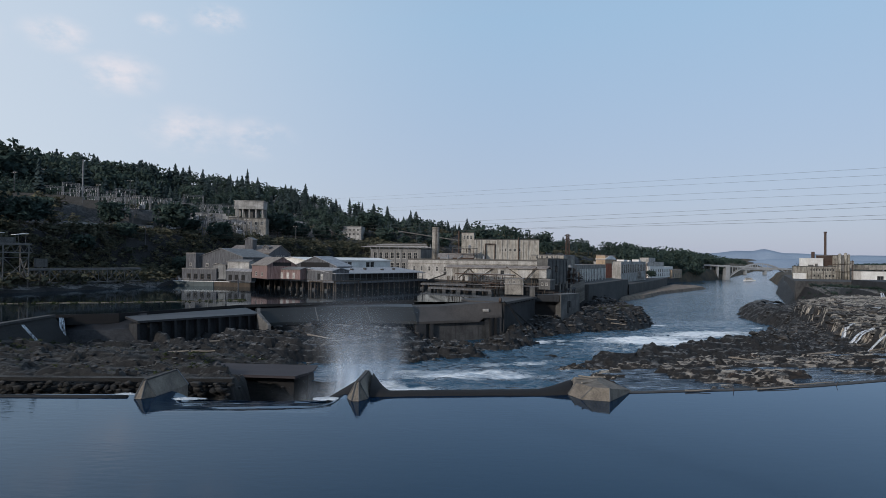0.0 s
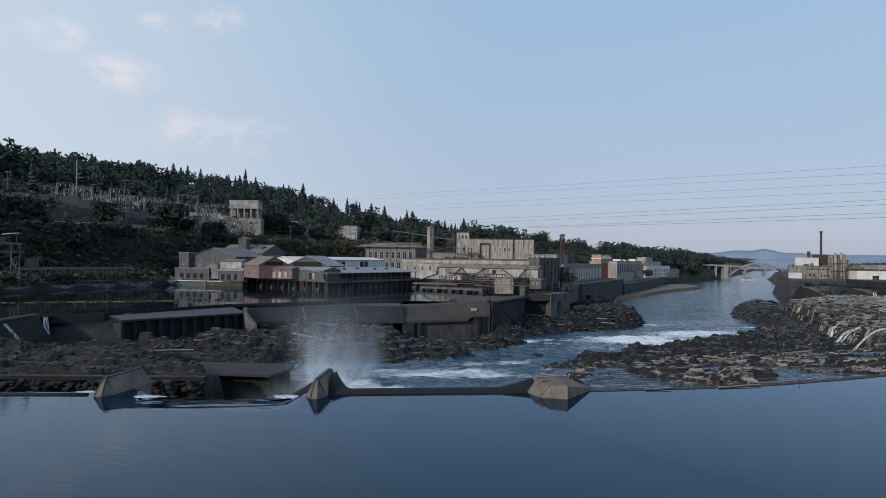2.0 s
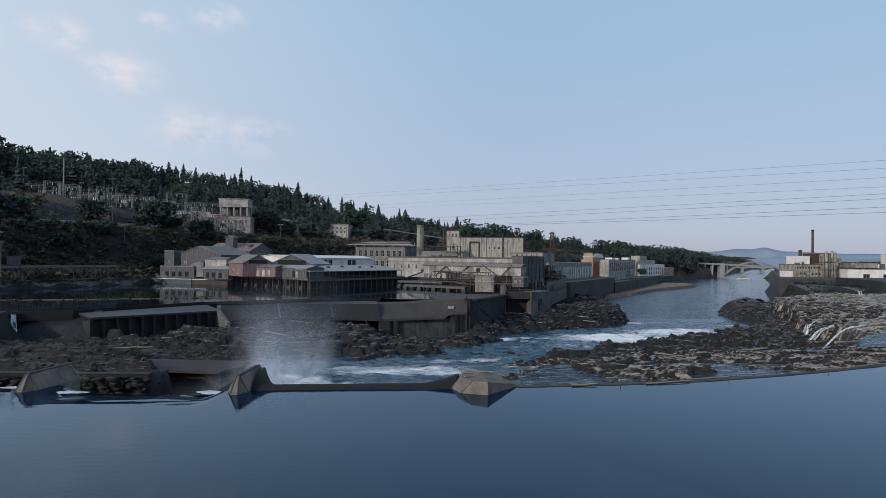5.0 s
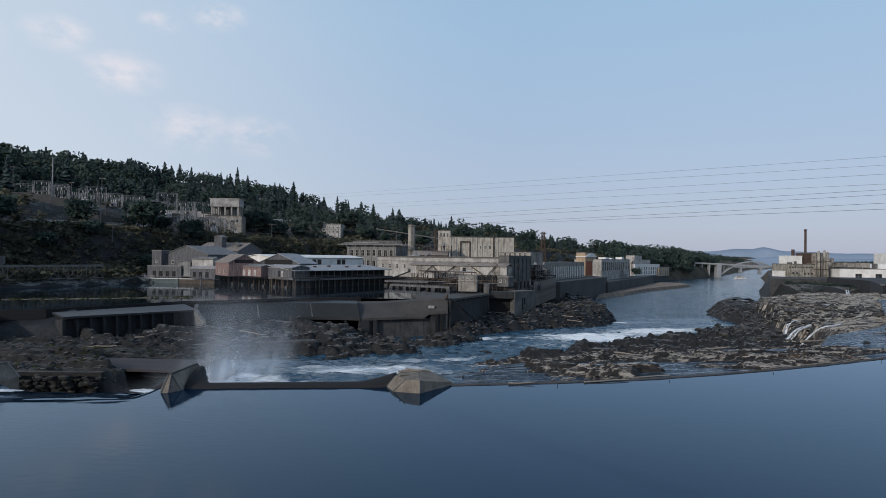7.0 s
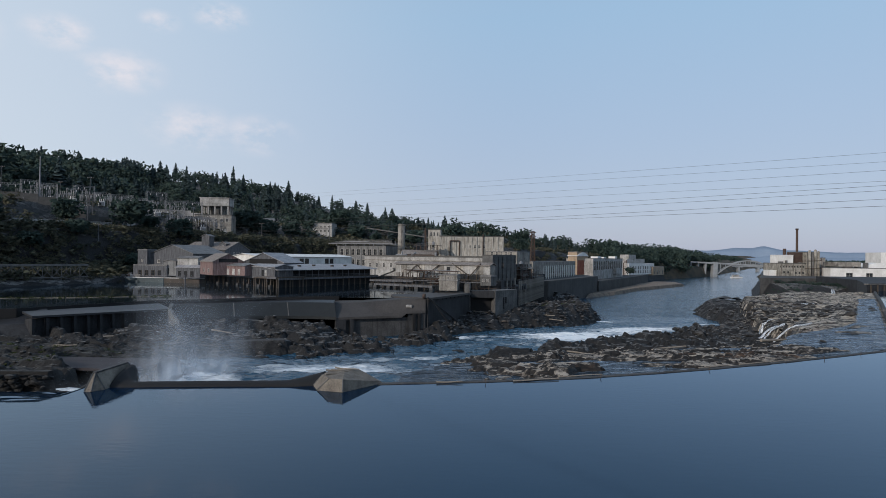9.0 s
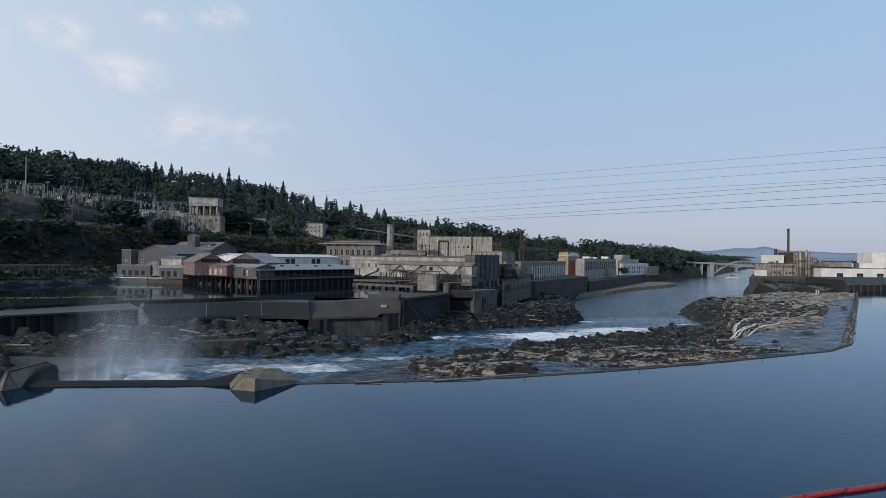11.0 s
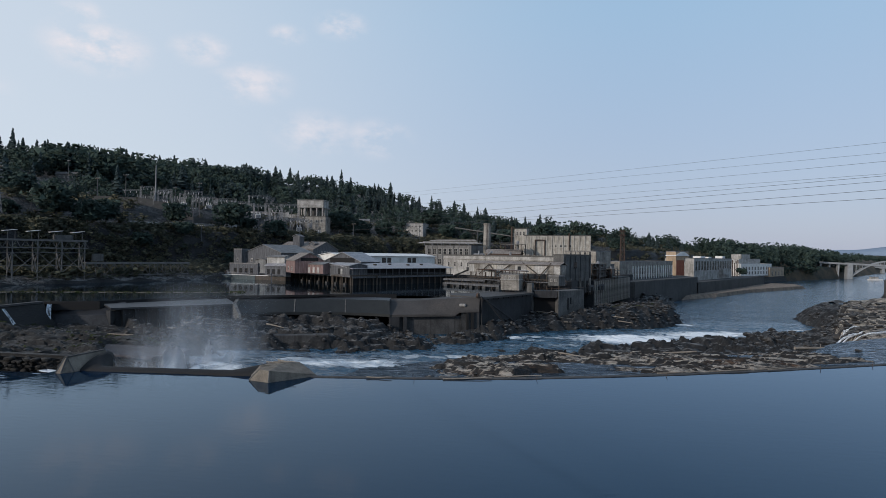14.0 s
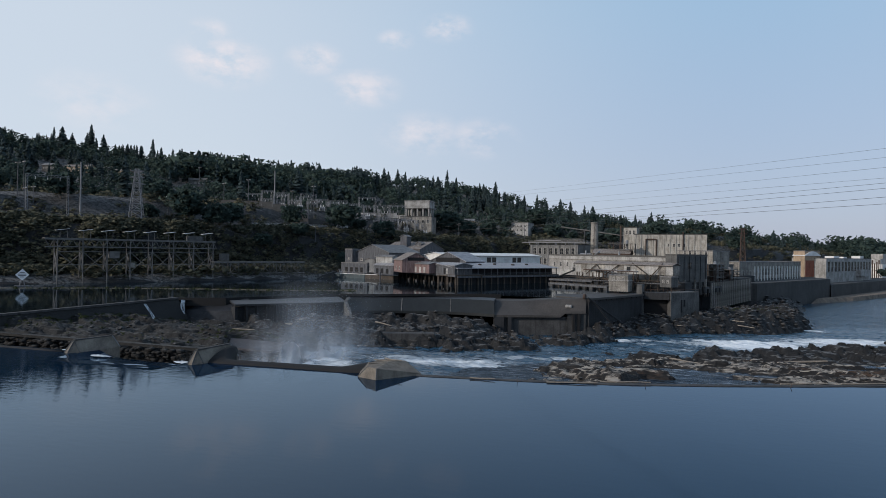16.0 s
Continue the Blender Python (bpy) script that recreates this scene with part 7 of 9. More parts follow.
# ---- far side mill ----
bm = bmesh.new()
prism(bm, [(203, 263.5), (330, 306), (520, 330), (520, 420), (300, 398), (262, 398), (243, 330)], -12, 2.6)
tagged(part("quay_platform", bm, M_CONC_DARK, None), "dark quay wall and platform closing the pool", "quay", kind="structure")
bm = bmesh.new()
prism(bm, [(228, 402), (262, 398), (300, 398), (520, 420), (560, 640), (330, 600)], -19, 1.2)
tagged(part("quay_platform", bm, M_CONC, None), "old concrete quay under the far mill", "quay", kind="structure")
me = bpy.data.meshes.new("quay_post")
bm = boxes((-0.3, 0.3, -0.35, 0.05, -4, 2.5))
bm.to_mesh(me)
bm.free()
me.materials.append(M_TIMBER)
o = part("quay_coping", boxes((0, 134, 0.05, 1.6, 2.6, 3.0)), M_CREAM, None)
o.matrix_world = pose(203.4, 263.6, 0, 0, 0, heading((203, 263.5), (330, 306))[0])
tagged(o, "pale concrete coping along the quay edge", "coping", kind="structure")
q = thing("quay_fender", (203.4, 263.2, 0), heading((203, 263.5), (330, 306))[0], "row of dark timber fender posts on the quay", "fender")
for i in range(34):
    share("post", me, q, pose(1.5 + i * 3.9, 0, 0))
part("walkway_rail", boxes((0, 133, -0.3, -0.05, 2.9, 3.1)), M_TIMBER, q)
b, L, H = building("far_mill", (269.2, 457), (290.0, 457.6), 20, -2.3, 10.2, M_STAINED, M_DARKROOF, "stained pale concrete mill block with small dark openings")
add_windows(b, L, 9.8, 0.9, 1.1, 9, 1.0, frame_mat=M_DARKFRAME)
add_windows(b, L, 5.6, 1.1, 1.3, 2, 1.0, frame_mat=M_DARKFRAME, x0=3, x1=9)
add_windows(b, L, 5.2, 1.1, 1.3, 3, 1.0, frame_mat=M_DARKFRAME, x0=12, x1=20)
part("cornice", boxes((-0.3, L + 0.3, -0.35, -0.02, 11.6, 12.2)), M_STAINED, b)
for x in (2.2, 11.0, 17.6):
    part("downpipe", tubes(0.14, ((x, -0.3, 0), (x, -0.3, 12))), M_RUST, b)
for x, w, h in ((1.5, 3.0, 1.6), (6.5, 1.2, 2.4), (16.5, 2.2, 1.2)):
    part("roof_vent", boxes((x, x + w, 1.0, 3.2, 12.5, 12.5 + h, 0.1)), M_GALV, b)
b, L, H = building("far_mill_loft", (271.4, 459.5), (282.0, 460), 12, 10.6, 16.2, M_BRIGHT, M_ROOFWHITE, "white rooftop loft on the far mill")
b, L, H = building("rooftop_plant", (284.0, 461), (289.6, 461.4), 10, 10.6, 18.6, M_RUST, M_ROOFGREY, "open rusty rooftop frame on the far mill")
b, L, H = building("far_mill_tower", (290.3, 457), (299.6, 457.6), 12, -2.3, 18.6, M_STAINED, M_DARKROOF, "ribbed concrete tower beside the far mill")
for x, r, h in ((1.2, 1.0, 22.0), (3.6, 0.8, 20.6), (5.6, 1.0, 22.6), (8.0, 0.9, 21.4)):
    bm = bmesh.new()
    tube(bm, (x, -1.4, 0), (x, -1.4, h), r, 12)
    tube(bm, (x, -1.4, h), (x, -1.4, h + 0.6), r, 12, 0.3)
    part("tank", bm, M_STAINED if r > 0.85 else M_GALV, b, "tall upright pulp tank", smooth=True)
part("pipe_bridge", tubes(0.22, ((-5, -2.6, 14.5), (9.5, -2.6, 15.0)), ((-3, -2.6, 9.0), (9.5, -2.6, 9.2)), ((9.8, -2.6, 0), (9.8, -2.6, 18))), M_RUST, b)
me = bpy.data.meshes.new("rib")
bm = boxes((-0.35, 0.35, -0.9, 0.05, 0, 21.0))
bm.to_mesh(me)
bm.free()
me.materials.append(M_GREYWALL)
for i in range(5):
    share("rib", me, b, pose(0.8 + i * 1.9, 0, 0))
st = thing("smokestack", (298.6, 484.5, -2.3), 0, "tall slim rusty brown steel smokestack", "chimney")
bm = bmesh.new()
tube(bm, (0, 0, 0), (0, 0, 39.6), 0.95, 14, 0.85)
part("shaft", bm, M_RUST, st, smooth=True)
bm = bmesh.new()
tube(bm, (0, 0, 39.0), (0, 0, 39.9), 1.15, 14)
part("rim", bm, M_RUST, st)
st = thing("smokestack", (287.5, 482, -2.3), 0, "short thick rusty stack on the far mill", "chimney")
bm = bmesh.new()
tube(bm, (0, 0, 0), (0, 0, 24.0), 1.2, 12)
part("shaft", bm, M_RUST, st, smooth=True)
b, L, H = building("far_warehouse", (301.5, 447), (433, 431), 26, -1.0, 7.4, M_BRIGHT, M_ROOFGREY, "long low white warehouse across the falls")
add_windows(b, L, 1.0, 4.5, 4.2, 9, 6.0)
bm = bmesh.new()
arc = [(math.cos(a), math.sin(a)) for a in np.linspace(0, math.pi, 12)]
e = [[bm.verts.new((36 + 9.0 * c, y, 8.0 + 4.6 * q ** 0.7)) for c, q in arc] for y in (6.0, 24.0)]
bm.faces.new(e[0]), bm.faces.new(list(reversed(e[1])))
for i in range(12):
    bm.faces.new((e[0][i], e[1][i], e[1][(i + 1) % 12], e[0][(i + 1) % 12]))
bmesh.ops.recalc_face_normals(bm, faces=bm.faces)
part("curved_roof_bay", bm, M_ROOFWHITE, b, "rounded white roof bay", smooth=False)
part("loading_canopy", boxes((47, 62, -3.0, 6, 10.4, 10.8), (47.2, 47.6, -2.8, -2.4, 8.4, 10.4), (61.4, 61.8, -2.8, -2.4, 8.4, 10.4)), M_ROOFWHITE, b)
for x, w, h in ((12, 5, 2.4), (20, 3, 1.4), (26, 2, 3.0)):
    part("roof_house", boxes((x, x + w, 5, 9, 8.6, 8.6 + h + 1, 0.1)), M_CREAM if w > 2.5 else M_GALV, b)
part("lean_roof", boxes((4, 22, 3, 20, 9.6, 13.0)), M_CREAM, b)
b, L, H = building("far_white_block", (354, 470), (414, 462), 22, -1.0, 19.0, M_BRIGHT, M_ROOFWHITE, "tall white block behind the low warehouse")
add_windows(b, L, 4, 2, 2.2, 6)
b, L, H = building("far_mill_shed", (306, 482), (319, 481.5), 14, -1.0, 14.6, M_CREAM, M_DARKROOF, "cream mill shed with roof vents")
add_windows(b, L, 14.0, 1.4, 1.6, 3, 1.0)
b, L, H = building("far_mill_hut", (263.6, 459), (269.0, 459), 8, -2.3, 4.8, M_BRIGHT, M_ROOFWHITE, "small white hut at the corner of the far mill")

# ---- bridge ----
br = thing("arch_bridge", (460, 1000, 0), 0, "pale concrete arch bridge across the river", "bridge")
br.matrix_world = pose(460, 1000, 0, 0, 2.2, 0)
span, rise_ = 112.0, 24.5
part("deck", boxes((-60, 175, 0, 9, 5.6, 7.0)), M_BRIDGE, br)
part("parapet", boxes((-60, 175, -0.2, 0.2, 7.0, 8.1), (-60, 175, 8.8, 9.2, 7.0, 8.1)), M_BRIDGE, br)
for y in (0.3, 7.2):
    bm = bmesh.new()
    prev = None
    for i in range(25):
        t = i / 24
        x, z = 3 + (span - 6) * t, -11 + rise_ * (1 - (2 * t - 1) ** 2)
        th = 2.2 - 0.8 * (1 - (2 * t - 1) ** 2)
        ring = [bm.verts.new(p) for p in ((x, y, z - th / 2), (x, y + 1.6, z - th / 2), (x, y + 1.6, z + th / 2), (x, y, z + th / 2))]
        if prev:
            for k in range(4):
                bm.faces.new((prev[k], prev[(k + 1) % 4], ring[(k + 1) % 4], ring[k]))
        prev = ring
    bmesh.ops.recalc_face_normals(bm, faces=bm.faces)
    part("arch_rib", bm, M_BRIDGE, br)
for i in range(1, 14):
    x = span * i / 14
    t = (x - 3) / (span - 6)
    z = -11 + rise_ * (1 - (2 * t - 1) ** 2)
    lo, hi = min(z, 6.0), max(z, 6.0)
    if hi - lo > 0.8:
        part("hanger", boxes((x - 0.35, x + 0.35, 0.5, 1.1, lo, hi), (x - 0.35, x + 0.35, 7.6, 8.2, lo, hi)), M_BRIDGE, br)
for x in (-3.5, span - 1):
    part("pier", boxes((x, x + 7, -1, 10, -17.5, 8.6, 0.2)), M_BRIDGE, br)
for x in (-16, -28, -40, 122, 135, 148):
    part("column", boxes((x, x + 2.0, 1, 8, -17.5, 5.6)), M_BRIDGE, br)
b2_ = thing("road_bridge", (600, 1480, 0), 2, "low concrete girder bridge far down the river", "bridge")
part("deck", boxes((-60, 260, 0, 14, -3.2, -0.8)), M_BRIDGE, b2_)
for x in (30, 78, 126, 174):
    part("pier", boxes((x, x + 5, 2, 12, -17, -5.2)), M_BRIDGE, b2_)
    part("cap", boxes((x - 6, x + 11, 1, 13, -5.2, -3.2)), M_BRIDGE, b2_)
boat = thing("houseboat", (462, 945, -14.9), 10, "small pale floating boathouse near the bridge pier", "boat")
part("hull", boxes((0, 17, 0, 6, 0, 1.6)), M_TANK, boat)
part("cabin", boxes((2, 12, 1, 5, 1.6, 4.4)), M_WHITE, boat)
part("roof", boxes((1.4, 12.6, 0.6, 5.4, 4.4, 4.8)), M_ROOFGREY, boat)

# ribbed dark river front beside the boiler house
b, L, H = building("ribbed_pump_hall", (57.2, 280.5), (79.6, 351), 9, -9.5, 1.9, M_CONC_DARK, M_DARKROOF, "dark ribbed concrete pump hall above the rocks")
me = bpy.data.meshes.new("rib")
bm = boxes((-0.45, 0.45, -0.6, 0.05, 0, 11.2))
bm.to_mesh(me)
bm.free()
me.materials.append(M_CREAM)
for i in range(22):
    share("rib", me, b, pose(1.0 + (L - 2) * i / 21, 0, 0))
add_windows(b, L, 6.2, 1.9, 3.6, 21, 1.2)
# pipe racks and rails crowding the mill front
rk = thing("pipe_rack", (2, 282, 2.5), -45, "rusty pipe rack along the front of the paper mill hall", "pipes")
for i in range(9):
    part("stand", tubes(0.14, ((i * 4.6, 0, 0), (i * 4.6, 0, 3.6)), ((i * 4.6, 1.6, 0), (i * 4.6, 1.6, 3.6))), M_RUST, rk)
for y, z, r in ((0.1, 3.7, 0.2), (0.7, 3.75, 0.3), (1.4, 3.7, 0.16)):
    part("pipe", tubes(r, ((-1, y, z), (38, y, z)), sides=7), M_STEEL if r > 0.25 else M_RUST, rk)


# ---- steel frames and vessels crowding the mill ----
def process_frame(at, turn, w, d, h, levels, label):
    """Open steel frame with decks, cross braces, upright vessels and pipes."""
    root = thing("process_frame", at, turn, label, "steel frame", "process frames")
    for x in (0, w / 2, w):
        for y in (0, d):
            part("post", boxes((x - 0.16, x + 0.16, y - 0.16, y + 0.16, 0, h)), M_RUST, root)
    for i in range(1, levels + 1):
        z = h * i / levels
        part("deck", boxes((-0.3, w + 0.3, -0.3, d + 0.3, z - 0.22, z)), M_GALV, root)
        part("brace", tubes(0.08, ((0, 0, z - h / levels), (w / 2, 0, z - 0.2)), ((w / 2, 0, z - 0.2), (w, 0, z - h / levels))), M_RUST, root)
        part("rail", tubes(0.05, ((0, -0.25, z + 1.0), (w, -0.25, z + 1.0)), ((0, -0.25, z + 0.5), (w, -0.25, z + 0.5)), *[((w * q / 6, -0.25, z), (w * q / 6, -0.25, z + 1.0)) for q in range(7)]), M_GALV, root)
    for i, x in enumerate((w * 0.25, w * 0.72)):
        bm = bmesh.new()
        tube(bm, (x, d * 0.5, 0.2), (x, d * 0.5, h * (0.75 + 0.35 * i)), 0.8, 12)
        tube(bm, (x, d * 0.5, h * (0.75 + 0.35 * i)), (x, d * 0.5, h * (0.75 + 0.35 * i) + 0.5), 0.8, 12, 0.25)
        part("vessel", bm, M_STEEL if i else M_RUST, root, smooth=True)
    for i in range(3):
        z = h * (0.25 + 0.27 * i)
        part("pipe", tubes(0.16, ((-1.5, -0.5 - 0.3 * i, z), (w + 2.0, -0.5 - 0.3 * i, z)), sides=7), M_RUST if i % 2 else M_GALV, root)
    return root


process_frame((59.5, 283.5, 1.9), 72, 11, 5, 7.5, 3, "rusty steel process frame with vessels on the pump hall roof")
process_frame((66.5, 305, 1.9), 72, 13, 5, 5.0, 2, "low rusty steel frame with pipes on the pump hall roof")
process_frame((6, 389, 2.5), -22, 14, 6, 17, 4, "tall dark steel frame beside the storage house")
process_frame((18, 262, 0.3), -28, 9, 4, 4.2, 2, "weathered steel frame under the conveyor gallery")
# rows of pipes along the old mill roof
for i in range(4):
    rp = part("roof_pipeline", tubes(0.3 - 0.04 * i, ((0, 0, 0), (46 - 5 * i, 0, 0)), *[((4 + 7 * q, 0, -1.8), (4 + 7 * q, 0, 0)) for q in range(6)], sides=7), M_STEEL if i % 2 == 0 else M_GALV, None)
    rp.matrix_world = pose(-52 + 4 * i, 414 - 1.4 * i, 20.4 + 0.7 * i, 0, 0, -23)
    tagged(rp, "long pale pipe on stands over the old mill roof", "pipe", "roof pipes")

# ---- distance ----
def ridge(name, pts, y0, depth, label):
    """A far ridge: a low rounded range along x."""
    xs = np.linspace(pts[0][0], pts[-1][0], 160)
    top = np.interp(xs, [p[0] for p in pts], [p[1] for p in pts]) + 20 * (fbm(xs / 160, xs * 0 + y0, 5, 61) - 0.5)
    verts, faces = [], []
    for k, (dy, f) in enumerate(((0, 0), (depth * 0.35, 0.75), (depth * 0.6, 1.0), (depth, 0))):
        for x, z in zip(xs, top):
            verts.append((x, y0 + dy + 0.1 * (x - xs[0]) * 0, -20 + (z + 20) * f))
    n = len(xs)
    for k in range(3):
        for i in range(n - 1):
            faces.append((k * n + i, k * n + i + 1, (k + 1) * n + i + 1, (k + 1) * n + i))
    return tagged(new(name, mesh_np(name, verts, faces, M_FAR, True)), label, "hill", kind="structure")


ridge("distant_hills", [(-500, 20), (600, 50), (1000, 72), (1211, 91), (1400, 82), (1512, 98), (1626, 70), (1850, 78), (2077, 97), (2200, 92), (2270, 110), (2416, 90), (2650, 80), (2972, 74), (3500, 80), (4200, 60)], 4150, 380, "wooded hills beyond the river, tinted haze blue")
ridge("distant_hills", [(300, 10), (900, 26), (1300, 24), (1700, 30), (2100, 34), (2600, 44), (3300, 40)], 2750, 400, "low wooded rise behind the far town, tinted haze blue")


# ---- trees ----
def conifer(seed, h=1.0):
    """Unit fir: tiers of drooping, uneven sprays round a mast."""
    g = np.random.RandomState(seed)
    v, f = [], []
    tiers = 13
    for i in range(tiers):
        t = (i + 0.3) / tiers
        z = 0.10 + 0.88 * t
        r = 0.19 * (1 - t) ** 0.7 * (0.6 + 0.4 * min(1, t * 6)) + 0.010
        for k in range(7):
            a = k * 0.898 + g.rand() * 0.9 + i
            rr = r * g.uniform(0.55, 1.2)
            w = rr * 0.55
            ca, sa = math.cos(a), math.sin(a)
            b = len(v)
            z = 0.10 + 0.88 * t + g.uniform(-0.03, 0.03)
            v += [(0, 0, z + 0.045), (ca * rr * 0.6 - sa * w, sa * rr * 0.6 + ca * w, z - 0.010), (ca * rr, sa * rr, z - 0.045 - 0.03 * g.rand()),
                  (ca * rr * 0.6 + sa * w, sa * rr * 0.6 - ca * w, z - 0.010)]
            f += [(b, b + 1, b + 2), (b, b + 2, b + 3)]
    return np.array(v), np.array(f)


def broadleaf(seed, n=110, leaf=1.0):
    """Unit broadleaf crown: clumps of leaf facets on several uneven lobes."""
    g = np.random.RandomState(seed)
    v, f = [], []
    lobes = [(g.uniform(-0.2, 0.2), g.uniform(-0.2, 0.2), g.uniform(0.4, 0.82), g.uniform(0.14, 0.26)) for _ in range(8)]
    for i in range(n):
        lx, ly, lz, lr = lobes[i % len(lobes)]
        d = g.randn(3)
        d /= np.linalg.norm(d)
        c = np.array((lx, ly, lz)) + d * lr * g.uniform(0.65, 1.1) * (1, 1, 0.85)
        s = g.uniform(0.05, 0.10) * leaf
        p = g.randn(3, 3)
        b = len(v)
        for k in range(3):
            v.append(tuple(c + s * (p[k] / np.linalg.norm(p[k]))))
        v.append(tuple(c + s * 0.8 * d))
        f += [(b, b + 1, b + 3), (b + 1, b + 2, b + 3), (b + 2, b, b + 3)]
    return np.array(v), np.array(f)


FIRS = [conifer(i) for i in range(6)]
OAKS = [broadleaf(20 + i, 70, 1.1) for i in range(6)]
NEAR_OAKS = [broadleaf(50 + i, 170, 0.72) for i in range(6)]
SMALL_OAKS = [broadleaf(30 + i, 30, 1.7) for i in range(6)]
BUSHES = [broadleaf(40 + i, 24, 1.75) for i in range(6)]


def forest(name, places, shapes, material, label, seed):
    g = np.random.RandomState(seed)
    V, F, n = [], [], 0
    for x, y, z, h, w in places:
        v, f = shapes[g.randint(len(shapes))]
        a = g.rand() * 6.283
        c, s = math.cos(a), math.sin(a)
        vv = np.stack([x + (v[:, 0] * c - v[:, 1] * s) * h * w, y + (v[:, 0] * s + v[:, 1] * c) * h * w, z + v[:, 2] * h], 1)
        V.append(vv)
        F.append(f + n)
        n += len(v)
    me = bpy.data.meshes.new(name)
    V, F = np.concatenate(V), np.concatenate(F)
    me.vertices.add(len(V))
    me.vertices.foreach_set("co", V.astype(np.float32).ravel())
    me.loops.add(F.size)
    me.loops.foreach_set("vertex_index", F.astype(np.int32).ravel())
    me.polygons.add(len(F))
    me.polygons.foreach_set("loop_start", np.arange(0, F.size, 3, dtype=np.int32))
    me.update(calc_edges=True)
    me.materials.append(material)
    return tagged(new(name, me), label, "woods", kind="stuff")


GH = ground_height(*np.meshgrid(gx, gy))


def sheet_height(x, y):
    """Height of the ground sheet between its grid points."""
    i, j = np.clip(np.searchsorted(gx, x) - 1, 0, len(gx) - 2), np.clip(np.searchsorted(gy, y) - 1, 0, len(gy) - 2)
    u, v = (x - gx[i]) / (gx[i + 1] - gx[i]), (y - gy[j]) / (gy[j + 1] - gy[j])
    return (GH[j, i] * (1 - u) + GH[j, i + 1] * u) * (1 - v) + (GH[j + 1, i] * (1 - u) + GH[j + 1, i + 1] * u) * v


def cliff_d(x, y):
    d, side, al = polyline_distance(x, y, CLIFF)
    return d * side, al


HOUSES = ((-420, 344, 11, M_GREYWALL), (-414, 358, 21, M_TANWALL), (-414, 392, 9, M_GREYWALL), (-399, 388, 15, M_TANWALL), (-384, 399, 17, M_BRIGHT), (-451, 330, 9, M_WHITE), (-347, 421, 16, M_GREYWALL),
          (-100, 560, 11, M_TANWALL), (-62, 586, 12, M_GREYWALL), (-140, 470, 10, M_WHITE), (-118, 482, 8, M_TANWALL))


def clear_of_houses(x, y):
    """Keep the gardens below the houses open."""
    ok = np.ones(x.shape, bool)
    for hx, hy, w, _ in HOUSES:
        dx, dy = 42 - hx - w / 2, -hy
        n = math.hypot(dx, dy)
        a = ((x - hx - w / 2) * dx + (y - hy) * dy) / n
        b = np.abs(-(x - hx - w / 2) * dy + (y - hy) * dx) / n
        ok &= ~((a > -8) & (a < 34) & (b < w * 0.5))
    return ok


g = np.random.RandomState(11)
N = 26000
px, py = g.uniform(-900, 640, N), g.uniform(60, 1500, N)
d, al = cliff_d(px, py)
dens = smooth(70, 130, d) * (d < 570) * (0.45 + 0.55 * (fbm(px / 60, py / 60, 2, 71) > 0.42))
dens = np.where(al > 10.2, np.maximum(dens, smooth(8, 30, d) * (d < 420) * 0.9), dens)
# thin out what lies far to the side
dens = dens * np.where(py < 120 + 0.0 * px, 0.5, 1.0) * np.where(d > 450, 0.6, 1.0)
ok = (g.rand(N) < dens * np.where(d > 380, 0.85, 0.62)) & clear_of_houses(px, py) & ((px / py < 0.418) | (py > 1015))
px, py, d = px[ok], py[ok], d[ok]
pz = sheet_height(px, py)
d_, al_ = cliff_d(px, py)
fir = g.rand(len(px)) < np.where(al_ > 11.2, 0.42, np.where(d > 220, 0.46, 0.26)) * (0.25 + 1.6 * smooth(0.42, 0.60, fbm(px / 75, py / 75, 2, 73)))
hf = g.uniform(6, 18, len(px)) * np.where(g.rand(len(px)) < 0.16, 1.5, 1.0)
hf = hf * np.where(d > 400, 1.3, 1.0) * np.where(al_ > 11.2, 0.85, 1.0)
hb = g.uniform(8, 17, len(px))
# taller timber on the western crest, lower growth along the saddle beside it
fan = (px - 8) / py
crest = np.interp(fan, (-1.22, -1.02, -0.93, -0.86, -0.56, -0.50, -0.45, -0.30, -0.24), (1.15, 0.9, 1.05, 1.9, 1.9, 1.6, 1.28, 1.15, 1.1))
crest = np.where((d > 220) | (fan < -0.9), crest, 1.0)
hf, hb = np.minimum(hf * crest ** 0.8, 33), hb * crest ** 1.1
firs = [(x, y, z - 0.5, h, w) for x, y, z, h, w in zip(px[fir], py[fir], pz[fir], hf[fir], g.uniform(0.8, 1.6, fir.sum()))]
oaks = [(x, y, z - 1.0, h, w) for x, y, z, h, w in zip(px[~fir], py[~fir], pz[~fir], hb[~fir], g.uniform(1.0, 1.5, (~fir).sum()))]
forest("fir_woods", firs, FIRS, M_CONIFER, "dark fir woods covering the hillside", 1)
close_by = [math.hypot(q[0] - 20, q[1]) < 440 for q in oaks]
forest("broadleaf_woods", [q for q, k in zip(oaks, close_by) if k], NEAR_OAKS, M_LEAF, "dull green broadleaf woods on the hill above the bluff", 12)
forest("broadleaf_woods", [q for q, k in zip(oaks, close_by) if not k], OAKS, M_LEAF, "mixed dull green broadleaf woods on the hillside", 2)
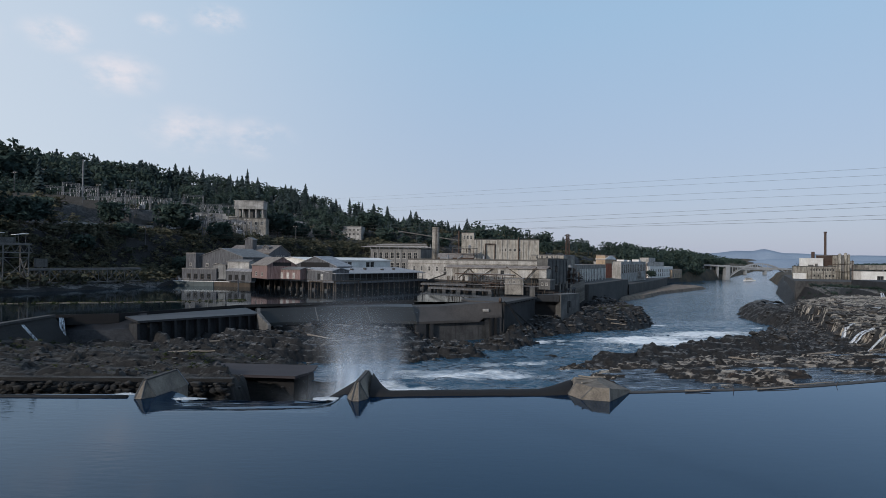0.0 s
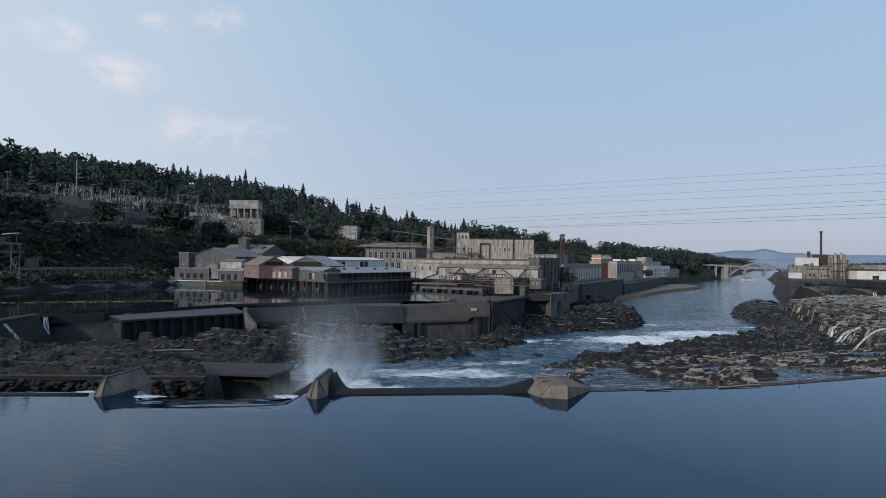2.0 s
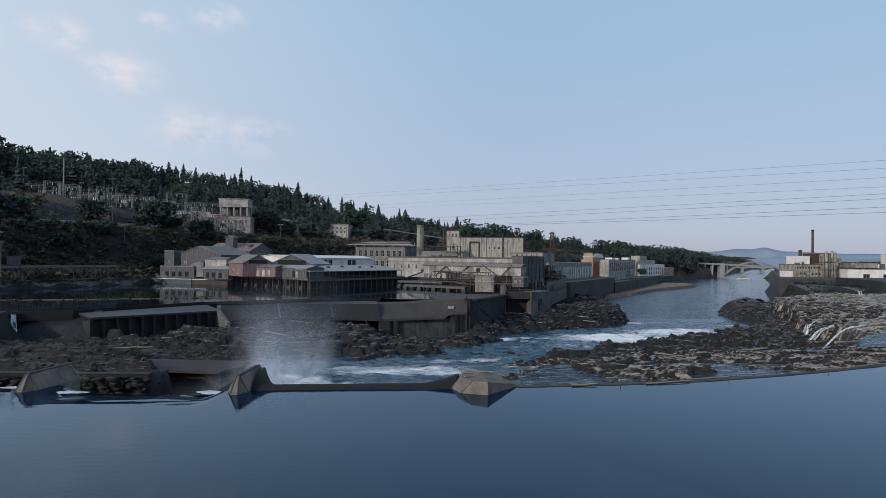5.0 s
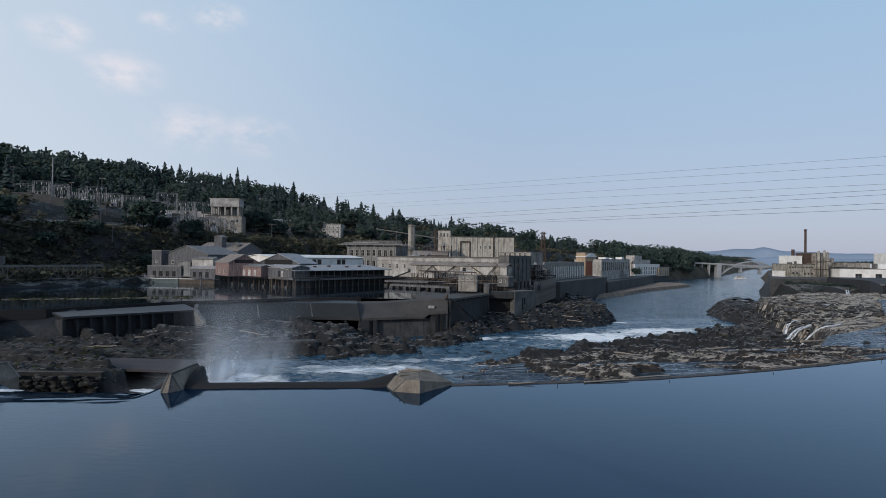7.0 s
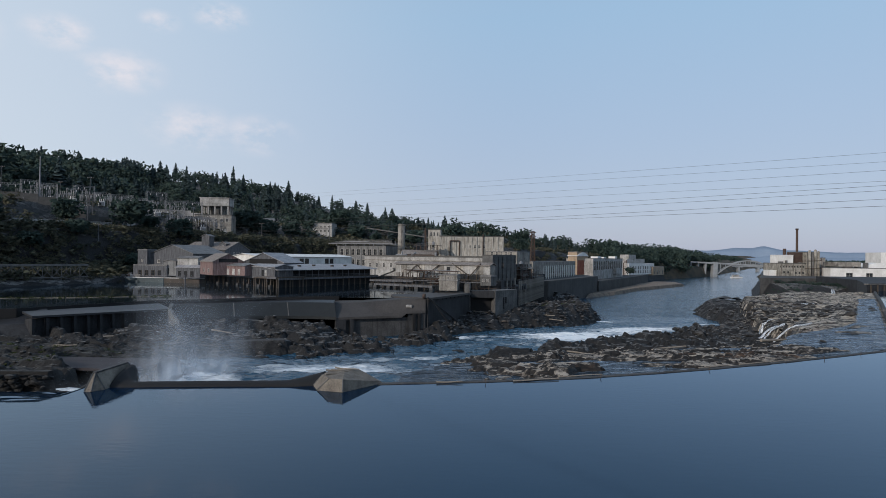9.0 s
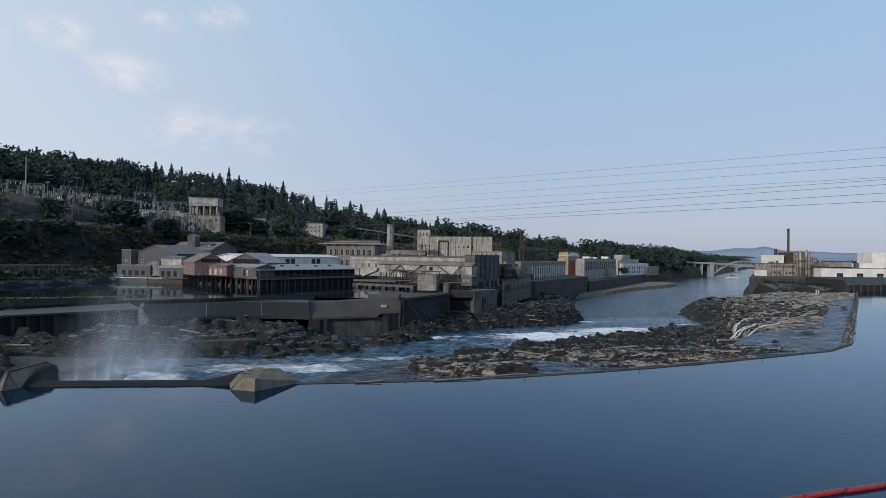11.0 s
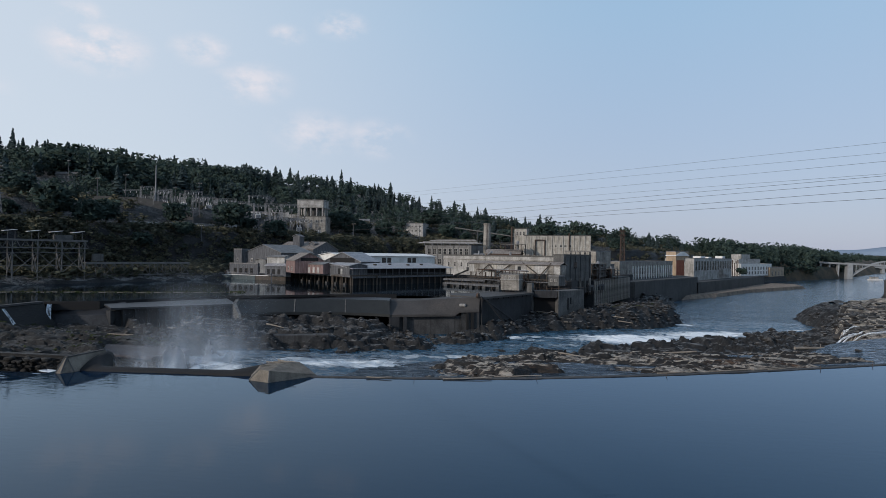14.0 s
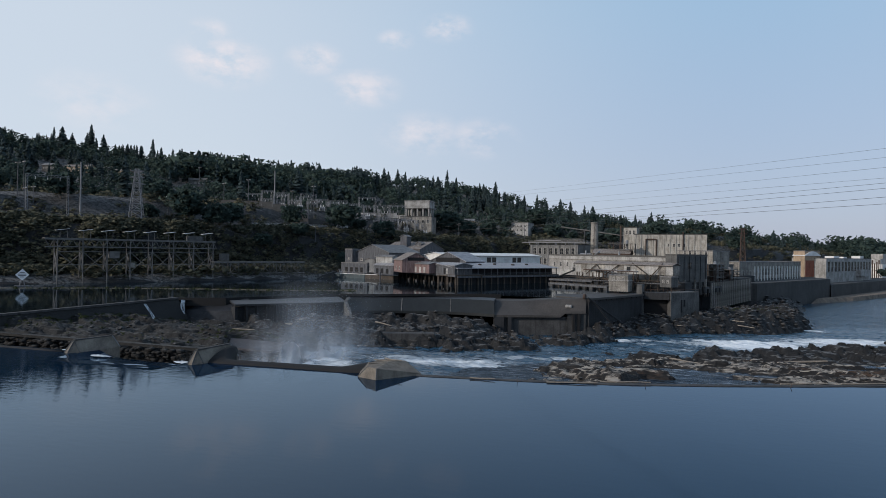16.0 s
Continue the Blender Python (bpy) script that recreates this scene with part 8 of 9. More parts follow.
# shrubs on the bluff and banks, thin along the low wall on the slope
SLOPE_LINE = (272, 282, 292, 308, 323, 336, 352), (-168, -162.7, -158.4, -155.4, -152.5, -146.4, -141.1)
N = 62000
px, py = g.uniform(-300, 320, N), g.uniform(60, 900, N)
d, al = cliff_d(px, py)
dens = (d > -14) * (d < 95) * (0.5 + 0.5 * smooth(0.36, 0.56, fbm(px / 22, py / 22, 2, 81))) * np.where((d > 16) & (al < 10.5), 0.30, 1.0) * np.where((px > -225) & (px < -105) & (py > 295) & (py < 380), 0.25, 1.0) * np.where(py > 480, 0.4, 1.0)
ahead_ = px - np.interp(py + 10, *SLOPE_LINE)
open_ = (ahead_ > -5) & (ahead_ < 20) & (py > 235) & (py < 356)
dens = dens * np.where(open_, 0.30, 1.0)
dens = np.where((al > 8.4) & (d < 2), 0, dens)
ok = g.rand(N) < dens
px, py, d = px[ok], py[ok], d[ok]
pz = sheet_height(px, py)
sh = [(x, y, z - 0.25 * h, h, 1.7) for x, y, z, h in zip(px, py, pz, g.uniform(2.0, 6.5, len(px)) * np.where(open_[ok], 0.5, 1.0))]
forest("bank_shrubs", sh, BUSHES, M_SCRUB, "tangled shrubs on the steep bank", 3)
# thick scrub hanging on the steep face of the bluff
al = g.uniform(3.2, 10.4, 5200)
k = np.floor(al).astype(int)
cl_ = np.array(CLIFF, float)
seg = cl_[k + 1] - cl_[k]
nl = np.hypot(seg[:, 0], seg[:, 1])
off_ = g.uniform(-7, 20, len(al))
px, py = cl_[k, 0] + seg[:, 0] * (al - k) - seg[:, 1] / nl * off_, cl_[k, 1] + seg[:, 1] * (al - k) + seg[:, 0] / nl * off_
ok = (g.rand(len(al)) < 0.35 + 0.5 * (fbm(px / 14, py / 14, 2, 83) > 0.45)) & (off_ > np.where(al > 8.4, 2, -7))
px, py = px[ok], py[ok]
pz = sheet_height(px, py)
forest("bank_shrubs", [(x, y, z - 0.25 * h, h, 1.6) for x, y, z, h in zip(px, py, pz, g.uniform(2.0, 5.5, len(px)))], BUSHES, M_SCRUB, "dark scrub hanging on the bluff face", 10)
# tall riverside trees at the bridge end
px, py = g.uniform(205, 560, 9000), g.uniform(640, 1130, 9000)
d, al = cliff_d(px, py)
ok = (d > np.where(py > 690, -24, 4)) & (d < 50) & (g.rand(9000) < 0.16) & ((px / py < 0.418) | (py > 1015))
px, py = px[ok], py[ok]
pz = np.maximum(sheet_height(px, py), -12)
forest("riverside_woods", [(x, y, z - 1.0, h, 1.3) for x, y, z, h in zip(px, py, pz, g.uniform(13, 27, len(px)))], OAKS, M_LEAF, "tall dark riverside trees beside the bridge", 6)
# scrub on the bank below the far mill
px, py = g.uniform(205, 275, 500), g.uniform(300, 405, 500)
e, side, _ = polyline_distance(px, py, RIGHT_BANK)
ok = (-e * side > -2) & (-e * side < 30)
px, py = px[ok], py[ok]
pz = sheet_height(px, py)
forest("bank_shrubs", [(x, y, z - 0.3 * h, h, 1.7) for x, y, z, h in zip(px, py, pz, g.uniform(1.2, 3.6, len(px)))], BUSHES, M_LEAF, "dark scrub on the bank below the far mill", 8)
# right bank and bridge end trees
px, py = g.uniform(230, 1500, 4200), g.uniform(480, 2600, 4200)
e, side, _ = polyline_distance(px, py, RIGHT_BANK)
e = -e * side
ok = (e > 25) & (e < 700) & (py > 720) & (g.rand(4200) < 0.5)
px, py = px[ok], py[ok]
pz = sheet_height(px, py)
forest("far_bank_woods", [(x, y, z - 0.5, h, 1.5) for x, y, z, h in zip(px, py, pz, g.uniform(9, 17, len(px)))], SMALL_OAKS, M_LEAF, "far bank trees along the river", 4)
px, py = g.uniform(330, 2200, 2600), g.uniform(1000, 2600, 2600)
d, al = cliff_d(px, py)
ok = (d > 4) & (d < 500)
pz = sheet_height(px, py)
forest("far_bank_woods", [(x, y, z - 0.5, h, 1.2) for x, y, z, h in zip(px[ok], py[ok], pz[ok], g.uniform(10, 22, ok.sum()))], SMALL_OAKS, M_LEAF, "trees on the river bank beyond the bridge", 5)


def tree_thing(h, kind_, seed, label):
    root = thing("conifer_tree" if kind_ == "fir" else "broadleaf_tree", (0, 0, -500), 0, label, "tree", "bluff trees")
    bm = bmesh.new()
    tube(bm, (0, 0, -0.5), (0, 0, h * (0.85 if kind_ == "fir" else 0.5)), h * 0.018, 7, h * 0.006)
    if kind_ != "fir":
        gg = random.Random(seed)
        for i in range(6):
            a = i * 1.05 + gg.random()
            tube(bm, (0, 0, h * gg.uniform(0.25, 0.45)), (math.cos(a) * h * 0.22, math.sin(a) * h * 0.22, h * gg.uniform(0.5, 0.75)), h * 0.008, 5, h * 0.003)
    part("trunk", bm, M_BARK, root)
    if kind_ == "fir":
        v, f = conifer(seed)
    else:
        v, f = broadleaf(seed, 420)
        v = np.concatenate([v, broadleaf(seed + 50, 300)[0] * (1.05, 1.05, 1.0)])
        f = np.concatenate([f, broadleaf(seed + 50, 300)[1] + 420 * 4])
    w = 1.0 if kind_ == "fir" else 1.35
    me = mesh_np("crown", (v * (h * w, h * w, h)).tolist(), f.tolist(), M_CONIFER if kind_ == "fir" else M_LEAF)
    share("crown", me, root)
    return root


TREES = [tree_thing(13, "oak", 5, "rounded green broadleaf tree on the bluff"), tree_thing(9, "oak", 9, "low bushy green tree on the bluff"), tree_thing(17, "oak", 13, "tall dull green cottonwood on the bank"),
         tree_thing(22, "fir", 3, "tall dark fir on the slope"), tree_thing(15, "fir", 7, "young dark fir on the slope")]
spots = [(0, -122, 341), (0, -106, 428), (2, -112, 420), (0, -101, 436), (1, -126, 300), (1, -146, 285), (0, -160, 300), (2, -138, 318), (1, -152, 262), (0, -172, 262), (2, -180, 240), (1, -190, 226),
         (0, -168, 246), (3, -196, 300), (1, -134, 330), (0, -88, 452), (1, -80, 470), (2, -60, 492), (0, -45, 480), (1, -30, 478), (0, 0, 488), (2, 30, 505), (1, 55, 520), (0, 90, 548), (3, -215, 235),
         (1, -205, 250), (0, -222, 206), (1, -240, 180), (2, 236, 716), (0, 246, 730), (1, 214, 636), (4, 225, 690), (0, 262, 790), (4, 290, 830), (2, 300, 850)]
g2 = random.Random(8)
for k, x, y in spots:
    z = float(sheet_height(np.array([x * 1.0]), np.array([y * 1.0]))[0])
    copy_thing(TREES[k], pose(x, y, max(z, -4.6) - 0.2, 0, 0, g2.uniform(0, 360)))
for t in TREES:
    x, y = g2.uniform(-300, -260), g2.uniform(260, 330)
    t.matrix_basis = pose(x, y, float(sheet_height(np.array([x]), np.array([y]))[0]), 0, 0, 0)

# ---- bluff: road, substation, houses ----


def gz(x, y):
    return float(sheet_height(np.array([float(x)]), np.array([float(y)]))[0])


road = [(-215, 172), (-187, 216), (-172, 250)]
gr = thing("guard_rail", (0, 0, 0), 0, "pale concrete guard rail along the bluff road", "rail")
for a, b in zip(road, road[1:]):
    tn, ln = heading(a, b)
    k = max(1, int(ln / 9))
    for i in range(k):
        x, y = a[0] + (b[0] - a[0]) * i / k, a[1] + (b[1] - a[1]) * i / k
        o = part("rail_panel", boxes((0, ln / k - 0.3 if i % 4 else ln / k - 4, -0.2, 0.2, -1.5, 1.0)), M_CONC, gr)
        o.matrix_basis = pose(x, y, gz(x, y) + 0.7, 0, 0, tn)


def pole(x, y, h, label, arms=1, r=0.22, material=None, z=None):
    root = thing("utility_pole", (x, y, (gz(x, y) if z is None else z) - 0.3), g2.uniform(-20, 20), label, "pole", "utility poles")
    bm = bmesh.new()
    tube(bm, (0, 0, 0), (0, 0, h), r, 7, r * 0.6)
    part("shaft", bm, material or M_GREYWOOD, root)
    for i in range(arms):
        part("cross_arm", boxes((-1.6, 1.6, -0.1, 0.1, h - 0.9 - i * 1.4, h - 0.7 - i * 1.4)), M_TIMBER, root)
        for q in (-1.4, -0.6, 0.6, 1.4):
            part("insulator", tubes(0.09, ((q, 0, h - 0.7 - i * 1.4), (q, 0, h - 0.35 - i * 1.4))), M_TANK, root)
    return root


def fence_run(name, ends, h, thick, material, label, kind_):
    """One straight panel of a fence or wall between two places on the slope."""
    (xa, ya), (xb, yb) = ends
    ln = math.hypot(xb - xa, yb - ya)
    z = min(gz(xa, ya), gz(xb, yb))
    slope = (gz(xb, yb) - gz(xa, ya)) / ln
    root = thing(name, (xa, ya, gz(xa, ya) - 0.6), math.degrees(math.atan2(yb - ya, xb - xa)), label, kind_, name.replace("_", " ") + " panels")
    n = max(2, int(ln / 2.4))
    for i in range(n):
        a, b = ln * i / n, ln * (i + 1) / n
        part("panel", boxes((a + 0.06, b - 0.02, -thick, thick, slope * a, slope * a + h + 0.6)), material, root)
        part("post", boxes((a - 0.06, a + 0.06, -thick - 0.05, thick + 0.05, slope * a - 0.2, slope * a + h + 0.7)), material, root)
    return root


for ya, yb in ((273, 283.5), (284, 294.5), (301, 312), (312.6, 325), (330, 338), (344, 350)):
    fence_run("slope_wall", ((np.interp(ya, *SLOPE_LINE), ya), (np.interp(yb, *SLOPE_LINE), yb)), 2.1, 0.12, M_WHITE, "low pale concrete wall running along the bluff slope", "wall")
pole(-203.5, 201, 25.5, "tall grey steel pole beside the portal frame", 0, 0.38, M_STEEL)
pole(-184, 316, 23.5, "tall plain grey steel pole at the substation", 0, 0.42, M_STEEL)
for x, y, h in ((-214, 330, 21), (-196, 352, 15), (-160, 322, 14), (-150, 300, 12), (-172, 340, 16), (-140, 292, 11), (-128, 330, 12), (-205, 296, 14), (-118, 372, 12), (-96, 404, 12), (-60, 448, 13), (-20, 474, 14),
                (18, 500, 13), (-232, 262, 16), (-233.5, 194, 16), (-238, 200, 15), (-208, 179, 14), (-178, 274, 7), (-293, 374, 22), (-190, 238, 12), (-226, 196, 8)):
    pole(x, y, h, "slim wooden power pole with a cross arm", 1)
lattice("power_pylon", (-188, 217, gz(-188, 217) - 0.5), 25.5, 6.2, 1.3, "grey lattice power pylon on the bluff", "pylon", 8, 0.17, ((18.5, 3.6), (21.5, 3.2), (24.5, 2.8)), turn=35)


def gantry(x, y, w, h, turn, label):
    root = thing("steel_gantry", (x, y, gz(x, y) - 0.4), turn, label, "gantry", "substation gantries")
    for q in (0, w):
        part("leg", tubes(0.09, ((q - 0.35, 0, 0), (q - 0.35, 0, h)), ((q + 0.35, 0, 0), (q + 0.35, 0, h)), *[((q - 0.35, 0, i), (q + 0.35, 0, i + 1.2)) for i in np.arange(0.5, h - 1, 1.4)]), M_STEEL, root)
    part("beam", tubes(0.08, ((-0.4, 0, h), (w + 0.4, 0, h)), ((-0.4, 0, h - 0.8), (w + 0.4, 0, h - 0.8)), *[((i, 0, h - 0.8), (i + 0.8, 0, h)) for i in np.arange(0, w, 1.2)]), M_STEEL, root)
    for q in (0.2, 0.5, 0.8):
        part("insulator", tubes(0.1, ((w * q, 0, h - 0.8), (w * q, 0, h - 2.0))), M_TANK, root)
    return root


gantry(-214.5, 184.5, 15, 19, 55, "tall grey steel portal frame on the bluff")
for i in range(27):
    x, y = -206 + (i % 9) * 10 + g2.uniform(-3, 3), 316 + (i // 9) * 15 + (i % 9) * 4.5
    gantry(x, y, g2.choice((7, 9, 11)), g2.choice((8, 10, 12)), g2.uniform(15, 40), "grey steel busbar gantry in the substation")
for i in range(9):
    x, y = -196 + i * 10, 312 + i * 9 + g2.uniform(-4, 4)
    root = thing("transformer", (x, y, gz(x, y) - 0.2), 30, "pale grey transformer in the substation yard", "transformer", "transformers")
    part("tank", boxes((0, 3.4, 0, 2.0, 0.3, 2.8, 0.08)), M_TANK, root)
    part("radiator", boxes((0.3, 3.1, -0.7, -0.05, 0.6, 2.5)), M_STEEL, root)
    part("bushing", tubes(0.14, *[((q, 1, 2.8), (q, 1, 4.2)) for q in (0.7, 1.7, 2.7)]), M_TANK, root)
bm_post = boxes((-0.16, 0.16, -0.16, 0.16, 0, 6.0), (-1.1, 1.1, -0.12, 0.12, 5.6, 5.85))
post_me = bpy.data.meshes.new("post")
bm_post.to_mesh(post_me)
bm_post.free()
post_me.materials.append(M_GALV)
ins_me = bpy.data.meshes.new("insulator")
bm_post = tubes(0.16, ((0, 0, 5.85), (0, 0, 7.6)), sides=6)
bm_post.to_mesh(ins_me)
bm_post.free()
ins_me.materials.append(M_STEEL)
for i in range(48):
    x, y = -212 + g2.uniform(0, 98), 0
    y = 312 + (x + 212) * 0.46 + g2.uniform(0, 44)
    root = thing("switch_post", (x, y, gz(x, y) - 0.3), g2.uniform(10, 50), "pale steel switch post with insulators in the substation", "post", "switch posts")
    share("post", post_me, root)
    for q in (-0.9, 0, 0.9):
        share("insulator", ins_me, root, pose(q, 0, 0))
fence = [(-206, 292), (-178, 306), (-160, 316), (-143, 346)]
fc = thing("yard_fence", (0, 0, 0), 0, "dark slatted substation fence along the terrace edge", "fence")
for a, b in zip(fence, fence[1:]):
    tn, ln = heading(a, b)
    for i in range(int(ln / 6)):
        x, y = a[0] + (b[0] - a[0]) * i / int(ln / 6), a[1] + (b[1] - a[1]) * i / int(ln / 6)
        o = part("fence_panel", boxes((0, ln / int(ln / 6) - 0.1, -0.06, 0.06, -1.0, 3.2)), M_DARKROOF, fc)
        o.matrix_basis = pose(x, y, gz(x, y) + 0.2, 0, 0, tn)
# concrete tower house
b, L, H = building("tower_house_base", (-136, 394), (-113.5, 397), 14, 23.0, 37.0, M_CREAM, M_DARKROOF, "cream concrete base building of the tank tower")
add_windows(b, L, 10.0, 1.6, 2.0, 6, 1.0)
tw = thing("water_tower", (-133, 396, 37.2), 5, "square cream concrete water tower on open columns", "tower")
me = bpy.data.meshes.new("column")
bm = boxes((-0.45, 0.45, -0.45, 0.45, 0, 5.8))
bm.to_mesh(me)
bm.free()
me.materials.append(M_WHITE)
for i in range(5):
    for j in range(3):
        share("column", me, tw, pose(0.6 + 4.1 * i, 0.6 + 5.2 * j, 0))
part("core", boxes((6, 11.5, 3, 9, 0, 5.8)), M_GREYWALL, tw)
part("tank", boxes((-0.4, 17.8, -0.4, 11.9, 5.8, 10.8, 0.15)), M_WHITE, tw)
part("cap", boxes((-0.8, 18.2, -0.8, 12.3, 10.8, 11.2)), M_WHITE, tw)
part("annex", boxes((-6.5, -0.5, 1, 9, -7, 1.2)), M_WHITE, tw)
part("ladder", tubes(0.1, ((18.1, -0.5, 0), (18.1, -0.5, 10.8))), M_RUST, tw)
wl2 = part("yard_wall", boxes((0, 38, 0, 0.5, 0, 3.4)), M_WHITE, None)
wl2.matrix_world = pose(-172, 376, gz(-160, 380) - 1, 0, 0, 20)
tagged(wl2, "long pale yard wall beside the water tower", "wall")
b, L, H = building("pale_apartment", (-79, 470), (-62, 469), 16, gz(-70, 475) - 3, 36.2, M_WHITE, M_ROOFGREY, "plain pale two-storey block among trees")
add_windows(b, L, H - 3, 1.6, 1.5, 5, 1.0)
add_windows(b, L, H - 6.2, 1.6, 1.5, 5, 1.0)
# hillside houses
for i, (x, y, w, m_) in enumerate(HOUSES):
    z = gz(x, y)
    b, L, H = building("hillside_house", (x, y), (x + w, y + w * 0.25), 8, z - 3, z + 4.6, m_, M_ROOFBROWN if i % 2 else M_ROOFGREY, "low hillside house half hidden by trees" if i % 2 else "white hillside house with a long low roof", "gable_x", 1.8, category="house", group="hillside houses")
    add_windows(b, L, 4.6, 1.5, 1.3, 4, 1.0)

# ---- left shore trestles ----
tn, ln = heading((-172, 166), (-146, 219))
tr = thing("timber_loader", (-172, 166, 2.2), tn, "weathered grey steel loading trestle with small slanted roofs", "trestle")
for i in range(8):
    x = ln * i / 7
    part("bent", tubes(0.24, ((x, 0, -4), (x, 0, 13.5)), ((x, 5, -4), (x, 5, 13.5)), ((x, 0, 1), (x, 5, 9)), ((x, 0, 9), (x, 5, 1))), M_GALV, tr)
    if i < 7:
        part("side_brace", tubes(0.13, ((x, 0, 1), (x + ln / 7, 0, 9)), ((x, 0, 9), (x + ln / 7, 0, 1)), ((x, 0, 9), (x + ln / 7, 0, 9)), ((x, 0, 4), (x + ln / 7, 0, 4))), M_GALV, tr)
part("truss_chord", boxes((-4, ln + 1, -0.2, 0.2, 10.6, 11.0), (-4, ln + 1, -0.2, 0.2, 13.4, 13.8), (-4, ln + 1, 4.8, 5.2, 13.4, 13.8)), M_GALV, tr)
part("truss_web", tubes(0.11, *[((x, 0, 10.8 if k % 2 else 13.6), (x + 1.5, 0, 13.6 if k % 2 else 10.8)) for k, x in enumerate(np.arange(-4, ln, 1.5))]), M_GALV, tr)
part("deck", boxes((-4, ln + 1, 0, 5, 13.8, 14.1)), M_GALV, tr)
for i in range(8):
    x = 1 + (ln - 4) * i / 7
    part("roof_leg", tubes(0.12, ((x, 1, 14), (x, 1, 17.2))), M_GALV, tr)
    part("roof_leg", tubes(0.12, ((x + 2.4, 1, 14), (x + 2.4, 1, 17.0))), M_GALV, tr)
    o = part("slant_roof", boxes((-2.2, 2.2, -0.4, 2.4, 0, 0.16)), M_TANK, tr, "pale slanted sheet roof")
    o.matrix_basis = pose(x + 0.8, 0.6, 17.2, 0, -8, 0)
part("hopper", boxes((ln * 0.30, ln * 0.36, -0.4, 2, 6.5, 9.2)), M_GALV, tr)
part("deck_tank", boxes((ln * 0.82, ln * 0.93, 0.5, 3.0, 14.1, 16.0)), M_GREYWALL, tr, "grey tank on the deck")
part("notice", boxes((ln * 0.42, ln * 0.46, -0.5, -0.42, 2.8, 4.8)), M_CREAM, tr)
tn, ln = heading((-148, 222), (-127.5, 262.5))
tr = thing("timber_trestle", (-148, 222, 2.0), tn, "low dark timber trestle with crossed braces on the shore", "trestle")
k = 12
for i in range(k):
    x0, x1 = ln * i / k, ln * (i + 1) / k
    part("brace", tubes(0.14, ((x0, 0, 0), (x1, 0, 4.6)), ((x0, 0, 4.6), (x1, 0, 0)), ((x0, 0, -3), (x0, 0, 5.2)), ((x0, 3, -3), (x0, 3, 5.2))), M_GALV, tr)
part("beam", boxes((0, ln, -0.2, 0.2, 4.6, 5.1), (0, ln, -0.2, 0.2, -0.2, 0.2), (0, ln, 0, 3, 5.1, 5.4)), M_GALV, tr)
bd = thing("notice_board", (-147.5, 228, 5.5), 50, "plain pale board on a post by the trestle", "sign")
part("board", boxes((-2.2, 2.2, -0.1, 0.1, 2.2, 5.4)), M_GREYWALL, bd)
part("post", tubes(0.15, ((0, 0.2, -4), (0, 0.2, 3))), M_TIMBER, bd)
# diamond warning board on its dolphin
sg = thing("warning_sign", (-166, 148.6, -0.9), 54, "white diamond warning board on a low float", "sign")
bm = bmesh.new()
d_ = 2.0
vs = [[bm.verts.new((x, y, 4.1 + z)) for x, z in ((0, -d_), (d_, 0), (0, d_), (-d_, 0))] for y in (-0.06, 0.06)]
bm.faces.new(vs[0]), bm.faces.new(list(reversed(vs[1])))
for i in range(4):
    bm.faces.new((vs[0][i], vs[0][(i + 1) % 4], vs[1][(i + 1) % 4], vs[1][i]))
bmesh.ops.recalc_face_normals(bm, faces=bm.faces)
part("board", bm, M_SIGN, sg)
part("text_bar", boxes((-0.7, 0.7, -0.08, -0.065, 4.7, 4.92), (-1.1, 1.1, -0.08, -0.065, 4.2, 4.42), (-1.1, 1.1, -0.08, -0.065, 3.7, 3.92), (-0.6, 0.6, -0.08, -0.065, 3.25, 3.45)), M_INK, sg)
part("post", tubes(0.12, ((-0.8, 0.2, -0.5), (-0.3, 0.2, 3.2)), ((0.8, 0.2, -0.5), (0.3, 0.2, 3.2))), M_STEEL, sg)
part("float", boxes((-2.2, 2.2, -1, 1.4, -0.6, 0.5, 0.1)), M_GREYWOOD, sg)

# floating weed strip in the forebay
strip = [(-166, 140), (-136, 159), (-112, 170), (-88, 178), (-62, 190)]
wp = []
for i in range(260):
    s = g2.uniform(0, 128)
    x, y, a = along(strip, s)
    wp.append((x + g2.uniform(-1.6, 1.6), y + g2.uniform(-1.6, 1.6), -1.5, g2.uniform(0.7, 1.3), 1.6))
forest("floating_weed", wp, BUSHES, M_WEED, "low green weed growing along a floating boom", 6)
lg = thing("log_boom", (0, 0, -0.8), 0, "string of pale floating boom logs in the forebay", "boom")
for i in range(22):
    x, y, a = along(strip, 3 + i * 5.6)
    share("boom_log", LOGS[4], lg, pose(x, y - 0.8, 0, 0, 0, a))
# green tufts at the left dry bed and spit
tp = []
for i in range(1500):
    if i < 700:
        x, y = g2.uniform(-78, -30), g2.uniform(82, 128)
    elif i < 1000:
        x, y = g2.uniform(-79, -73), g2.uniform(70, 128)
    else:
        t = g2.random()
        x, y = 50 + 36 * t + g2.uniform(-6, 6), 238 + 40 * t + g2.uniform(-6, 6)
    if value_noise(np.array([x / 9]), np.array([y / 9]), 5)[0] < 0.48:
        continue
    z = float(rock(np.array([x]), np.array([y]))[0])
    if z > -11:
        tp.append((x, y, z - 0.35, g2.uniform(0.3, 0.9), 1.7))
forest("rock_scrub", tp, BUSHES, M_WEED, "low dry green scrub between the rocks", 7)

# ---- boulders and driftwood on the bed ----


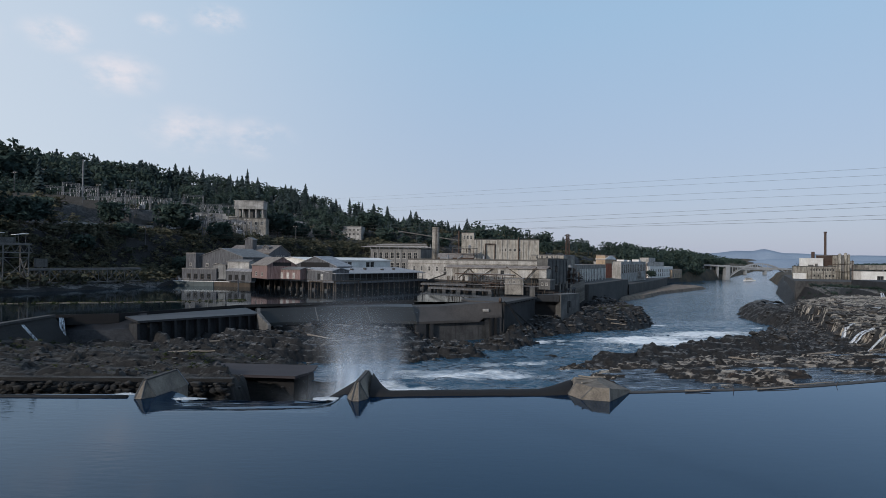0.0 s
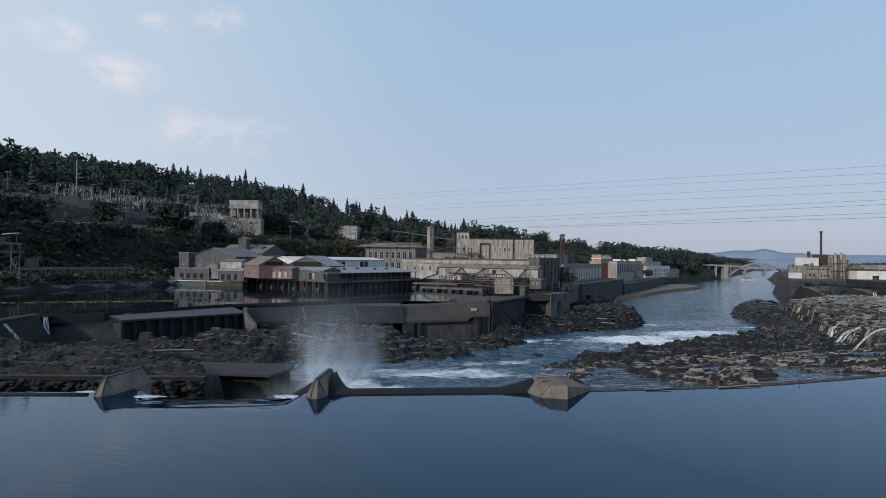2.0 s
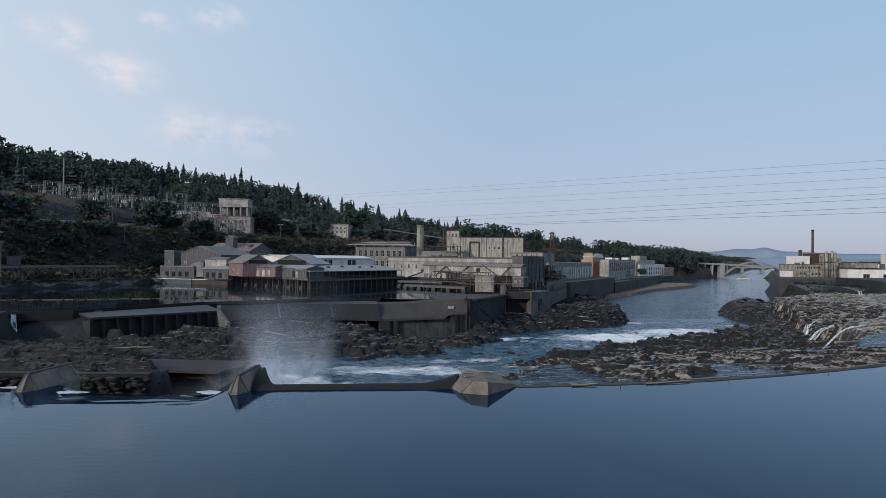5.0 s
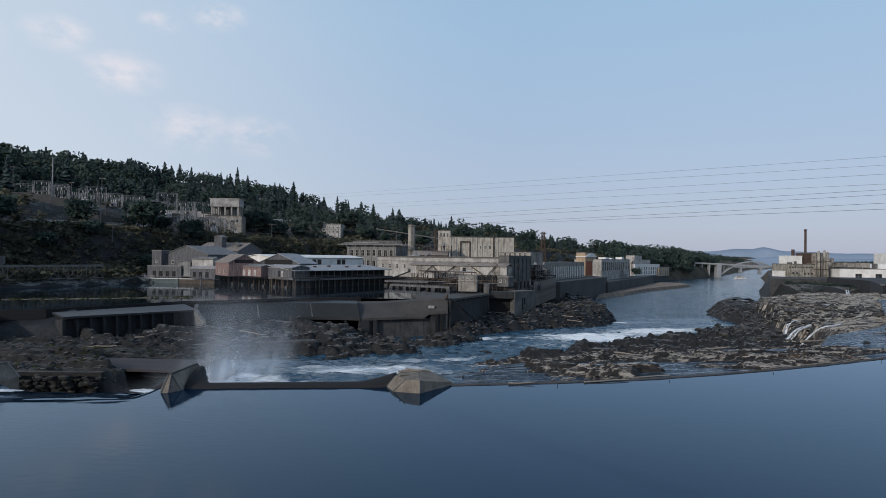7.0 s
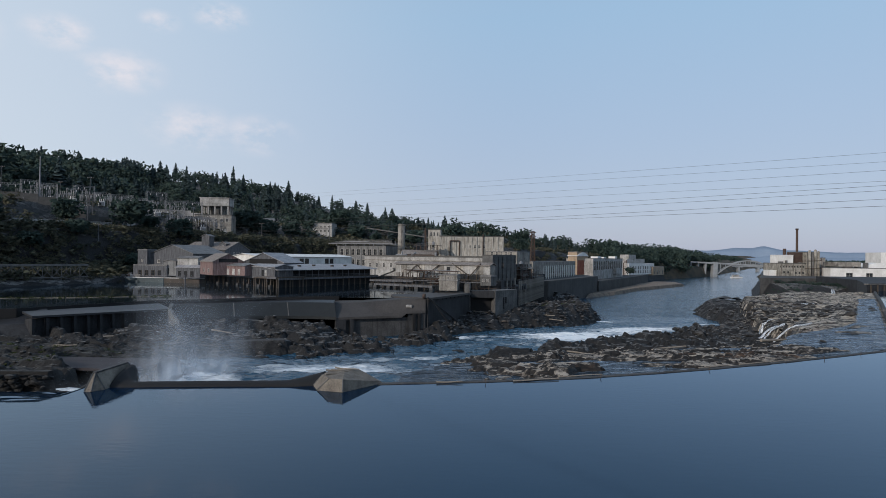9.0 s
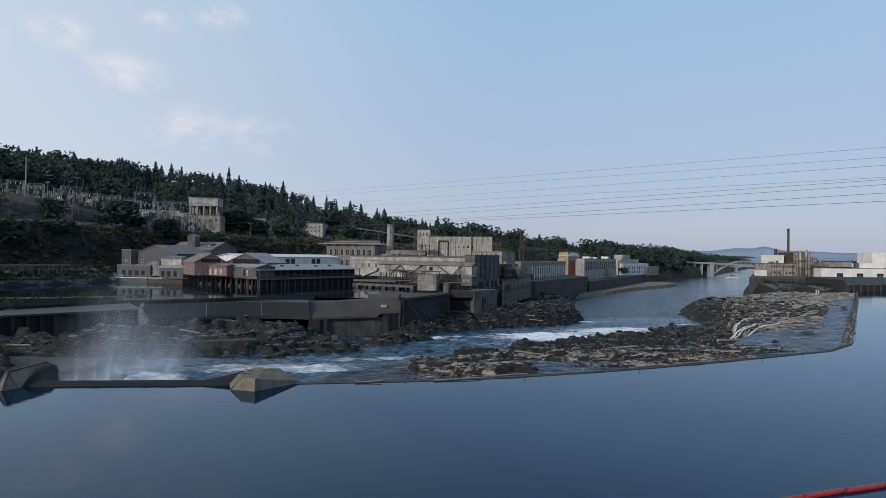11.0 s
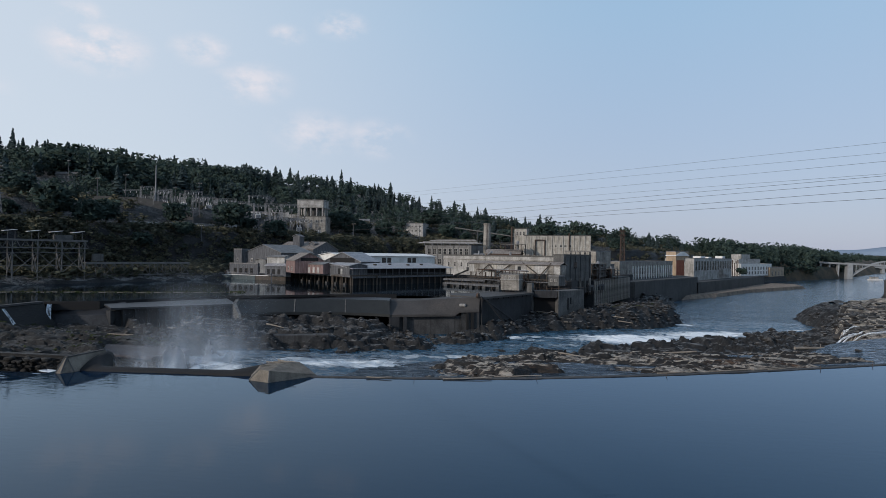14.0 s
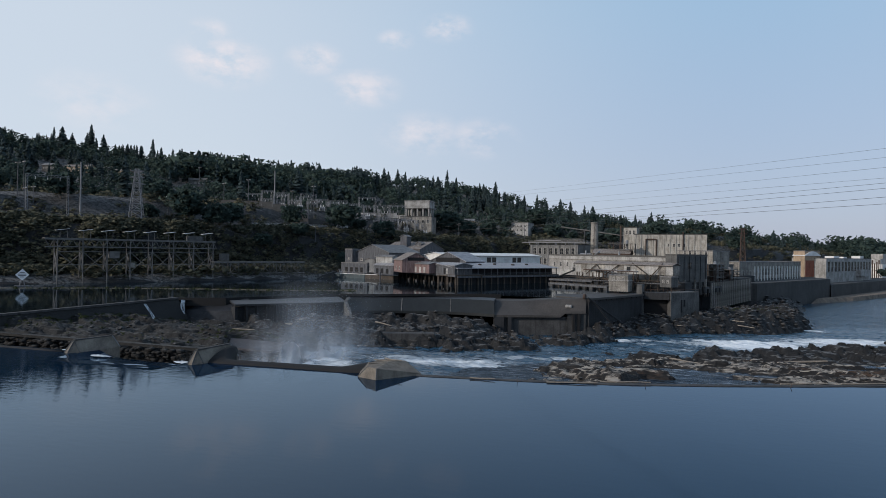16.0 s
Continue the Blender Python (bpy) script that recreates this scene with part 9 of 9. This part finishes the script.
def boulder_mesh(seed):
    gg = random.Random(seed)
    bm = bmesh.new()
    bmesh.ops.create_icosphere(bm, subdivisions=2, radius=1.0)
    for v in bm.verts:
        q = v.co * 1.3 + Vector((seed * 3.1, 0, 0))
        v.co *= 0.75 + 0.5 * noise.noise(q) + 0.18 * noise.noise(q * 2.7)
        v.co.z *= 0.62
    for ax in range(5):
        nn = Vector((gg.uniform(-1, 1), gg.uniform(-1, 1), gg.uniform(-0.2, 1))).normalized()
        for v in bm.verts:
            k = v.co.dot(nn) - gg.uniform(0.55, 0.62)
            if k > 0:
                v.co -= nn * k * 0.9
    me = bpy.data.meshes.new("boulder")
    bm.to_mesh(me)
    bm.free()
    me.materials.append(M_BOULDER)
    return me


BOULDERS = [boulder_mesh(i) for i in range(8)]
zones = [(-62, -18, 136, 168, 26, 0.5, 1.5), (-16, 22, 150, 182, 14, 0.5, 1.4), (22, 84, 196, 262, 110, 0.4, 1.5), (96, 150, 150, 260, 60, 0.6, 2.0), (18, 100, 70, 130, 22, 0.4, 1.1), (-70, -24, 84, 130, 40, 0.3, 0.9)]
for x0, x1, y0, y1, n, r0, r1 in zones:
    xs, ys = np.array([g2.uniform(x0, x1) for _ in range(n)]), np.array([g2.uniform(y0, y1) for _ in range(n)])
    zs = rock(xs, ys)
    for x, y, z in zip(xs, ys, zs):
        if z < -12.6 or behind_crest(np.array([x]), np.array([y]))[0] < 3:
            continue
        s = g2.uniform(r0, r1)
        o = new("boulder", BOULDERS[g2.randrange(8)])
        o.matrix_world = pose(x, y, z + 0.15 * s, g2.uniform(-15, 15), g2.uniform(-15, 15), g2.uniform(0, 360)) @ Matrix.Diagonal((s * g2.uniform(0.8, 1.5), s, s * g2.uniform(0.7, 1.1), 1))
        tagged(o, "angular dark basalt boulder on the river bed", "boulder", "boulders")
for x, y, a, i in ((-50, 141, 32, 2), (-58, 137, 60, 0), (-30, 150, -18, 0), (-63, 133, 45, 1), (36, 224, -40, 2), (42, 220, -38, 2), (62, 237, -30, 2), (66, 234, -34, 0), (52, 104, 35, 2), (74, 122, 15, 2), (92, 150, 60, 0),
                   (-52, 120, 10, 0), (-40, 104, 0, 1), (105, 150, 30, 2), (44, 92, -20, 1), (60, 100, 10, 0), (84, 112, 25, 2)):
    z = float(rock(np.array([float(x)]), np.array([float(y)]))[0])
    lay_log(LOGS[i], x, y, max(z, -11.5) + 0.5, a, g2.uniform(-6, 6), "bleached driftwood log stranded on the rocks")


# loose rubble too small and plentiful to count
rub = []
shapes_ = []
for i in range(8):
    gg = np.random.RandomState(100 + i)
    bm = bmesh.new()
    bmesh.ops.create_icosphere(bm, subdivisions=1, radius=1.0)
    v = np.array([q.co for q in bm.verts]) * (gg.uniform(0.6, 1.15, (len(bm.verts), 1))) * (1.2, 0.9, 0.62)
    f = np.array([[q.index for q in fc.verts] for fc in bm.faces])
    bm.free()
    shapes_.append((v, f))
gr_ = np.random.RandomState(77)
for x0, x1, y0, y1, n, r0, r1 in ((-64, -14, 134, 172, 220, 0.25, 0.9), (-18, 24, 142, 186, 200, 0.25, 1.0), (16, 92, 192, 300, 2600, 0.25, 1.1), (84, 150, 160, 300, 1300, 0.3, 1.3), (18, 100, 66, 150, 420, 0.12, 0.45), (-78, -22, 80, 132, 600, 0.12, 0.5), (84, 150, 300, 470, 700, 0.5, 1.6)):
    x, y = gr_.uniform(x0, x1, n), gr_.uniform(y0, y1, n)
    z = rock(x, y)
    k = (z > -12.9) & (behind_crest(x, y) > 3)
    rub += list(zip(x[k], y[k], z[k] + 0.05, gr_.uniform(r0, r1, k.sum()), np.ones(k.sum())))
# broken face under the stone ledge
face = [(float(x), 77.6 + 0.02 * (float(x) + 60) + float(d), float(z), float(r), 1.0) for x, d, z, r in zip(gr_.uniform(-92, -26.5, 700), gr_.uniform(-0.4, 0.5, 700), gr_.uniform(-7.4, -3.4, 700), gr_.uniform(0.3, 0.8, 700))]
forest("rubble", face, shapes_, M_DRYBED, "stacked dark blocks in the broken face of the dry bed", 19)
forest("rubble", rub, shapes_, M_RUBBLE, "loose dark angular basalt rubble", 9)

# ---- power lines ----
def wire(name, pts, sag, label):
    (ax, ay, az), (bx, by, bz) = pts
    bm = bmesh.new()
    prev = None
    for i in range(41):
        t = i / 40
        p = Vector((ax + (bx - ax) * t, ay + (by - ay) * t, az + (bz - az) * t - sag * 4 * t * (1 - t)))
        d = (Vector((bx, by, bz)) - Vector((ax, ay, az))).normalized()
        s = d.cross(Vector((0, 0, 1))).normalized()
        ring = [bm.verts.new(p + s * 0.018 * math.cos(k * 2.094) + Vector((0, 0, 0.018 * math.sin(k * 2.094)))) for k in range(3)]
        if prev:
            for k in range(3):
                bm.faces.new((prev[k], prev[(k + 1) % 3], ring[(k + 1) % 3], ring[k]))
        prev = ring
    return tagged(part(name, bm, M_DARKROOF, None), label, "cable", "power lines")


for a, b in (((-200, 508, 54), (180, -67, 18)), ((-198, 512, 53.3), (182, -63, 17.4)), ((-200, 625, 56), (180, -125, 12.5)), ((-197, 630, 55), (183, -121, 11.8)),
             ((-200, 385, 24.5), (180, -68, 19.3)), ((-200, 420, 25), (180, -88, 18)), ((-200, 457, 26), (180, -118, 14.6)), ((-200, 457, 24), (180, -118, 16.4))):
    wire("power_line", (a, b), 0.6, "thin dark power cable spanning the river")
for a, b, s in (((-188, 217, 47), (-184, 316, 56), 3.0), ((-188, 217, 44), (-120, 372, 44), 4.0), ((-188, 217, 41), (-60, 448, 42), 5.0), ((-60, 448, 40), (120, 600, 34), 5.0), ((-188, 217, 47.5), (-214, 330, 52), 3.0),
                ((-150, 300, 36), (-60, 448, 40), 3.0), ((-206, 197, 42), (-188, 217, 46), 2.0)):
    wire("power_line", (a, b), s, "slack dark cable along the bluff")
